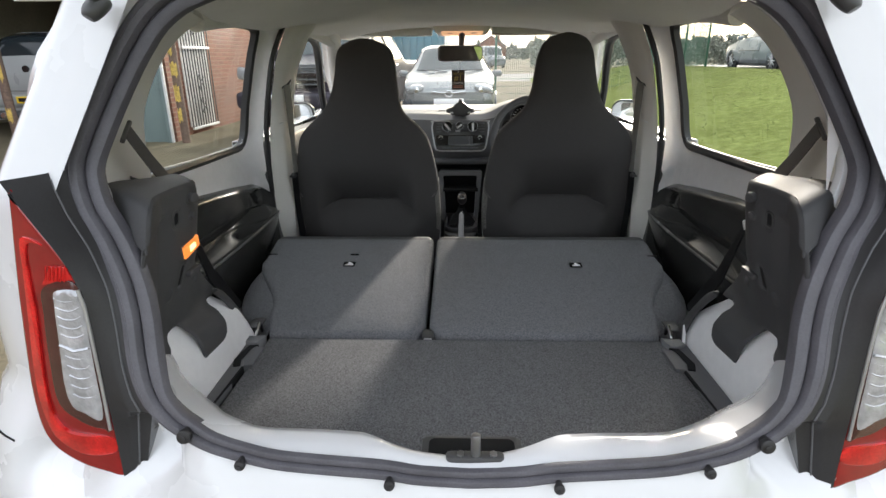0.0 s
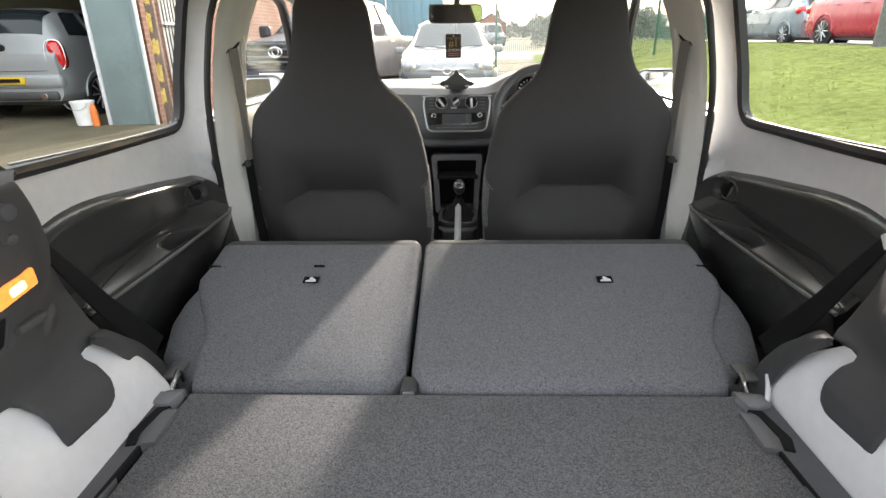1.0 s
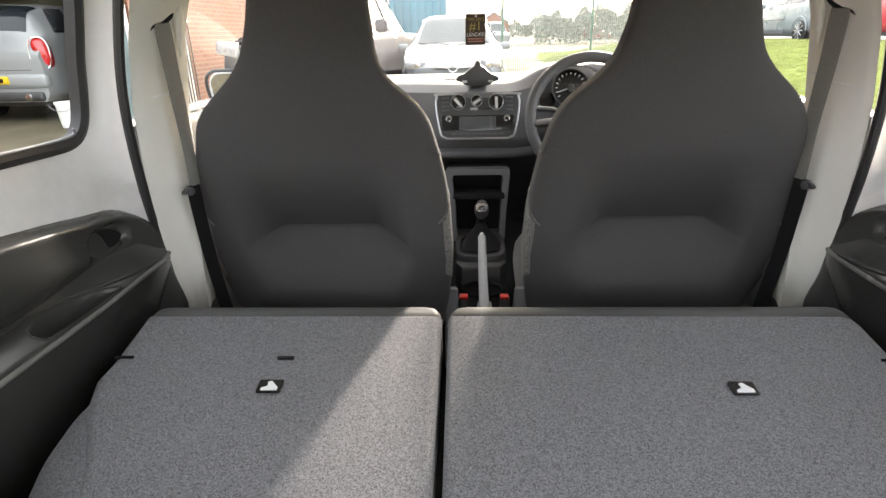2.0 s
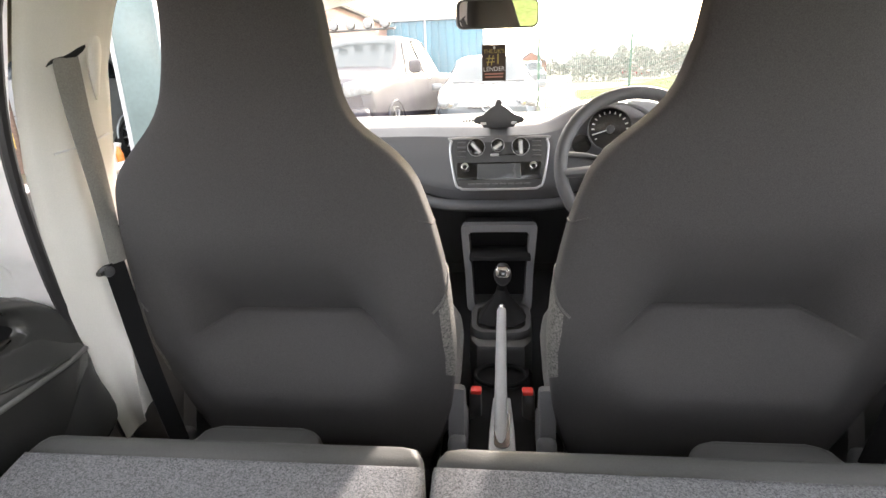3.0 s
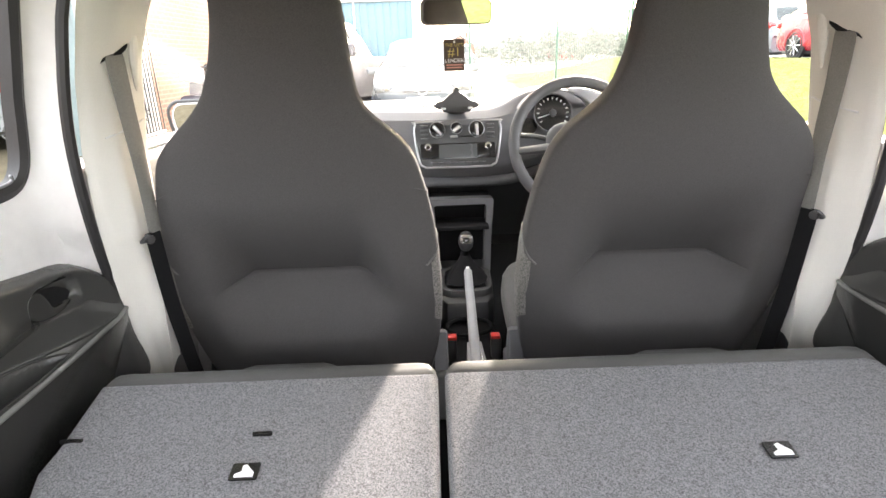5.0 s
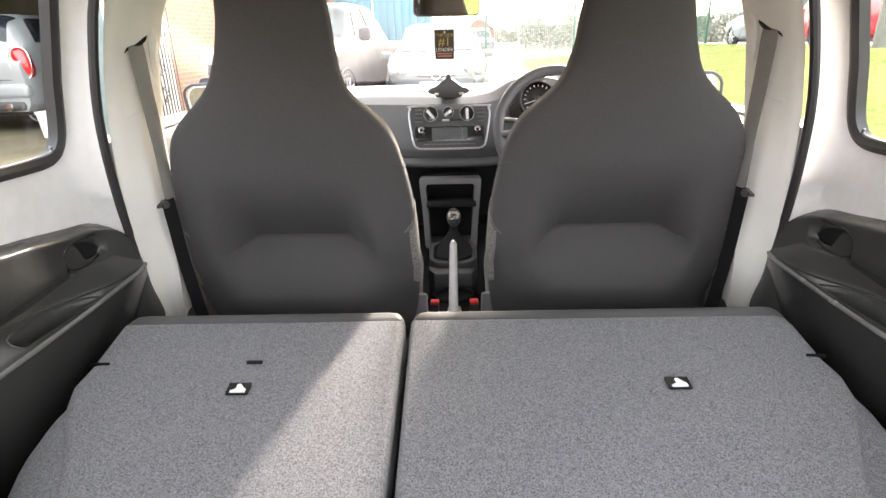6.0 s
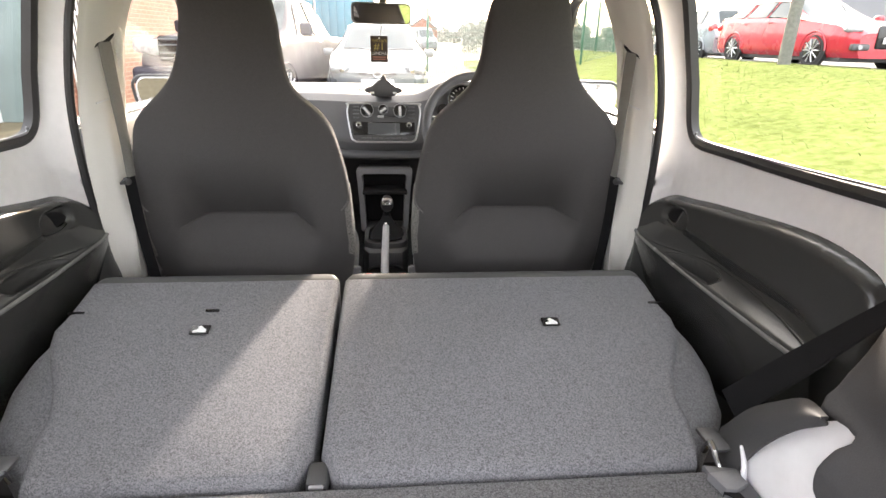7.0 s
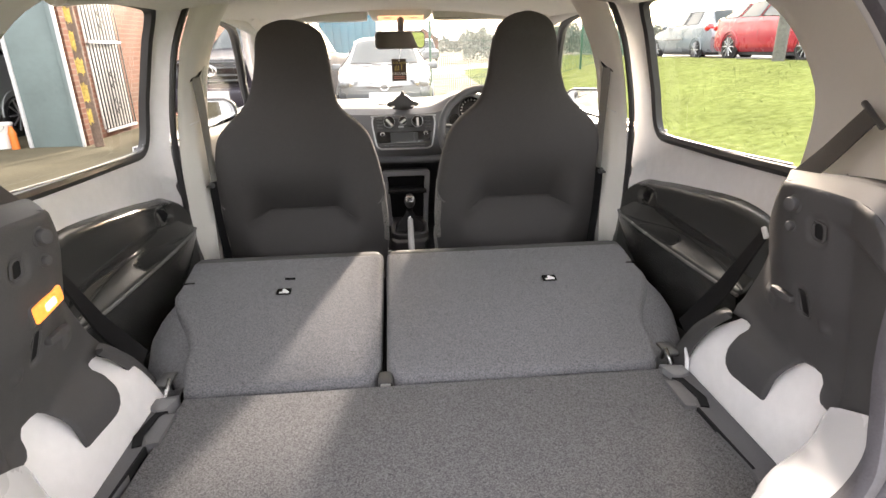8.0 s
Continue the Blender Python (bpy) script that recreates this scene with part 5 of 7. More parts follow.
part("tongue", box((-0.080, 0.352, 0.609), (0.020, 0.012, 0.006), 0.002), "silver", buckle)

# ---- front seats ----
# height, inner edge and outer edge of the backrest, from the middle of the car
DRIVER_BACK = [(0.40, 0.135, 0.545), (0.47, 0.110, 0.570), (0.55, 0.090, 0.590), (0.62, 0.080, 0.604), (0.70, 0.075, 0.609), (0.80, 0.079, 0.603), (0.86, 0.086, 0.597), (0.92, 0.097, 0.588), (0.98, 0.114, 0.567), (1.005, 0.127, 0.553), (1.03, 0.147, 0.531), (1.05, 0.172, 0.505), (1.07, 0.195, 0.480), (1.10, 0.213, 0.453), (1.15, 0.226, 0.432), (1.20, 0.229, 0.417), (1.25, 0.236, 0.405), (1.28, 0.248, 0.392), (1.297, 0.266, 0.374), (1.306, 0.288, 0.352), (1.311, 0.312, 0.33)]
PASSENGER_BACK = [(0.40, 0.140, 0.535), (0.47, 0.112, 0.566), (0.55, 0.089, 0.588), (0.62, 0.080, 0.599), (0.70, 0.077, 0.601), (0.80, 0.081, 0.593), (0.86, 0.087, 0.585), (0.92, 0.098, 0.573), (0.98, 0.114, 0.555), (1.005, 0.128, 0.540), (1.03, 0.150, 0.514), (1.05, 0.176, 0.490), (1.07, 0.194, 0.466), (1.10, 0.204, 0.441), (1.15, 0.208, 0.418), (1.20, 0.209, 0.402), (1.25, 0.214, 0.393), (1.27, 0.224, 0.383), (1.285, 0.244, 0.365), (1.294, 0.268, 0.342), (1.299, 0.292, 0.318)]


def smooth_interp(x, table):
    e = 0.014
    return (interp(x - e, table) + 2 * interp(x, table) + interp(x + e, table)) / 4


def front_seat(s, label, shape, pocket_z, pocket_x):
    """One-piece front seat seen from behind; s: side of the car; shape: its edges by height."""
    cx = s * 0.342
    top = shape[-1][0]
    seat = thing("car_seat", (cx, 1.35, 0.32), label, "car seat", "front seats")

    def skin(z, a, proud=0.0):
        """A point of the backrest at a height and an angle round it; the back faces the boot."""
        low = smooth_interp(z, [(r[0], r[1]) for r in shape]) if z < 1.26 else interp(z, [(r[0], r[1]) for r in shape])
        high = smooth_interp(z, [(r[0], r[2]) for r in shape]) if z < 1.26 else interp(z, [(r[0], r[2]) for r in shape])
        mid, hw = s * (low + high) / 2, (high - low) / 2 + proud
        yc = 1.105 - 0.28 * (z - 0.85)
        back = interp(z, [(0.40, 0.012), (0.60, 0.030), (0.85, 0.040), (1.0, 0.034), (1.1, 0.028), (1.25, 0.028), (top, 0.008)]) + proud
        front = interp(z, [(0.40, 0.14), (0.80, 0.125), (1.0, 0.11), (1.1, 0.08), (1.25, 0.070), (top, 0.03)]) + proud
        c, sn = math.cos(a), math.sin(a)
        dx = hw * math.copysign(abs(c) ** 0.68, c)
        drop = 0.0
        if sn < 0:
            d = -back * abs(sn) ** 0.62
            ax = abs(mid + dx - pocket_x)
            drop = -0.45 * max(0, min(0.175, ax) - 0.108) * math.exp(-((z - pocket_z) / 0.06) ** 2)
            fade = ease((0.182 - ax) / 0.085)
            if z > pocket_z:
                # soft hollow above the lower panel
                k = max(0.0, 1 - (z - pocket_z) / 0.16)
                d += fade * 0.068 * k ** 1.6
            else:
                # the lower panel stands out from a crisp upper edge and swells
                e = pocket_z - z
                d += fade * lerp(0.068, 0.056, ease(e / 0.004)) * max(0, 1 - e / 0.13) - 0.050 * ease((0.255 - ax) / 0.13) * ease(e / 0.16) * ease((z - 0.38) / 0.16)
        else:
            d = front * abs(sn) ** 0.6
            if z < 1.02:
                d -= 0.055 * max(0, 1 - (abs(dx) / 0.17) ** 2)
        return Vector((mid + dx, yc + d, z + drop))

    na = 128
    zs = [0.40 + (top - 0.40) * (t if t < 0.8 else 0.8 + 0.2 * math.sin((t - 0.8) / 0.2 * math.pi / 2)) for t in [k / 130 for k in range(131)]]
    zs = sorted(set([z for z in zs if not pocket_z - 0.05 < z < pocket_z + 0.012] + [pocket_z - 0.05 + 0.0016 * k for k in range(39)]))
    part("backrest", rows_mesh([[skin(z, 2 * math.pi * j / na) for j in range(na)] for z in zs], closed_v=True, caps=True), "fabric", seat, "one-piece dark fabric backrest and headrest", sharp=75)
    # stitched seams round the bolsters and the woven patch low on each flank
    for sd in (-1, 1):
        def flank(u, z, proud):
            a = lerp(-1.05, 0.7, u)
            return skin(z, a if sd > 0 else math.pi - a, proud)
        part("seam", tube([flank(u, 0.945 - 0.045 * u, 0.0004) for u in [lerp(0.32, 0.95, i / 14) for i in range(15)]], 0.0014, 6), "fabric", seat)
        part("piping", tube([flank(u, 0.775 + 0.055 * ease(u / 0.8), 0.0006) for u in [lerp(0.30, 0.95, i / 14) for i in range(15)]], 0.0020, 6), "fabric_side", seat, "pale piping")
        part("flank_patch", rows_mesh([[flank(u, lerp(0.60 + 0.06 * (1 - u), 0.772 + 0.055 * ease(u / 0.8), v), 0.0016) for v in [i / 16 for i in range(17)]] for u in [lerp(0.36, 0.95, i / 14) for i in range(15)]]), "weave", seat, "woven grey patch on the flank")
    # seat cushion
    cush = bmesh.new()
    bmesh.ops.create_uvsphere(cush, u_segments=32, v_segments=18, radius=1.0)
    for v in cush.verts:
        x, y, z = v.co
        v.co = Vector((math.copysign(abs(x) ** 0.55, x) * 0.252, math.copysign(abs(y) ** 0.5, y) * 0.27, math.copysign(abs(z) ** 0.6, z) * 0.085 + 0.02 * abs(x)))
    cush.transform(Matrix.Translation((cx, 1.44, 0.475)) @ Matrix.Rotation(radians(6), 4, 'X'))
    part("cushion", cush, "fabric_side", seat, "paler fabric seat cushion")
    part("base", box((cx, 1.42, 0.365), (0.42, 0.46, 0.09), 0.02), "plastic", seat)
    for sd in (-1, 1):
        part("rail", box((cx + sd * 0.17, 1.42, 0.325), (0.04, 0.56, 0.025), 0.005), "steel", seat)
        rec = prism([(1.16, 0.40), (1.30, 0.40), (1.31, 0.47), (1.255, 0.50), (1.235, 0.565), (1.21, 0.57), (1.185, 0.50)], lambda a, b, d: (cx + sd * (0.245 + d), a, b), 0.0, 0.03, 0.008)
        cov = part("recliner_cover", rec, "grey_plastic", seat, "grey plastic hinge cover")
        part("tilt_lever", box((cx + sd * 0.262, 1.165, 0.44), (0.036, 0.03, 0.11), 0.012, 3, Matrix.Rotation(radians(-14), 4, 'X')), "grey_plastic", cov)


front_seat(-1, "dark grey fabric front passenger seat with built-in headrest", PASSENGER_BACK, 0.752, -0.341)
front_seat(1, "dark grey fabric driver seat with built-in headrest", DRIVER_BACK, 0.766, 0.343)

# ---- dashboard ----
dash = thing("dashboard", (0, 2.1, 0.62), "grey plastic dashboard with central radio panel", "dashboard")


def dash_f(u, v):
    x = lerp(-0.72, 0.72, u)
    ax = abs(x)
    bulge = 0.045 * math.exp(-(x / 0.20) ** 4)
    drop = 0.035 * math.exp(-(x / 0.24) ** 4)
    cowl = 0.055 * math.exp(-((x - 0.33) / 0.17) ** 4)
    prof = [(2.62, 0.968), (2.30, 0.985 + cowl * 0.2), (2.06, 0.988 + cowl * 0.9), (1.975, 0.978 + cowl), (1.93, 0.955 + cowl * 0.5), (1.905 + 0.02, 0.90), (1.93, 0.835 - drop), (1.955, 0.80 - drop)]
    k = min(int(v * 7), 6)
    t = v * 7 - k
    p, q = prof[k], prof[k + 1]
    y = lerp(p[0], q[0], t) - bulge * (1 if k > 2 else 0) - (bulge * t if k == 2 else 0) + 0.05 * max(0, ax - 0.45)
    return Vector((x, y, lerp(p[1], q[1], t)))


part("upper", grid(dash_f, 64, 35, 0.004), "dash", dash, "grained grey upper dashboard", sharp=50)


def brow_f(u, v):
    x = lerp(-0.66, 0.66, u)
    drop = 0.035 * math.exp(-(x / 0.26) ** 6)
    b = 0.05 * math.exp(-(x / 0.22) ** 4)
    a = lerp(0.2, math.pi, v)
    return Vector((x, 1.945 - b - 0.025 * math.sin(a), 0.790 - drop + 0.018 * math.cos(a)))


part("lower_brow", grid(brow_f, 48, 8, 0.003), "grey_plastic", dash, "grey lower lip of the dashboard")
part("glove_area", grid(lambda u, v: Vector((lerp(-0.68, 0.68, u), lerp(1.97, 2.30, v), lerp(0.775, 0.44, v))), 8, 6, 0.004), "plastic", dash)
vent = part("top_grille", prism([(x, y + 2.03) for x, y in smooth_outline(rounded(0.26, 0.05, 0.024), 40)], lambda a, b, d: (a, b, 0.9880 - 0.118 * max(0.0, 2.06 - b) + d), -0.004, 0.0022, 0.001), "dash", dash, "perforated speaker grille")
hole = disc((0, 0, 0), 0.0028, 0.002, (0, 0, 1), 8)
hole_me = None
for i in range(26):
    for j in range(3):
        x, y = -0.112 + 0.009 * i, 2.018 + 0.011 * j
        if hole_me is None:
            ob = part("grille_hole", hole, "gloss_black", vent, local=True)
            hole_me = ob.data
        else:
            ob = new("grille_hole", hole_me)
            ob.parent = vent
        ob.matrix_basis = Matrix.Translation(Vector((x, y, 0.9906 - 0.118 * (2.06 - y))) - Vector(dash.matrix_basis.translation) * 1.0)


def panel_at(a, b, d):
    """A point of the tilted radio panel: across, up from its middle, proud by d."""
    z = 0.884 + b
    return Vector((a - 0.006, 1.868 + 0.36 * b - d, z))


radio = thing("radio_panel", (-0.006, 1.87, 0.815), "black heater and radio panel with silver rim", "radio panel")
shape = [(-0.132, 0.058), (-0.12, 0.066), (0.12, 0.066), (0.132, 0.058), (0.136, 0.03), (0.122, -0.05), (0.108, -0.066), (0.08, -0.070), (-0.08, -0.070), (-0.108, -0.066), (-0.122, -0.05), (-0.136, 0.03)]
out = smooth_outline(shape, 60)
part("fascia", prism(out, panel_at, -0.03, 0.004, 0.002), "plastic", radio)
part("rim", tube([panel_at(a, b, 0.004) for a, b in out], 0.0035, 8, True), "silver", radio, "silver surround")
for x, tilt in ((-0.063, 40), (-0.003, -55), (0.060, 2)):
    b = 0.042 if x != -0.003 else 0.046
    r = 0.0235 if x != -0.003 else 0.017
    knob = part("heater_dial", disc(panel_at(x, b, 0.007), r, 0.012, (0, -1, 0.36), 28, 0.003), "gloss_black", radio, "black dial with a silver bar")
    part("dial_ring", tube([panel_at(x + r * math.cos(a), b + r * math.sin(a), 0.006) for a in (2 * math.pi * i / 28 for i in range(28))], 0.0013, 6, True), "silver", knob)
    turn = Matrix.Rotation(radians(-20), 4, 'X') @ Matrix.Rotation(radians(-tilt), 4, 'Y')
    part("grip", box(panel_at(x, b, 0.019), (0.0125, 0.016, 2 * r * 0.86), 0.004, 3, turn), "grey_plastic", knob)
    part("grip_edge", box(panel_at(x, b, 0.027), (0.0085, 0.002, 2 * r * 0.76), 0.001, 2, turn), "print_white", knob)
slider = part("slider", box(panel_at(-0.012, 0.021, 0.008), (0.024, 0.012, 0.007), 0.002), "silver", radio)
part("slider_track", box(panel_at(0.012, 0.021, 0.0045), (0.075, 0.004, 0.003), 0.001), "gloss_black", radio)
for x in (-0.104, 0.104):
    for i in range(4):
        part("button", box(panel_at(x, 0.054 - 0.0125 * i, 0.006), (0.024, 0.0085, 0.005), 0.0015), "grey_plastic", radio)
part("radio_face", prism([(a, b - 0.022) for a, b in rounded(0.236, 0.046, 0.006)], panel_at, 0.0, 0.0065, 0.001), "gloss_black", radio)
part("display", prism([(a, b - 0.022) for a, b in rounded(0.120, 0.040, 0.003)], panel_at, 0.0, 0.0085, 0.001), "screen", radio, "grey radio display, off")
for x in (-0.094, 0.094):
    kn = part("radio_knob", disc(panel_at(x, -0.008, 0.012), 0.0105, 0.016, (0, -1, 0.36), 20, 0.002), "chrome", radio, "small chrome rotary knob")
    part("cap", disc(panel_at(x, -0.008, 0.0205), 0.006, 0.003, (0, -1, 0.36), 16), "gloss_black", kn)
for i in range(8):
    part("preset_button", box(panel_at(-0.077 + 0.022 * i, -0.056, 0.006), (0.018, 0.006, 0.004), 0.001), "grey_plastic", radio)

holder = thing("phone_holder", (-0.006, 1.93, 0.975), "black phone cradle stuck on the dashboard", "phone holder")
part("cradle", prism([(-0.068, 0.992), (-0.070, 1.000), (-0.064, 1.008), (-0.046, 1.013), (-0.034, 1.022), (-0.022, 1.033), (-0.011, 1.038), (-0.009, 1.048), (0.007, 1.048), (0.009, 1.038), (0.020, 1.033), (0.032, 1.022), (0.044, 1.013), (0.062, 1.008), (0.068, 1.000), (0.066, 0.992), (0.046, 0.986), (0.040, 0.978), (-0.042, 0.978), (-0.048, 0.986)], lambda a, b, d: (a - 0.005, d, b), 1.905, 1.880, 0.004), "plastic", holder)
for x in (-0.046, 0.038):
    part("grip_pad", box((x - 0.002, 1.876, 0.990), (0.016, 0.010, 0.007), 0.002), "print_white", holder)
part("top_clip", box((-0.006, 1.885, 1.050), (0.012, 0.014, 0.006), 0.002), "plastic", holder)
part("foot", disc((-0.006, 1.92, 0.983), 0.032, 0.02, (0, 0, 1), 24, 0.006), "plastic", holder)
part("arm", tube([(-0.006, 1.92, 0.985), (-0.006, 1.905, 1.0), (-0.006, 1.89, 1.01)], 0.010, 10), "plastic", holder)

# ---- steering wheel and dial ----
wheel = thing("steering_wheel", (0.325, 1.70, 0.80), "dark grey three-spoke steering wheel", "steering wheel")
WC, WT = Vector((0.322, 1.665, 0.900)), Matrix.Rotation(radians(-24), 3, 'X')


def wheel_pt(a, r, d=0.0):
    return WC + WT @ Vector((r * math.cos(a), d, r * math.sin(a)))


part("rim", tube([wheel_pt(2 * math.pi * i / 48, 0.180) for i in range(48)], 0.016, 12, True), "grey_plastic", wheel, "grey leathered rim")
hub = bmesh.new()
bmesh.ops.create_uvsphere(hub, u_segments=24, v_segments=14, radius=1.0)
for v in hub.verts:
    v.co = WC + WT @ Vector((math.copysign(abs(v.co.x) ** 0.7, v.co.x) * 0.088, v.co.y * 0.03 + 0.015, math.copysign(abs(v.co.z) ** 0.7, v.co.z) * 0.07))
part("hub", hub, "grey_plastic", wheel)
for a in (radians(185), radians(-5), radians(270)):
    sp = tube([wheel_pt(a, r, 0.012 * (1 - r / 0.18)) for r in (0.06, 0.11, 0.15, 0.172)], lambda t: 0.028 - 0.008 * t, 10, flat=0.5)
    part("spoke", sp, "silver" if a > 3.5 else "grey_plastic", wheel)
part("column", tube([(0.322, 1.70, 0.885), (0.322, 1.85, 0.83), (0.322, 2.0, 0.77)], 0.05, 14), "plastic", wheel)
for s in (-1, 1):
    part("stalk", tube([(0.322 + s * 0.04, 1.72, 0.90), (0.322 + s * 0.12, 1.71, 0.92), (0.322 + s * 0.165, 1.70, 0.925)], 0.008, 8), "plastic", wheel)
clock = thing("instrument_dial", (0.30, 1.90, 0.90), "round dark speedometer with pale ring", "instrument")
part("face", disc((0.295, 1.895, 0.965), 0.058, 0.01, (0, -1, 0.35), 36), "gloss_black", clock)
part("ring", tube([Vector((0.295, 1.888, 0.965)) + Vector((0.06 * math.cos(a), 0.06 * 0.33 * math.sin(a), 0.06 * 0.94 * math.sin(a))) for a in (2 * math.pi * i / 36 for i in range(36))], 0.0025, 8, True), "grey_plastic", clock)
for i in range(15):
    a = radians(215 - 250 * i / 14)
    part("dial_mark", box(Vector((0.295, 1.886, 0.965)) + Vector((0.046 * math.cos(a), 0.046 * 0.33 * math.sin(a), 0.046 * 0.94 * math.sin(a))), (0.007, 0.002, 0.003), 0.0, 2, Matrix.Rotation(-a, 4, 'Y')), "print_white", clock)
part("needle", tube([(0.295, 1.885, 0.965), (0.252, 1.882, 0.952)], 0.0016, 6), "print_white", clock)
part("pivot", disc((0.295, 1.885, 0.965), 0.011, 0.012, (0, -1, 0.35), 18, 0.002), "plastic", clock)
part("fuel_gauge", disc((0.222, 1.897, 0.925), 0.026, 0.01, (0, -1, 0.35), 24), "gloss_black", clock)
part("binnacle", grid(lambda u, v: Vector((0.30 + 0.125 * math.cos(lerp(2.75, 0.4, u)), lerp(1.93, 1.86, v), 0.945 + 0.092 * math.sin(lerp(2.75, 0.4, u)))), 16, 4, 0.006), "dash", clock, "hooded binnacle")

# ---- console, gear lever, handbrake ----
console = thing("centre_console", (0, 1.6, 0.31), "dark grey centre console with open tray", "console")


def stack_at(a, b, d):
    return Vector((a - 0.004, 1.76 - 0.28 * (0.60 - b) - d, b))


FRAME = [(-0.108, 0.724), (0.103, 0.724), (0.090, 0.60), (0.084, 0.498), (-0.090, 0.498), (-0.096, 0.60)]
INNER = [(-0.087, 0.706), (0.081, 0.706), (0.070, 0.60), (0.066, 0.512), (-0.072, 0.512), (-0.076, 0.60)]


def drawn_in(outline, r, n=4):
    """The outline with its corners rounded off."""
    res = []
    for i, q in enumerate(outline):
        q = Vector(q)
        a, b = Vector(outline[i - 1]) - q, Vector(outline[(i + 1) % len(outline)]) - q
        a, b = q + a.normalized() * r, q + b.normalized() * r
        res += [lerp(lerp(a, q, k / n), lerp(q, b, k / n), k / n) for k in range(n + 1)]
    return res


part("tray_frame", rows_mesh([[stack_at(p.x, p.y, d) for p in drawn_in(o, r)] for o, r, d in ((FRAME, 0.014, -0.030), (FRAME, 0.014, 0.004), (FRAME, 0.012, 0.008), (INNER, 0.014, 0.008), (INNER, 0.014, 0.003), (INNER, 0.014, -0.05))], closed_v=True), "grey_plastic", console, "grey flat surround of the open tray", sharp=50)
# tray inside is near-black: the shade of the hollow is in its colour
part("tray_back", prism([(-0.10, 0.712), (0.094, 0.712), (0.076, 0.48), (-0.082, 0.48)], stack_at, -0.13, -0.12), "deep", console)
for side_pts in (((-0.100, 0.713), (-0.088, 0.60), (-0.082, 0.49)), ((0.094, 0.713), (0.082, 0.60), (0.076, 0.49)), ((-0.100, 0.713), (0.094, 0.713))):
    part("tray_side", rows_mesh([[stack_at(p, q, d) for p, q in side_pts] for d in (0.0, -0.125)], thick=0.003), "deep", console)
part("tray_shelf", box((-0.004, 1.78, 0.645), (0.165, 0.10, 0.012), 0.003), "deep", console)
part("gear_surround", rows_mesh([[Vector((x * k - 0.002, 1.645 + y * k, 0.508 + 0.15 * y * k + h)) for x, y in smooth_outline(rounded(0.156, 0.146, 0.04), 40)] for k, h in ((1.0, -0.03), (1.0, 0.0), (0.96, 0.008), (0.80, 0.008), (0.76, 0.002), (0.76, -0.02))], closed_v=True), "plastic", console, "black moulded gear surround")
part("lower_box", prism([(-0.082, 1.80), (-0.080, 1.575), (-0.060, 1.545), (0.056, 1.545), (0.076, 1.575), (0.078, 1.80)], lambda a, b, d: (a, b, d + 0.15 * (b - 1.645) * (d > 0.4)), 0.31, 0.498, 0.012), "plastic", console)
part("tunnel", prism([(-0.075, 1.60), (-0.075, 1.0), (0.075, 1.0), (0.075, 1.60)], lambda a, b, d: (a, b, d), 0.31, 0.425, 0.03), "deep", console)
part("cup_rim", tube([(0.062 * math.cos(a) - 0.002, 1.49 + 0.05 * math.sin(a), 0.435) for a in (2 * math.pi * i / 28 for i in range(28))], 0.005, 8, True), "deep", console)
gear = thing("gear_lever", (0.0, 1.66, 0.50), "gear lever with silver capped knob and dark gaiter", "gear lever")
part("gaiter", rows_mesh([[Vector((0.055 * k * math.cos(a) * (1 + 0.08 * math.cos(5 * a)), 1.648 + 0.012 * i + 0.05 * k * math.sin(a), 0.512 + 0.014 * i)) for a in (2 * math.pi * j / 30 for j in range(30))] for i, k in enumerate((1.15, 0.95, 0.72, 0.45, 0.28, 0.2))], closed_v=True), "deep", gear, "folded dark leather gaiter")
part("shaft", tube([(0.0, 1.70, 0.565), (0.002, 1.69, 0.595)], 0.011, 12), "deep", gear)
knob = bmesh.new()
bmesh.ops.create_uvsphere(knob, u_segments=20, v_segments=14, radius=1.0)
knob.transform(Matrix.Translation((0.003, 1.682, 0.620)) @ Matrix.Diagonal((0.023, 0.026, 0.031, 1)))
kn = part("knob", knob, "plastic", gear)
part("cap", prism([(a + 0.003, b + 0.634) for a, b in rounded(0.036, 0.026, 0.010)], lambda a, b, d: (a, d + 0.35 * (b - 0.634), b), 1.672, 1.655, 0.003), "chrome", kn, "silver cap ring")
part("inlay", prism([(a + 0.003, b + 0.633) for a, b in rounded(0.020, 0.014, 0.006)], lambda a, b, d: (a, d + 0.35 * (b - 0.634), b), 1.668, 1.6535, 0.001), "gloss_black", kn)
brake = thing("handbrake", (0, 1.30, 0.43), "grey handbrake lever with silver base plate", "handbrake")
part("grip", tube([(-0.002, 1.20, 0.452), (-0.002, 1.32, 0.497), (-0.001, 1.45, 0.543), (0, 1.548, 0.577)], lambda t: 0.0135 - 0.0025 * t, 14, n=16), "grip", brake, "satin grey grip")
part("button", disc((0, 1.556, 0.580), 0.008, 0.014, (0, 1, 0.36), 14, 0.002), "chrome", brake)
part("base_plate", prism([(-0.028, 1.10), (0.028, 1.10), (0.024, 1.24), (0.018, 1.33), (-0.018, 1.33), (-0.024, 1.24)], lambda a, b, d: (a, b, d + 0.12 * (b - 1.10)), 0.425, 0.452, 0.006), "grip", brake, "silver base plate")
part("slot", prism([(x, y + 1.235) for x, y in rounded(0.030, 0.10, 0.014)], lambda a, b, d: (a, b, d + 0.12 * (b - 1.10)), 0.44, 0.4535), "gloss_black", brake)
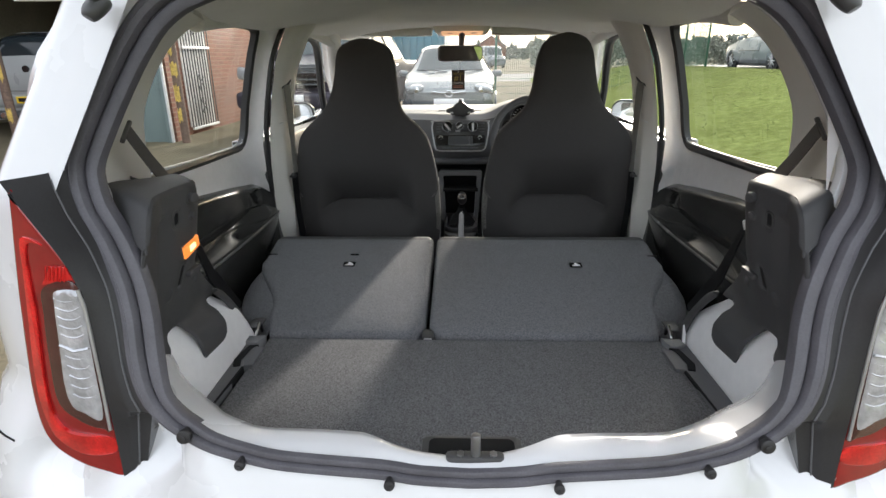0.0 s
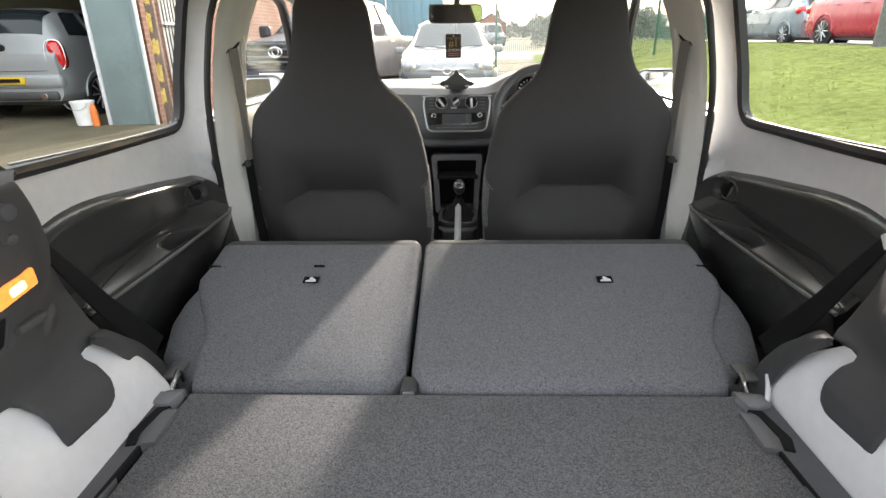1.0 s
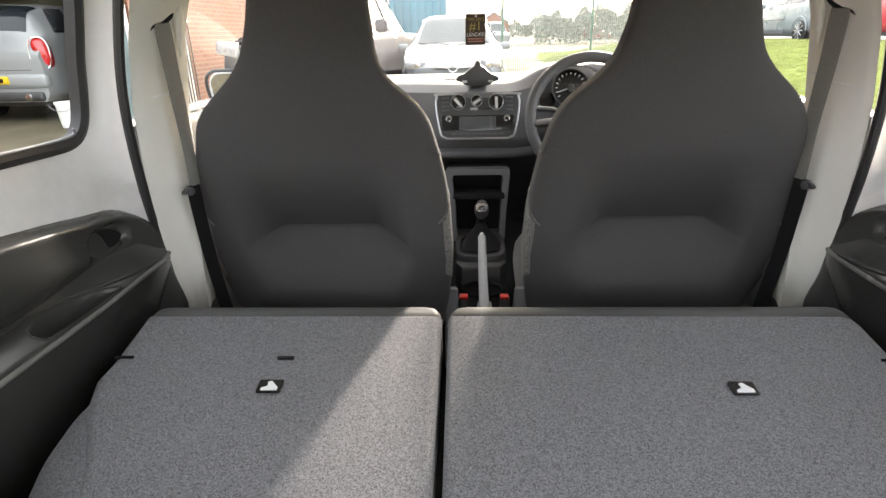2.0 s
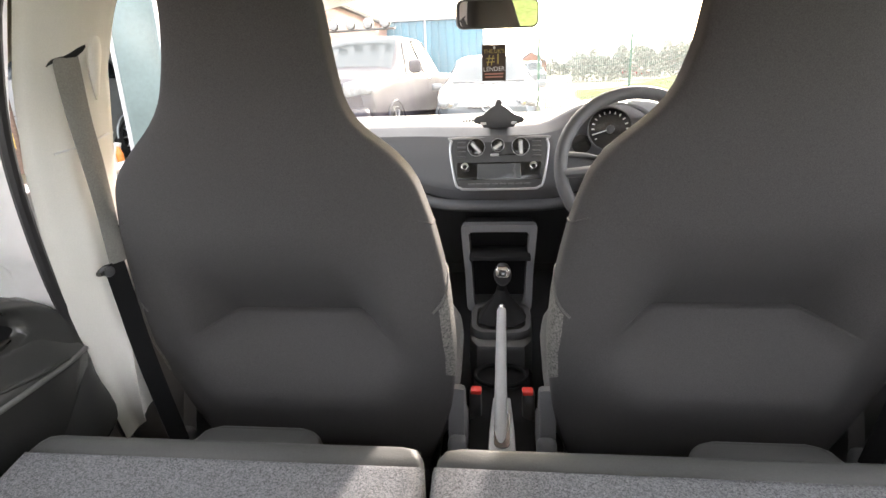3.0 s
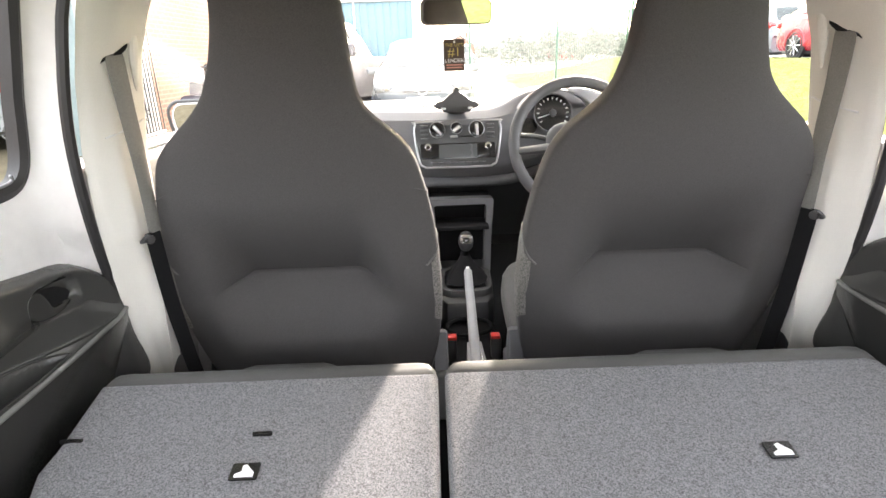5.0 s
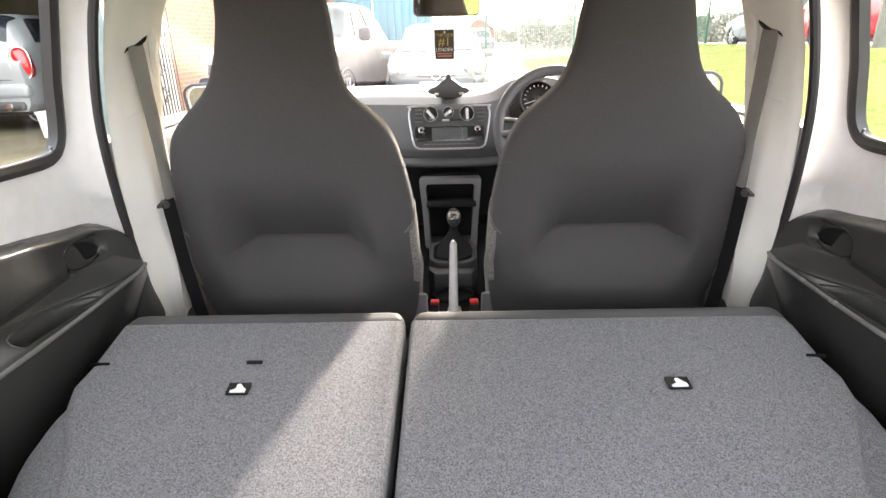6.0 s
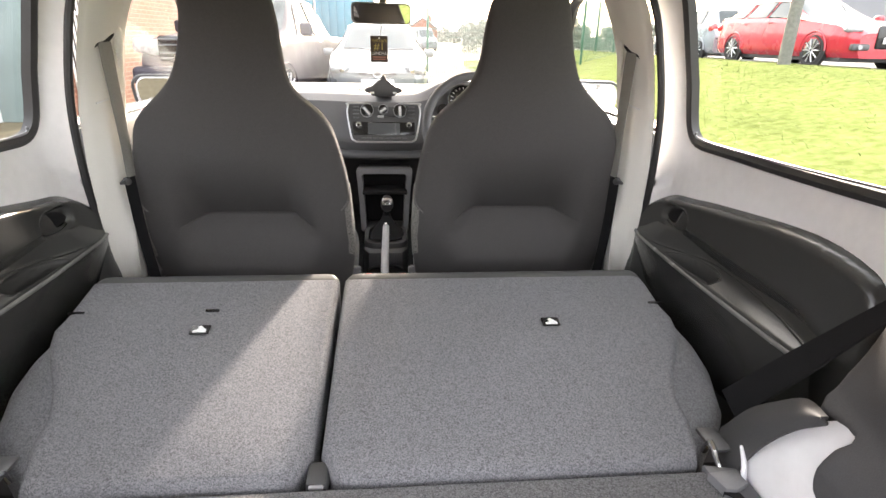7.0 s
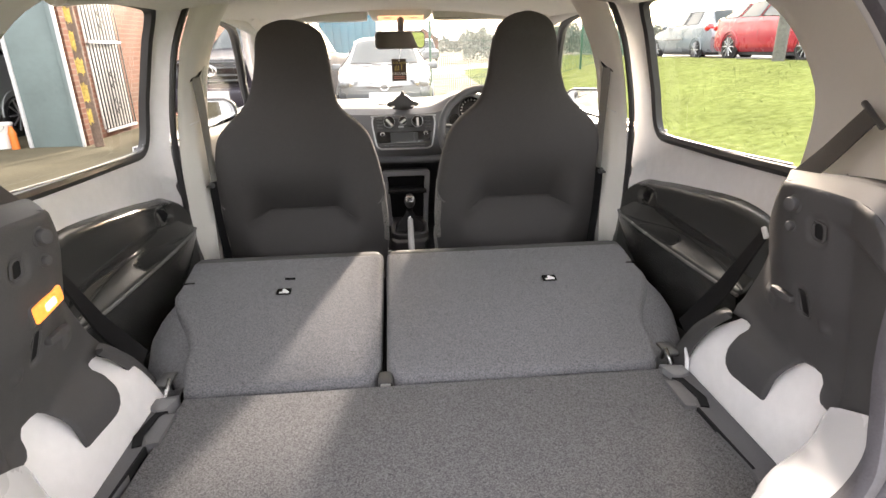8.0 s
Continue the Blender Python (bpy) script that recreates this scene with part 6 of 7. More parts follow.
for s in (-1, 1):
    bk = thing("belt_buckle", (s * 0.055, 1.35, 0.42), "black belt buckle with a red release button", "buckle", "front belt buckles")
    part("body", box((s * 0.056, 1.352, 0.430), (0.026, 0.030, 0.10), 0.007), "plastic", bk)
    part("release_button", box((s * 0.054, 1.348, 0.482), (0.023, 0.022, 0.010), 0.003), "red", bk, "red release button")

# ---- mirror, lamp, visors, card ----
rear_mirror = thing("interior_mirror", (-0.004, 1.77, 1.22), "black-backed interior mirror hanging from the windscreen", "mirror")
turn = Matrix.Translation((-0.004, 1.755, 1.256)) @ Matrix.Rotation(radians(13), 4, 'Z') @ Matrix.Rotation(radians(4.5), 4, 'X')
shell = prism(rounded(0.200, 0.066, 0.016), lambda a, b, d: (a, d, b), 0.022, 0.0, 0.004)
shell.transform(turn)
part("housing", shell, "plastic", rear_mirror)
face = prism(rounded(0.190, 0.057, 0.013), lambda a, b, d: (a, d, b), 0.0, -0.0015)
face.transform(turn)
part("mirror_face", face, "mirror", rear_mirror, "reflecting mirror glass")
part("stem", tube([(-0.004, 1.785, 1.265), (-0.002, 1.83, 1.30), (0.0, 1.90, 1.335), (0.0, 1.98, 1.36)], lambda t: 0.010 + 0.008 * t, 10, n=12), "plastic", rear_mirror)
tagc = thing("air_freshener", (-0.016, 1.75, 1.10), "brown hanging card with gold and white lettering", "air freshener")
part("card", box((-0.016, 1.75, 1.145), (0.058, 0.0015, 0.084), 0.0004), "card", tagc)
part("string", tube([(-0.014, 1.75, 1.186), (-0.008, 1.755, 1.21), (-0.004, 1.77, 1.232)], 0.0008, 5), "print_white", tagc)
part("eyelet", disc((-0.015, 1.749, 1.180), 0.003, 0.002, (0, -1, 0), 12), "print_white", tagc)
for text, size, z, m in (("THE UK'S", 0.0125, 1.1715, "gold"), ("#1", 0.034, 1.1525, "gold"), ("LENDER", 0.0145, 1.1305, "print_white")):
    w = words(text, size)
    w.transform(Matrix.Translation((-0.016, 1.7488, z)))
    part("lettering", w, m, tagc)
for z, w in ((1.1195, 0.046), (1.1125, 0.044)):
    part("line_of_print", box((-0.016, 1.7488, z), (w, 0.0006, 0.0035)), "print_rose", tagc)
lamp = thing("roof_console", (0, 2.0, 1.34), "pale overhead console with a lit roof lamp", "roof console")
part("housing", prism([(-0.158, 1.418), (-0.122, 1.348), (-0.110, 1.340), (0.110, 1.340), (0.122, 1.348), (0.158, 1.418)], lambda a, b, d: (a, d, b), 2.06, 1.90, 0.008), "liner", lamp)
part("lens", prism([(-0.095, 1.353), (0.097, 1.353), (0.094, 1.3355), (-0.092, 1.3355)], lambda a, b, d: (a, d, b), 1.98, 1.895, 0.004), "roof_lamp", lamp, "lit warm lamp lens")
for x in (-0.055, 0.055):
    part("switch", box((x, 1.8945, 1.345), (0.026, 0.003, 0.005), 0.001), "liner", lamp)
for s, x0, x1 in ((-1, -0.60, -0.140), (1, 0.140, 0.60)):
    vis = thing("sun_visor", ((x0 + x1) / 2, 2.0, 1.34), "pale grey sun visor folded up", "sun visor", "sun visors")
    pts = smooth_outline([(x0, 1.362), (x0 + 0.004, 1.395), (x0 + 0.15, 1.403), (x1 - 0.10, 1.408), (x1 - 0.015, 1.404), (x1, 1.385), (x1, 1.348), (x1 - 0.012, 1.337), (x1 - 0.12, 1.334), (x0 + 0.15, 1.336), (x0 + 0.02, 1.344)] if s < 0 else [(x1, 1.362), (x1 - 0.004, 1.395), (x1 - 0.15, 1.403), (x0 + 0.10, 1.408), (x0 + 0.015, 1.404), (x0, 1.385), (x0, 1.348), (x0 + 0.012, 1.337), (x0 + 0.12, 1.334), (x1 - 0.15, 1.336), (x1 - 0.02, 1.344)], 60)
    part("panel", prism(pts, lambda a, b, d: (a, d - 0.10 * max(0, abs(a) - 0.15) + 0.6 * (b - 1.335), b), 1.965, 1.935, 0.009, 3), "liner", vis)
    part("clip", box((s * 0.155, 1.955, 1.345), (0.02, 0.02, 0.012), 0.003), "liner", vis)
    if s < 0:
        lab = part("warning_label", box((-0.335, 1.946, 1.372), (0.105, 0.004, 0.022)), "print_white", vis, "white printed label")
        for i in range(3):
            part("label_bar", box((-0.305 - 0.026 * i, 1.9435, 1.372), (0.016, 0.001, 0.008)), "grey_plastic", lab)

# ---- yard, bank and buildings ----
def brick_mat(name, colour, mortar, scale=1.0):
    m = mat(name, colour, 0.85, stain=0.2, stain_size=0.8)
    nt = m.node_tree
    co = nt.nodes.new("ShaderNodeTexCoord").outputs["Object"]
    sep = nt.nodes.new("ShaderNodeSeparateXYZ")
    nt.links.new(co, sep.inputs[0])
    add = nt.nodes.new("ShaderNodeMath")
    nt.links.new(sep.outputs[0], add.inputs[0])
    nt.links.new(sep.outputs[1], add.inputs[1])
    com = nt.nodes.new("ShaderNodeCombineXYZ")
    nt.links.new(add.outputs[0], com.inputs[0])
    nt.links.new(sep.outputs[2], com.inputs[1])
    br = nt.nodes.new("ShaderNodeTexBrick")
    br.inputs["Scale"].default_value = scale
    br.inputs["Brick Width"].default_value, br.inputs["Row Height"].default_value = 0.225, 0.075
    br.inputs["Mortar Size"].default_value = 0.010
    br.inputs["Color1"].default_value = (*colour, 1)
    br.inputs["Color2"].default_value = (*[c * 0.72 for c in colour], 1)
    br.inputs["Mortar"].default_value = (*mortar, 1)
    nt.links.new(com.outputs[0], br.inputs["Vector"])
    b = nt.nodes["Principled BSDF"]
    old = b.inputs["Base Color"].links[0].from_socket
    mx = nt.nodes.new("ShaderNodeMixRGB")
    mx.blend_type = 'MULTIPLY'
    mx.inputs[0].default_value = 0.5
    nt.links.new(br.outputs["Color"], mx.inputs[1])
    sc = nt.nodes.new("ShaderNodeVectorMath")
    sc.operation = 'SCALE'
    sc.inputs["Scale"].default_value = 1.0 / max(colour)
    nt.links.new(old, sc.inputs[0])
    nt.links.new(sc.outputs[0], mx.inputs[2])
    nt.links.new(mx.outputs[0], b.inputs["Base Color"])
    bp = nt.nodes.new("ShaderNodeBump")
    bp.inputs["Strength"].default_value, bp.inputs["Distance"].default_value = 0.6, 0.01
    bp.invert = True
    nt.links.new(br.outputs["Fac"], bp.inputs["Height"])
    nt.links.new(bp.outputs[0], b.inputs["Normal"])
    return m


M.update(
    concrete=mat("yard_concrete", (0.115, 0.10, 0.068), 0.95, grain=0.2, grain_size=0.03, stain=0.35, stain_size=1.2, bump=0.3, spec=0.1),
    grass=mat("grass_bank", (0.122, 0.146, 0.044), 0.9, second=(0.155, 0.180, 0.066), grain=0.15, grain_size=0.11, stain=0.2, stain_size=1.0, bump=0.1, spec=0.0),
    blade=mat("grass_blades", (0.225, 0.245, 0.11), 0.9, grain=0.2, grain_size=0.3, stain=0.25, stain_size=1.0, spec=0.05),
    brick=brick_mat("orange_brick", (0.215, 0.115, 0.082), (0.22, 0.175, 0.14)),
    steel_door=mat("blue_grey_steel_door", (0.175, 0.225, 0.225), 0.6, stain=0.15, stain_size=0.5, grain=0.06, grain_size=0.05),
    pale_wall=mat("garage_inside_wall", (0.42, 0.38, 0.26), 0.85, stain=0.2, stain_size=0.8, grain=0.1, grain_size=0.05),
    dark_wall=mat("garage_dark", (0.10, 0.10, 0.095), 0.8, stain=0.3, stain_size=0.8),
    blue_wall=mat("blue_cladding", (0.032, 0.16, 0.225), 0.45, stain=0.12, stain_size=1.0, grain=0.05, grain_size=0.05, random_tint=0.08),
    yellow=mat("worn_yellow_paint", (0.55, 0.38, 0.09), 0.7, grain=0.3, grain_size=0.03, stain=0.4, stain_size=0.1, bump=0.2),
    rust=mat("rusty_brown_post", (0.15, 0.10, 0.075), 0.8, grain=0.3, grain_size=0.03, stain=0.3, stain_size=0.2, bump=0.4),
    white_iron=mat("white_painted_iron", (0.65, 0.65, 0.66), 0.5, stain=0.15, stain_size=0.1),
    green_steel=mat("green_fence_steel", (0.03, 0.10, 0.06), 0.5, stain=0.1, stain_size=0.2),
    tarmac=mat("road_tarmac", (0.13, 0.13, 0.13), 0.9, grain=0.2, grain_size=0.05, stain=0.2, stain_size=2.0, bump=0.2),
    slate=mat("roof_slate", (0.08, 0.075, 0.075), 0.7, grain=0.15, grain_size=0.3, stain=0.2, stain_size=1.0),
    # leaf green paled towards grey: distant haze and glare put into the colour
    leaf=mat("hazed_hedge_leaves", (0.26, 0.275, 0.23), 0.7, grain=0.3, grain_size=0.3, stain=0.3, stain_size=1.5),
    bark=mat("bark", (0.12, 0.10, 0.08), 0.9, grain=0.3, grain_size=0.05, bump=0.5),
    grey_clad=mat("grey_shed_cladding", (0.152, 0.160, 0.176), 0.6, stain=0.1, stain_size=2.0),
    bucket=mat("white_bucket_plastic", (0.75, 0.75, 0.72), 0.45, stain=0.1, stain_size=0.1),
    orange=mat("orange_plastic", (0.75, 0.20, 0.04), 0.45, stain=0.1, stain_size=0.05),
    tyre=mat("tyre_rubber", (0.02, 0.02, 0.02), 0.8, stain=0.15, stain_size=0.1),
    car_glass=mat("dark_car_glass", (0.02, 0.026, 0.03), 0.06, spec=0.3, coat=0.15, stain=0.05),
    pale_glass=mat("pale_car_glass", (0.055, 0.068, 0.07), 0.08, spec=0.25, stain=0.05),
    silver_paint=mat("silver_car_paint", (0.25, 0.275, 0.295), 0.28, 0.35, stain=0.03, stain_size=0.5, coat=0.6),
    pale_silver_paint=mat("pale_silver_car_paint", (0.150, 0.168, 0.176), 0.3, 0.3, stain=0.03, stain_size=0.5, coat=0.3),
    bright_silver_paint=mat("bright_silver_car_paint", (0.32, 0.335, 0.335), 0.35, 0.1, stain=0.05, stain_size=0.5, coat=0.4),
    red_paint=mat("red_car_paint", (0.40, 0.022, 0.035), 0.25, stain=0.04, stain_size=0.5, coat=0.6),
    dark_paint=mat("dark_car_paint", (0.030, 0.026, 0.036), 0.42, stain=0.05, stain_size=0.5, spec=0.35),
    plate_yellow=mat("yellow_plate", (0.80, 0.55, 0.03), 0.5),
    headlamp=mat("headlamp_glass", (0.30, 0.315, 0.33), 0.12, 0.2, grain=0.3, grain_size=0.06, coat=1.0),
)
ground = single("ground", grid(lambda u, v: Vector((lerp(-400, 400, u), lerp(-300, 900, v), 0)), 8, 12), "concrete", "pale worn concrete yard", "ground", kind="structure")
road = single("road", grid(lambda u, v: Vector((lerp(-40, 60, u), lerp(26, 38, v) + 6 * u, 0.006 + 0.02 * math.sin(math.pi * v))), 20, 4), "tarmac", "grey tarmac road beyond the fence", "road", kind="structure")


def bank_z(x, y):
    foot = 2.4 + 0.0 * y + 0.055 * max(0, y - 10)
    t = max(0.0, min(1.0, (x - foot) / (7.4 - foot))) if foot < 7.3 else 0.0
    h = 0.86 * (t * t * (3 - 2 * t) * 0.35 + t * 0.65)
    fade = max(0.0, min(1.0, (36 - y) / 12))
    lump = 0.018 * noise.noise(Vector((x * 1.3, y * 1.3, 0))) + 0.006 * noise.noise(Vector((x * 4, y * 4, 3)))
    return h * fade + (lump if 0 < t < 0.99 else 0) - (0.03 if t <= 0 else 0)


bank = thing("grass_bank", (5, 8, 0), "bright green rough grass bank beside the yard", "grass bank", kind="structure")
part("turf", grid(lambda u, v: Vector((lerp(2.2, 8.1, u), lerp(-16, 36, v), bank_z(lerp(2.2, 8.1, u), lerp(-16, 36, v)))), 70, 300), "grass", bank)
plateau = single("car_park", grid(lambda u, v: Vector((lerp(8.1, 60, u), lerp(-16, 36, v), 0.80 * min(1, max(0, (36 - lerp(-16, 36, v)) / 12)) - 0.0)), 10, 26), "tarmac", "grey tarmac car park above the bank", "car park", kind="structure")
rng = random.Random(4)
vs, fs = [], []
for i in range(80000):
    y = rng.uniform(0.5, 26) if rng.random() < 0.85 else rng.uniform(-6, 0.5)
    x = rng.uniform(2.5, 8.0)
    z = bank_z(x, y) - 0.005
    h = rng.uniform(0.006, 0.024)
    a = rng.uniform(0, 6.28)
    w = 0.002 + 0.0005 * math.hypot(x, y)
    dx, dy = math.cos(a) * w, math.sin(a) * w
    lx, ly = rng.uniform(-0.06, 0.06), rng.uniform(-0.06, 0.06)
    n = len(vs)
    vs += [(x - dx, y - dy, z), (x + dx, y + dy, z), (x + lx, y + ly, z + h)]
    fs.append((n, n + 1, n + 2))
me = bpy.data.meshes.new("grass_blades")
me.from_pydata(vs, [], fs)
me.materials.append(M["blade"])
tagged(new("grass_blades", me), "short tufted grass growing on the bank", "grass", kind="stuff")

# brick building and garage on the passenger side
wall_side = thing("wall_side", (-4.8, 8, 0), "orange brick wall of the workshop", "wall", kind="structure")
part("brickwork", box((-4.78, 16.0, 1.55), (0.26, 16.0, 3.1)), "brick", wall_side)
part("eaves", box((-4.74, 16.0, 3.16), (0.42, 16.1, 0.10), 0.01), "slate", wall_side)
part("roof", rows_mesh([[Vector((-4.5, 7.9, 3.2)), Vector((-4.5, 24.1, 3.2))], [Vector((-9.0, 7.9, 5.0)), Vector((-9.0, 24.1, 5.0))], [Vector((-13.5, 7.9, 3.2)), Vector((-13.5, 24.1, 3.2))]], thick=0.08), "slate", wall_side)
wall_front = thing("wall_front", (-7, 7.95, 0), "brick front wall of the workshop with a wide doorway", "wall", kind="structure")
part("pier", box((-4.60, 7.93, 1.55), (0.22, 0.26, 3.1)), "brick", wall_front)
part("lintel", box((-7.2, 8.02, 3.25), (4.2, 0.20, 1.1)), "pale_wall", wall_front)
part("far_wall", box((-11.8, 8.0, 1.9), (5.2, 0.26, 3.8)), "brick", wall_front)
part("gable", prism([(-4.7, 3.1), (-13.9, 3.1), (-9.0, 4.95)], lambda a, b, d: (a, d, b), 7.88, 8.1), "brick", wall_front)
inside = thing("garage_inside", (-7.2, 11, 0), "workshop interior with pale walls, darker partition and ceiling", "interior", kind="structure")
part("back_wall", box((-7.2, 15.0, 1.6), (5.0, 0.1, 3.2)), "pale_wall", inside)
part("side_wall", box((-9.7, 11.5, 1.6), (0.1, 7.0, 3.2)), "pale_wall", inside)
# partition and ceiling are darker than the other walls
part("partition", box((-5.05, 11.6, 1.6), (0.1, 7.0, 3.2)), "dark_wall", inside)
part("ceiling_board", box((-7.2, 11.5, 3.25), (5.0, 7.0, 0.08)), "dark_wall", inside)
door_steel = thing("sliding_door", (-5.0, 7.85, 0), "blue grey steel sliding workshop door", "workshop door", kind="structure")
part("leaf", box((-4.885, 7.80, 1.55), (0.71, 0.06, 3.1), 0.006), "steel_door", door_steel)
part("edge_strip", box((-5.265, 7.79, 1.55), (0.05, 0.09, 3.1), 0.006), "white_iron", door_steel)
part("edge_channel", box((-4.56, 7.745, 1.55), (0.06, 0.08, 3.1), 0.006), "steel_door", door_steel)
part("corner_angle", box((-4.515, 7.72, 1.55), (0.03, 0.05, 3.1), 0.004), "white_iron", door_steel)


def striped_post(x, y, h, lean, bands):
    p = thing("striped_post", (x, y, 0), "rusty steel post with worn yellow and black bands", "post", "striped posts")
    part("post", tube([(x, y, 0), (x + lean * 0.5, y, h / 2), (x + lean, y, h)], 0.062, 14), "rust", p)
    for z, k in bands:
        t = z / h
        rb = random.Random(int(z * 100))
        a0, a1 = rb.uniform(-2.6, -2.2), rb.uniform(-1.2, -0.5)
        part("yellow_band", rows_mesh([[Vector((x + lean * t + 0.0645 * math.cos(a), y + 0.0645 * math.sin(a), z + e * k / 2 * (1 + 0.35 * rb.uniform(-1, 1)))) for a in [lerp(a0, a1, q / 9) for q in range(10)]] for e in (-1, 0, 1)]), "yellow", p, "patch of worn yellow paint")


striped_post(-4.30, 7.70, 3.0, 0.0, [(0.42 + 0.33 * k, 0.19 + 0.03 * (k % 2)) for k in range(8)])
striped_post(-6.83, 7.50, 1.75, 0.0, ((0.45, 0.20), (1.08, 0.26), (1.60, 0.22)))
gate = thing("iron_gate", (-4.60, 9.1, 0), "white wrought iron gate folded against the brick wall", "gate")
gx = -4.60
for z in (0.10, 1.42, 2.70):
    part("rail", box((gx, 9.13, z), (0.03, 1.02, 0.045), 0.004), "white_iron", gate)
for i in range(11):
    part("bar", box((gx, 8.63 + 0.10 * i, 1.40), (0.016, 0.016, 2.62), 0.002), "plastic", gate)
for z in (0.45, 0.85, 1.75, 2.15, 2.5):
    for sgn in (-1, 1):
        for k in (-1, 1):
            pts = [(gx + 0.012, 9.13 + sgn * (0.02 + 0.085 * math.sin(t * 2.6)), z + k * (0.02 + 0.11 * t + 0.025 * math.sin(6 * t))) for t in [i / 10 for i in range(11)]]
            part("scroll", tube(pts, 0.009, 6), "plastic", gate)
part("backing", box((gx - 0.05, 9.13, 1.40), (0.02, 1.0, 2.55)), mat("pale_gate_backing", (0.55, 0.55, 0.54), 0.8, stain=0.2, stain_size=0.3), gate)
bk = thing("bucket", (-5.62, 7.75, 0), "white plastic bucket standing on the concrete", "bucket")
part("tub", rows_mesh([[Vector((-5.62 + r * math.cos(a), 7.75 + r * math.sin(a), z)) for a in (2 * math.pi * i / 24 for i in range(24))] for r, z in ((0.005, 0.01), (0.125, 0.01), (0.155, 0.33), (0.165, 0.33), (0.165, 0.36), (0.148, 0.36), (0.12, 0.03), (0.005, 0.03))], closed_v=True), "bucket", bk)
part("handle", tube([(-5.62 + 0.165 * math.cos(a), 7.60, 0.34 - 0.10 * math.sin(a)) for a in [lerp(0, math.pi, i / 12) for i in range(13)]], 0.004, 6), "steel", bk)
single("plastic_bottle", join(tube([(-5.44, 7.70, 0), (-5.44, 7.70, 0.22)], 0.05, 12), tube([(-5.44, 7.70, 0.22), (-5.44, 7.70, 0.32)], lambda t: 0.05 - 0.03 * t, 12)), "orange", "orange plastic bottle beside the bucket", "bottle")

# unseen wall added on the workshop's side to cut the sky light from there
wall_sky_block = thing("wall_sky_block", (-8.6, -3, 0), "unseen brick wall added to block sky light from the left", "wall", kind="structure")
part("brickwork", box((-8.75, -3.4, 1.4), (0.3, 22.4, 2.8)), "brick", wall_sky_block)
part("coping", box((-8.75, -3.4, 2.85), (0.42, 22.5, 0.10), 0.01), "slate", wall_sky_block)

# blue building
blue = thing("blue_building", (-2.6, 24.2, 0), "blue clad industrial unit across the yard", "building")
part("wall", box((-2.72, 24.35, 1.65), (4.0, 0.2, 3.3)), "blue_wall", blue)
for i in range(13):
    part("panel", box((-4.55 + 0.3075 * i, 24.235, 1.64), (0.285, 0.04, 3.26), 0.012), "blue_wall", blue)
for x in (-3.1, -0.72):
    part("downpipe", tube([(x, 24.17, 0.0), (x, 24.17, 3.3)], 0.035, 10), "white_iron", blue)
part("roof_edge", box((-2.72, 24.3, 3.33), (4.1, 0.4, 0.08), 0.01), "white_iron", blue)
part("side", box((-0.78, 30.4, 1.65), (0.1, 12.0, 3.3)), "blue_wall", blue)

# fence
route = [(0.9, 14.5), (3.3, 15.6), (5.6, 16.6), (7.7, 17.7), (8.0, 24.0)]
fence = thing("mesh_fence", (4.0, 16, 0), "green steel mesh fence with posts", "fence")
for (xa, ya), (xb, yb) in zip(route, route[1:]):
    ln = math.hypot(xb - xa, yb - ya)
    nseg = max(1, round(ln / 2.3))
    for i in range(nseg + (1 if (xb, yb) == route[-1] else 0)):
        x, y = lerp(xa, xb, i / nseg), lerp(ya, yb, i / nseg)
        z = max(0, bank_z(x, y))
        part("post", box((x, y, z + 0.95), (0.06, 0.06, 1.9), 0.006), "green_steel", fence)
    wires = []
    ang_f = Matrix.Rotation(math.atan2(yb - ya, xb - xa), 4, 'Z')
    nw = int(ln / 0.06)
    for i in range(nw):
        x, y = lerp(xa, xb, (i + 0.5) / nw), lerp(ya, yb, (i + 0.5) / nw)
        z = max(0, bank_z(x, y))
        wires.append(box((x, y, z + 0.93), (0.007, 0.007, 1.75)))
    for j in range(10):
        pts = [(lerp(xa, xb, i / 6), lerp(ya, yb, i / 6), max(0, bank_z(lerp(xa, xb, i / 6), lerp(ya, yb, i / 6))) + 0.08 + 0.19 * j) for i in range(7)]
        wires.append(tube(pts, 0.004, 4))
    tagged(part("mesh", join(*wires), "green_steel", fence), kind="stuff")
lamp_post = thing("timber_post", (7.5, 10.25, 0.8), "thick grey weathered post on the bank", "post")
part("shaft", tube([(7.5, 10.25, 0.75), (7.5, 10.25, 2.0), (7.52, 10.25, 3.2)], lambda t: 0.115 - 0.015 * t, 12), mat("weathered_grey_wood", (0.13, 0.13, 0.115), 0.85, grain=0.25, grain_size=0.05, stain=0.2, stain_size=0.3, bump=0.4), lamp_post)
part("cap", disc((7.52, 10.25, 3.2), 0.11, 0.04, (0, 0, 1), 14, 0.01), "steel", lamp_post)

# distance: house, hedges, shed
house = thing("house", (7.6, 150, 0), "far brick house with a dark gabled roof", "house")
part("walls", box((7.6, 154, 1.8), (7.6, 8, 3.6)), "brick", house)
part("roof", prism([(-4.2, 3.5), (4.2, 3.5), (0, 6.2)], lambda a, b, d: (7.6 + a, d, b), 149.6, 158.4), "slate", house)
part("gable", prism([(-3.4, 3.6), (3.4, 3.6), (0, 5.8)], lambda a, b, d: (7.6 + a, d, b), 149.5, 149.7), "brick", house)
for dx in (-2.2, 0, 2.2):
    part("window", box((7.6 + dx, 149.95, 2.2), (1.1, 0.12, 1.2)), "car_glass", house)
part("chimney", box((9.6, 153, 6.0), (0.7, 0.7, 1.6)), "brick", house)


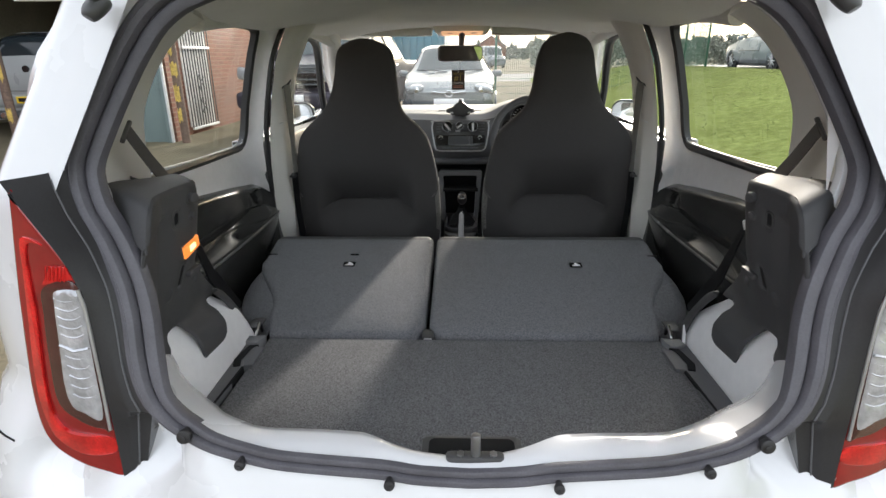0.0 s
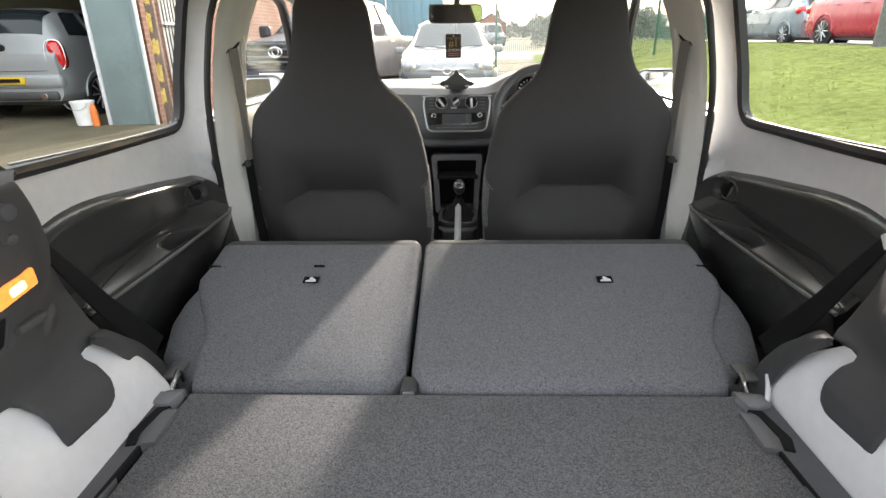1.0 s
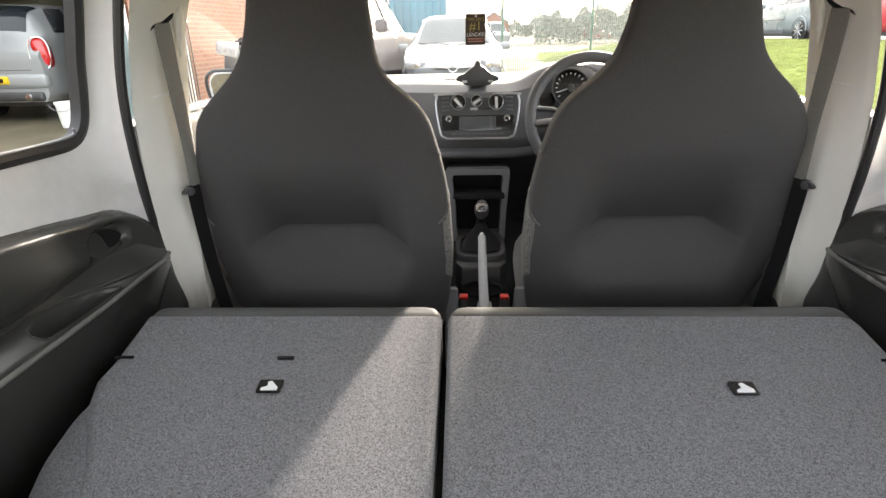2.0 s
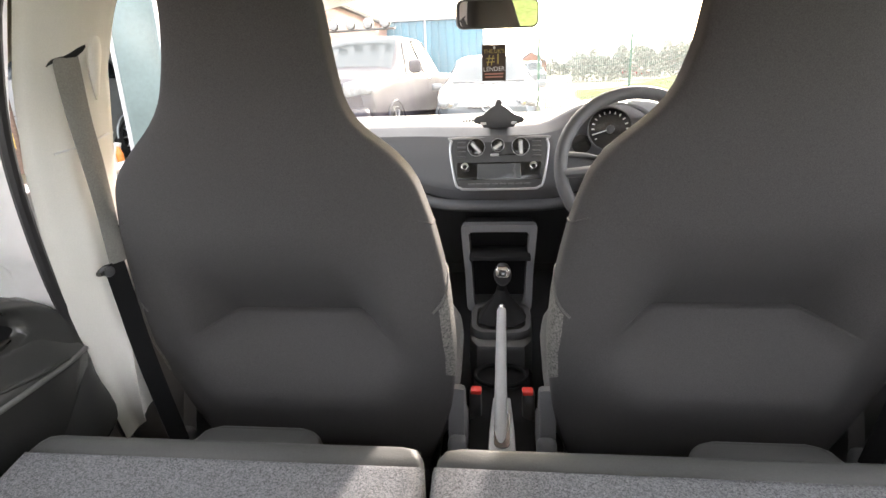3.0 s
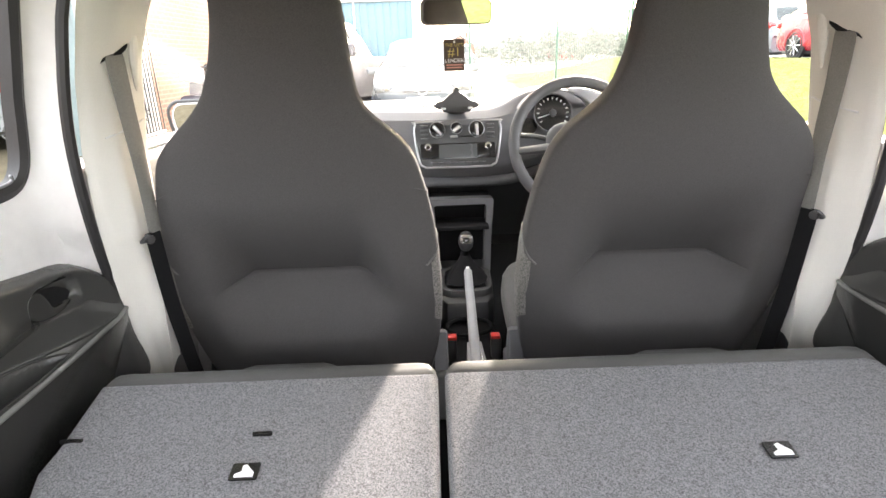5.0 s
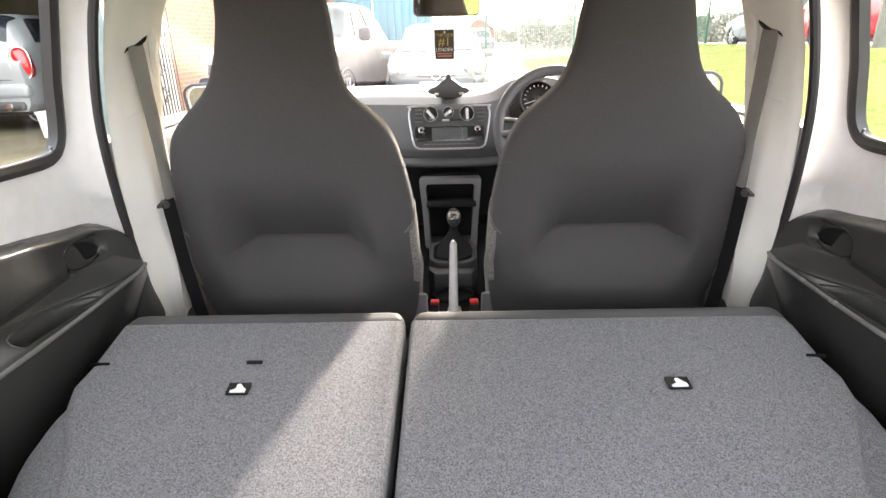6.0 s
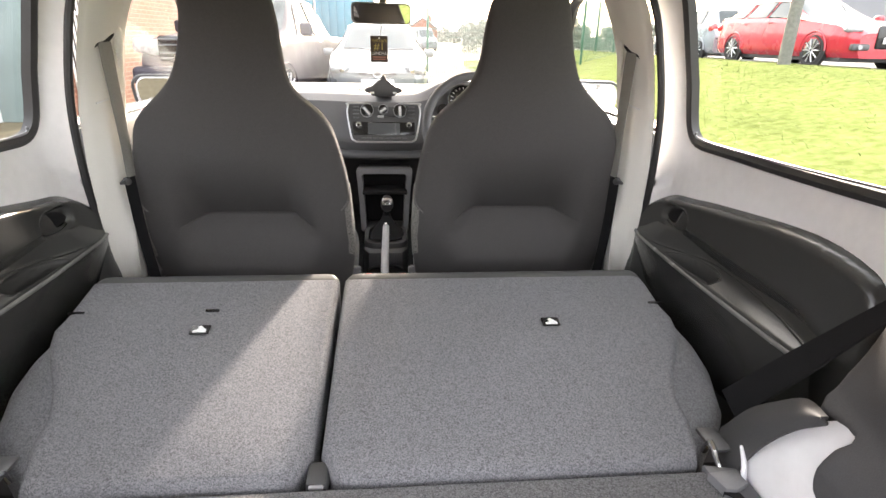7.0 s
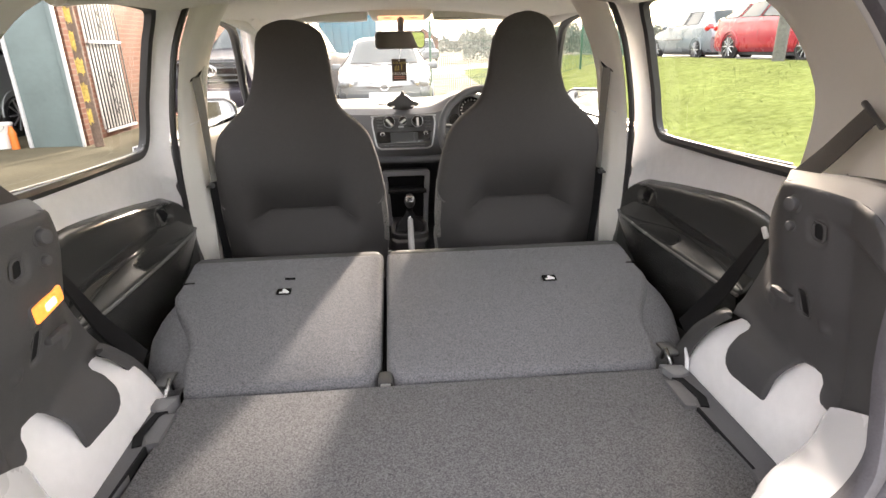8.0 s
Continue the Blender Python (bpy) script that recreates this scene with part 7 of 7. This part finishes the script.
def bushes(name, x0, x1, y, h, n, seed, label):
    """A far hedge of many small leaf clumps with an uneven top."""
    r = random.Random(seed)
    vv, ff = [], []
    for i in range(n):
        x = r.uniform(x0, x1)
        top = h * (0.55 + 0.45 * noise.noise(Vector((x * 0.25, seed, 0))) + 0.25 * noise.noise(Vector((x * 1.1, seed, 5))))
        z = top * r.random() ** 0.6
        yy = y + r.uniform(-1.2, 1.2)
        s = 0.06 + 0.0018 * y * r.random()
        c = Vector((x, yy, z))
        k = len(vv)
        d1 = Vector((r.uniform(-1, 1), r.uniform(-1, 1), r.uniform(-1, 1))).normalized() * s
        d2 = Vector((r.uniform(-1, 1), r.uniform(-1, 1), r.uniform(-1, 1))).normalized() * s
        vv += [c - d1, c + d2, c + d1, c - d2]
        ff.append((k, k + 1, k + 2, k + 3))
    m2 = bpy.data.meshes.new(name)
    m2.from_pydata(vv, [], ff)
    m2.materials.append(M["leaf"])
    return tagged(new(name, m2), label, "hedge", kind="stuff")


bushes("hedge", 7.5, 40, 62, 5.0, 30000, 3, "far leafy hedge and trees beyond the road")
bushes("hedge", -6, 60, 175, 8.0, 24000, 9, "distant dark tree line on the horizon")
shed = thing("grey_shed", (30, 24, 0.8), "large grey clad shed behind the car park", "building")
part("wall", box((32, 26, 3.4), (18, 16, 5.2)), "grey_clad", shed)
for i in range(12):
    part("panel", box((24 + 1.45 * i, 17.97, 3.4), (1.38, 0.06, 5.1), 0.01), "grey_clad", shed)
part("roof", prism([(22.6, 6.0), (41.4, 6.0), (32, 7.6)], lambda a, b, d: (a, d, b), 17.6, 34.4), "slate", shed)

# ---- parked vehicles ----
def parked(name, at, turn_deg, L, W, low, mid, table, paint, label, category, side_win, wheel_y, wheel_r, front_glass, rear_glass, glass="car_glass", details=None, group="parked cars"):
    """A vehicle whose front is at local y = 0 and whose tail is at y = L. table: (y, belt height, top height, belt half width, top half width)."""
    car = thing(name, (0, 0, 0), label, category, group)

    def tab(y, k):
        rows = [(r[0], r[k]) for r in table]
        e = 0.05
        return (interp(y - e, rows) + 2 * interp(y, rows) + interp(y + e, rows)) / 4

    def P(y, v, off=0.0):
        zb, zt, wb, wt = tab(y, 1), tab(y, 2), tab(y, 3), tab(y, 4)
        pts = [(0.0, 0.90 * wb, low), (0.13, 0.985 * wb, low + 0.10), (0.32, wb, mid), (0.50, 0.965 * wb, zb), (0.80, wt, zt - 0.07 * min(1, (zt - zb) / 0.2)), (0.90, 0.78 * wt, zt - 0.015), (1.0, 0.0, zt)]
        x = interp(v, [(p[0], p[1]) for p in pts])
        z = interp(v, [(p[0], p[2]) for p in pts])
        n = Vector((0.85, 0, 0.5)) if v < 0.82 else Vector((0, 0, 1))
        return Vector((x, y, z)) + n * off

    ny, nv = 56, 22
    V = [i / nv for i in range(nv + 1)]
    ys = [L * (0.5 - 0.5 * math.cos(math.pi * i / ny)) for i in range(ny + 1)]
    rows = []
    for y in ys:
        right = [P(y, v) for v in V]
        rows.append(right + [Vector((-p.x, p.y, p.z)) for p in right[-2::-1]])
    part("body", rows_mesh(rows, caps=True), paint, car, local=True, sharp=50)
    for s in (-1, 1):
        for k, (ya, yb, yc, yd) in enumerate(side_win):
            # pane between lower front ya, lower rear yb, upper front yc, upper rear yd
            g = grid(lambda u, v: P(lerp(lerp(ya, yc, v), lerp(yb, yd, v), u), lerp(0.525, 0.785, v), 0.006), 10, 6)
            pane = part("side_window", mirrored(g, s), glass, car, local=True)
            edge = [P(lerp(lerp(ya, yc, v), lerp(yb, yd, v), u), lerp(0.525, 0.785, v), 0.008) for u, v in [(i / 6, 0) for i in range(6)] + [(1, i / 4) for i in range(4)] + [(1 - i / 6, 1) for i in range(6)] + [(0, 1 - i / 4) for i in range(4)]]
            part("window_seal", mirrored(tube(edge, 0.011, 5, True), s), "gloss_black", pane, local=True)
    for nm, (ya, yb), in (("windscreen", front_glass), ("rear_window", rear_glass)):
        g = rows_mesh([[P(lerp(ya, yb, i / 8), v, 0.008) for v in (0.83, 0.87, 0.91, 0.95, 1.0)] + [Vector((-p.x, p.y, p.z)) for p in [P(lerp(ya, yb, i / 8), v, 0.008) for v in (0.95, 0.91, 0.87, 0.83)]] for i in range(9)])
        part(nm, g, glass, car, local=True)
    for y in wheel_y:
        for s in (-1, 1):
            x = s * (tab(y, 3) - 0.055)
            wh = part("wheel", tube([(x, y + (wheel_r - 0.055) * math.cos(a), wheel_r + (wheel_r - 0.055) * math.sin(a)) for a in (2 * math.pi * i / 26 for i in range(26))], 0.06, 8, True, 1.0), "tyre", car, "black tyre", local=True)
            part("rim", disc((x + s * 0.03, y, wheel_r), wheel_r - 0.10, 0.05, (1, 0, 0), 22, 0.008), "gloss_black", wh, local=True)
            for i in range(10):
                a = 2 * math.pi * i / 10
                part("spoke", tube([(x + s * 0.065, y + r * math.cos(a), wheel_r + r * math.sin(a)) for r in (0.03, wheel_r * 0.4, wheel_r - 0.09)], 0.012, 5), "silver", wh, local=True)
            part("wheel_arch", tube([(s * (tab(y, 3) - 0.0), y + (wheel_r + 0.035) * math.cos(a), wheel_r + (wheel_r + 0.035) * math.sin(a)) for a in [lerp(0, math.pi, i / 16) for i in range(17)]], 0.018, 6), paint, car, local=True)
            # black disc paints the shade inside the wheel arch
            part("wheel_well", disc((s * (tab(y, 3) - 0.055), y, wheel_r), wheel_r + 0.03, 0.075, (1, 0, 0), 26), "tyre", car, local=True)
    if details:
        details(car, P, tab)
    # roof, underside
    part("underside", box((0, L / 2, low - 0.03), (W * 0.84, L * 0.88, 0.10), 0.02), "plastic", car, local=True)
    car.matrix_basis = pose(*at, 0, 0, turn_deg)
    return car


def patch(P, y0, y1, v0, v1, off, n=8):
    return grid(lambda u, v: P(lerp(y0, y1, u), lerp(v0, v1, v), off), n, n)


def hatch_front(car, P, tab):
    for s in (-1, 1):
        lamp = bmesh.new()
        bmesh.ops.create_uvsphere(lamp, u_segments=18, v_segments=12, radius=1.0)
        lamp.transform(pose(0.60, 0.14, 0.70, 0, 14, 24) @ Matrix.Diagonal((0.17, 0.16, 0.085, 1)))
        hl = part("headlamp", mirrored(lamp, s), "headlamp", car, "clear swept headlamp", local=True)
        part("projector", mirrored(disc((0.56, 0.0, 0.695), 0.05, 0.03, (0.2, -1, 0), 16, 0.01), s), "chrome", hl, local=True)
        part("mirror_housing", mirrored(box((0.90, 1.30, 0.93), (0.18, 0.12, 0.12), 0.04, 3), s), "pale_silver_paint", car, local=True)
        part("fog_lamp", mirrored(disc((0.60, 0.03, 0.36), 0.06, 0.05, (0.3, -1, 0), 16), s), "headlamp", car, local=True)
        part("badge_wing", mirrored(tube([(0.06, -0.035, 0.645), (0.16, -0.03, 0.655), (0.30, -0.01, 0.675)], 0.011, 6), s), "chrome", car, local=True)
        part("wiper", mirrored(tube([(0.05, 0.97, 0.965), (0.35, 1.02, 1.0), (0.6, 1.10, 1.0)], 0.01, 5), s), "plastic", car, local=True)
    part("badge", tube([(0.065 * math.cos(a), -0.04, 0.635 + 0.05 * math.sin(a)) for a in (2 * math.pi * i / 24 for i in range(24))], 0.010, 6, True), "chrome", car, "plain chrome oval badge", local=True)
    part("upper_grille", box((0, -0.012, 0.640), (0.60, 0.05, 0.035), 0.015), "plastic", car, local=True)
    part("lower_grille", box((0, -0.02, 0.36), (1.0, 0.05, 0.16), 0.04), "plastic", car, local=True)
    part("number_plate", box((0, -0.05, 0.50), (0.52, 0.02, 0.11), 0.004), "print_white", car, "white plate with blank bars", local=True)


HATCH = [(0.0, 0.62, 0.66, 0.60, 0.50), (0.12, 0.68, 0.74, 0.76, 0.62), (0.35, 0.78, 0.84, 0.82, 0.66), (0.95, 0.90, 0.955, 0.845, 0.70), (1.05, 0.92, 0.985, 0.845, 0.68), (1.75, 0.94, 1.40, 0.845, 0.56), (2.2, 0.95, 1.47, 0.845, 0.57), (3.0, 0.97, 1.465, 0.84, 0.55), (3.5, 1.0, 1.38, 0.82, 0.53), (3.75, 1.0, 1.15, 0.78, 0.60), (3.88, 0.75, 0.80, 0.70, 0.55)]
parked("parked_hatchback", (-0.22, 8.98, 0), 0, 3.88, 1.69, 0.22, 0.55, HATCH, "pale_silver_paint", "pale silver hatchback parked facing the white car", "car", [(1.25, 2.3, 1.85, 2.3), (2.38, 3.2, 2.38, 3.1)], (0.72, 3.2), 0.29, (1.08, 1.78), (3.45, 3.75), "pale_glass", hatch_front)


def pickup_front(car, P, tab):
    part("grille", box((0, -0.03, 0.98), (1.0, 0.10, 0.34), 0.05, 3), "gloss_black", car, "black slatted grille", local=True)
    for z in (0.86, 0.93, 1.03, 1.10):
        part("slat", box((0, -0.085, z), (0.92, 0.03, 0.022), 0.006), "grey_plastic", car, local=True)
    part("badge", tube([(0.10 * math.cos(a), -0.115, 0.99 + 0.068 * math.sin(a)) for a in (2 * math.pi * i / 24 for i in range(24))], 0.014, 6, True), "chrome", car, "plain chrome oval badge", local=True)
    part("badge_bar", tube([(0.05 * math.cos(a), -0.115, 0.995 + 0.055 * math.sin(a)) for a in (2 * math.pi * i / 18 for i in range(18))], 0.010, 6, True), "chrome", car, local=True)
    part("bumper", box((0, -0.05, 0.62), (1.75, 0.22, 0.26), 0.07, 3), "dark_paint", car, local=True)
    part("number_plate", box((0, -0.17, 0.66), (0.52, 0.02, 0.11), 0.004), "print_white", car, "white plate with blank bars", local=True)
    for s in (-1, 1):
        lamp = box((0.70, 0.08, 1.00), (0.40, 0.22, 0.20), 0.06, 3, Matrix.Rotation(radians(12), 4, 'Z') @ Matrix.Rotation(radians(-8), 4, 'Y'))
        part("headlamp", mirrored(lamp, s), "headlamp", car, "clear headlamp", local=True)
        part("fog_lamp", mirrored(disc((0.72, -0.10, 0.60), 0.055, 0.12, (0.2, -1, 0), 16, 0.01), s), "chrome", car, local=True)
        part("mirror_housing", mirrored(box((1.02, 1.62, 1.28), (0.20, 0.13, 0.20), 0.05, 3), s), "dark_paint", car, local=True)
        part("door_handle", mirrored(tube([(0.945, 2.55, 1.10), (0.955, 2.7, 1.10)], 0.014, 6), s), "chrome", car, local=True)
        part("side_step", mirrored(tube([(0.93, 1.5, 0.42), (0.93, 3.3, 0.42)], 0.04, 8), s), "chrome", car, local=True)
    for i in range(4):
        x = -0.45 + 0.30 * i
        pod = part("spot_lamp", disc((x, 1.95, 1.97), 0.085, 0.08, (0, -1, 0), 20, 0.015), "gloss_black", car, "round roof spot lamp", local=True)
        part("lens", disc((x, 1.905, 1.97), 0.072, 0.02, (0, -1, 0), 20, 0.006), "headlamp", pod, local=True)
    part("lamp_bar", tube([(-0.6, 1.99, 1.88), (0.6, 1.99, 1.88)], 0.02, 8), "plastic", car, local=True)


PICKUP = [(0.0, 0.90, 1.08, 0.78, 0.62), (0.15, 0.98, 1.16, 0.88, 0.72), (1.15, 1.10, 1.24, 0.92, 0.78), (1.35, 1.12, 1.27, 0.92, 0.76), (2.05, 1.14, 1.76, 0.92, 0.62), (2.5, 1.14, 1.81, 0.92, 0.64), (3.3, 1.15, 1.80, 0.92, 0.62), (3.55, 1.15, 1.55, 0.92, 0.70), (3.65, 1.12, 1.20, 0.92, 0.84), (5.2, 1.12, 1.18, 0.92, 0.84), (5.28, 0.9, 0.95, 0.90, 0.80)]
parked("pickup_truck", (-2.60, 7.82, 0), -9, 5.28, 1.85, 0.42, 0.80, PICKUP, "dark_paint", "dark pickup truck with four roof lamps, facing the yard", "pickup truck", [(1.6, 2.5, 2.15, 2.5), (2.58, 3.35, 2.58, 3.25)], (0.95, 4.05), 0.38, (1.38, 2.08), (3.35, 3.6), "pale_glass", pickup_front)


def small_suv_rear(car, P, tab):
    L = 4.1
    for s in (-1, 1):
        lamp = bmesh.new()
        bmesh.ops.create_uvsphere(lamp, u_segments=18, v_segments=14, radius=1.0)
        for v in lamp.verts:
            v.co = Vector((math.copysign(abs(v.co.x) ** 0.7, v.co.x) * 0.125, v.co.y * 0.10, math.copysign(abs(v.co.z) ** 0.75, v.co.z) * 0.22))
        lamp.transform(Matrix.Translation((0.76, L - 0.13, 0.99)) @ Matrix.Rotation(radians(-24), 4, 'Z') @ Matrix.Rotation(radians(-8), 4, 'Y'))
        tl = part("tail_lamp", mirrored(lamp, s), "red_bright", car, "tall red tail lamp with chrome rim", local=True)
        part("lamp_rim", mirrored(tube([Vector((0.76, L - 0.06, 0.99)) + Matrix.Rotation(radians(-24), 3, 'Z') @ Vector((0.13 * math.copysign(abs(math.cos(a)) ** 0.7, math.cos(a)), 0, 0.225 * math.copysign(abs(math.sin(a)) ** 0.75, math.sin(a)))) for a in (2 * math.pi * i / 30 for i in range(30))], 0.010, 6, True), s), "chrome", tl, local=True)
        part("exhaust", mirrored(disc((0.52, L + 0.02, 0.37), 0.055, 0.14, (0, 1, 0), 18, 0.008), s), "chrome", car, "round chrome exhaust tip", local=True)
        part("bumper_vent", mirrored(box((0.70, L - 0.03, 0.60), (0.20, 0.06, 0.07), 0.02), s), "plastic", car, local=True)
    part("valance", box((0, L - 0.02, 0.38), (1.45, 0.14, 0.14), 0.05, 3), "plastic", car, local=True)
    part("bumper", box((0, L - 0.06, 0.60), (1.66, 0.20, 0.22), 0.07, 3), "bright_silver_paint", car, local=True)
    part("number_plate", box((0, L + 0.05, 0.62), (0.52, 0.02, 0.11), 0.004), "plate_yellow", car, "yellow rear plate with blank bars", local=True)
    part("plate_bars", box((0.02, L + 0.062, 0.62), (0.40, 0.004, 0.06)), "gloss_black", car, local=True)
    part("tailgate_line", tube([(-0.62, L + 0.0, 0.76), (0.62, L + 0.0, 0.76)], 0.006, 6), "plastic", car, local=True)
    part("badge_bar", box((0.45, L - 0.02, 0.86), (0.16, 0.02, 0.02), 0.004), "silver", car, local=True)
    part("badge", disc((0.04, L - 0.03, 1.10), 0.06, 0.03, (0, 1, 0), 20, 0.008), "gloss_black", car, "plain dark round badge", local=True)


SUV = [(0.0, 0.70, 0.78, 0.70, 0.55), (0.2, 0.85, 0.95, 0.82, 0.64), (1.0, 0.98, 1.08, 0.88, 0.70), (1.15, 1.02, 1.14, 0.88, 0.68), (1.75, 1.12, 1.60, 0.88, 0.62), (2.4, 1.18, 1.70, 0.89, 0.63), (3.5, 1.25, 1.70, 0.89, 0.62), (3.85, 1.25, 1.60, 0.87, 0.62), (4.0, 1.22, 1.30, 0.84, 0.66), (4.1, 0.92, 0.98, 0.80, 0.66)]
parked("compact_suv", (-7.08, 8.35 + 4.1, 0), 180, 4.1, 1.78, 0.30, 0.65, SUV, "bright_silver_paint", "pale silver compact SUV inside the workshop", "car", [(1.35, 2.3, 1.85, 2.3), (2.38, 3.1, 2.38, 3.05), (3.2, 3.7, 3.2, 3.55)], (0.8, 3.3), 0.34, (1.18, 1.78), (3.62, 3.99), "car_glass", small_suv_rear)


def estate_front(car, P, tab):
    for s in (-1, 1):
        lamp = box((0.70, 0.22, 0.72), (0.30, 0.26, 0.11), 0.04, 3, Matrix.Rotation(radians(22), 4, 'Z'))
        part("headlamp", mirrored(lamp, s), "headlamp", car, "clear wedge headlamp", local=True)
        part("air_intake", mirrored(box((0.64, 0.02, 0.40), (0.36, 0.10, 0.12), 0.03), s), "plastic", car, local=True)
        part("fog_lamp", mirrored(disc((0.68, -0.04, 0.40), 0.04, 0.04, (0.2, -1, 0), 14), s), "headlamp", car, local=True)
        part("mirror_housing", mirrored(box((0.97, 1.58, 0.98), (0.18, 0.13, 0.13), 0.045, 3), s), "red_paint", car, local=True)
        for y in (2.35, 3.3):
            part("door_handle", mirrored(tube([(0.905, y, 0.88), (0.915, y + 0.09, 0.885), (0.905, y + 0.18, 0.88)], 0.013, 6), s), "red_paint", car, local=True)
        for y in (1.55, 2.62, 3.5):
            part("door_gap", mirrored(tube([(P(y, 0.5).x - 0.002, y, 0.90), (P(y, 0.3).x + 0.001, y, 0.6), (P(y, 0.12).x, y, 0.33)], 0.005, 5), s), "plastic", car, local=True)
        part("roof_rail", mirrored(tube([(0.60, 2.0, 1.40), (0.60, 2.6, 1.46), (0.58, 3.4, 1.45), (0.56, 4.0, 1.39)], 0.014, 6), s), "silver", car, local=True)
        part("tail_lamp", mirrored(box((0.76, 4.58, 0.80), (0.20, 0.16, 0.15), 0.04, 3), s), "red_bright", car, local=True)
    part("grille", box((0, 0.0, 0.58), (0.72, 0.08, 0.42), 0.05, 3), "gloss_black", car, "black upright grille", local=True)
    part("number_plate", box((0, -0.06, 0.52), (0.52, 0.02, 0.11), 0.004), "print_white", car, "white plate with blank bars", local=True)


ESTATE = [(0.0, 0.60, 0.66, 0.66, 0.52), (0.18, 0.70, 0.77, 0.82, 0.64), (0.5, 0.80, 0.86, 0.88, 0.70), (1.35, 0.91, 0.97, 0.905, 0.74), (1.5, 0.93, 1.0, 0.905, 0.72), (2.25, 0.95, 1.38, 0.91, 0.60), (2.8, 0.96, 1.43, 0.91, 0.60), (3.7, 0.98, 1.41, 0.90, 0.58), (4.2, 1.0, 1.32, 0.88, 0.56), (4.55, 1.0, 1.06, 0.84, 0.62), (4.70, 0.75, 0.80, 0.76, 0.62)]
red_z = 0.80
parked("estate_car", (9.46, 10.06, red_z), 0, 4.70, 1.82, 0.20, 0.58, ESTATE, "red_paint", "bright red estate car parked above the bank", "car", [(1.8, 2.6, 2.3, 2.6), (2.68, 3.45, 2.68, 3.4), (3.55, 4.25, 3.5, 4.0)], (0.94, 3.75), 0.325, (1.55, 2.25), (4.2, 4.52), "pale_glass", estate_front)


def hatch_rear(car, P, tab):
    L = 3.95
    for s in (-1, 1):
        lamp = bmesh.new()
        bmesh.ops.create_uvsphere(lamp, u_segments=16, v_segments=12, radius=1.0)
        lamp.transform(Matrix.Translation((0.70, L - 0.20, 0.90)) @ Matrix.Rotation(radians(-30), 4, 'Z') @ Matrix.Diagonal((0.15, 0.13, 0.12, 1)))
        part("tail_lamp", mirrored(lamp, s), "red_bright", car, "red tail lamp", local=True)
        part("mirror_housing", mirrored(box((0.93, 1.35, 0.98), (0.17, 0.12, 0.12), 0.04, 3), s), "silver_paint", car, local=True)
        part("side_strip", mirrored(tube([(P(y, 0.3).x + 0.005, y, 0.60) for y in (1.2, 1.8, 2.5)], 0.018, 6), s), "plastic", car, local=True)
        part("door_gap", mirrored(tube([(P(2.55, 0.5).x, 2.55, 0.93), (P(2.5, 0.3).x + 0.002, 2.5, 0.6), (P(2.45, 0.12).x, 2.45, 0.33)], 0.005, 5), s), "plastic", car, local=True)
    part("bumper_strip", box((0, L - 0.01, 0.62), (1.40, 0.06, 0.05), 0.015), "plastic", car, local=True)
    part("number_plate", box((0, L + 0.02, 0.52), (0.52, 0.02, 0.11), 0.004), "plate_yellow", car, "yellow rear plate with blank bars", local=True)


HATCH_B = [(0.0, 0.62, 0.68, 0.66, 0.52), (0.2, 0.72, 0.80, 0.80, 0.62), (1.0, 0.90, 0.97, 0.855, 0.70), (1.12, 0.93, 1.0, 0.855, 0.68), (1.8, 0.95, 1.42, 0.86, 0.56), (2.3, 0.96, 1.49, 0.86, 0.57), (3.1, 0.98, 1.47, 0.86, 0.56), (3.55, 1.0, 1.38, 0.84, 0.55), (3.82, 0.98, 1.02, 0.80, 0.62), (3.95, 0.72, 0.76, 0.74, 0.60)]
parked("silver_hatchback", (9.9, 15.75 + 3.95, 0.74), 180, 3.95, 1.72, 0.22, 0.56, HATCH_B, "silver_paint", "silver hatchback parked above the grass bank", "car", [(1.35, 2.4, 1.95, 2.4), (2.5, 3.25, 2.5, 3.1)], (0.75, 3.3), 0.30, (1.15, 1.83), (3.5, 3.8), "pale_glass", hatch_rear)
far = parked("red_hatchback", (20.0, 80, 0.0), 60, 3.95, 1.72, 0.22, 0.56, HATCH_B, "red_paint", "far red hatchback parked beyond the fence", "car", [(1.35, 2.4, 1.95, 2.4), (2.5, 3.25, 2.5, 3.1)], (0.75, 3.3), 0.30, (1.15, 1.83), (3.5, 3.8), "pale_glass")
VAN = [(0.0, 0.80, 0.90, 0.80, 0.66), (0.3, 1.05, 1.15, 0.92, 0.76), (0.8, 1.15, 1.28, 0.95, 0.80), (1.4, 1.20, 2.05, 0.95, 0.80), (1.8, 1.20, 2.25, 0.96, 0.84), (4.9, 1.20, 2.25, 0.96, 0.84), (5.0, 1.1, 2.1, 0.94, 0.82)]
parked("white_van", (3.9, 60, 0.0), 20, 5.0, 1.95, 0.30, 0.70, VAN, "pale_silver_paint", "pale van parked far beyond the fence", "van", [(1.0, 1.7, 1.45, 1.7)], (0.9, 4.1), 0.33, (0.85, 1.4), (4.93, 4.97), "pale_glass")
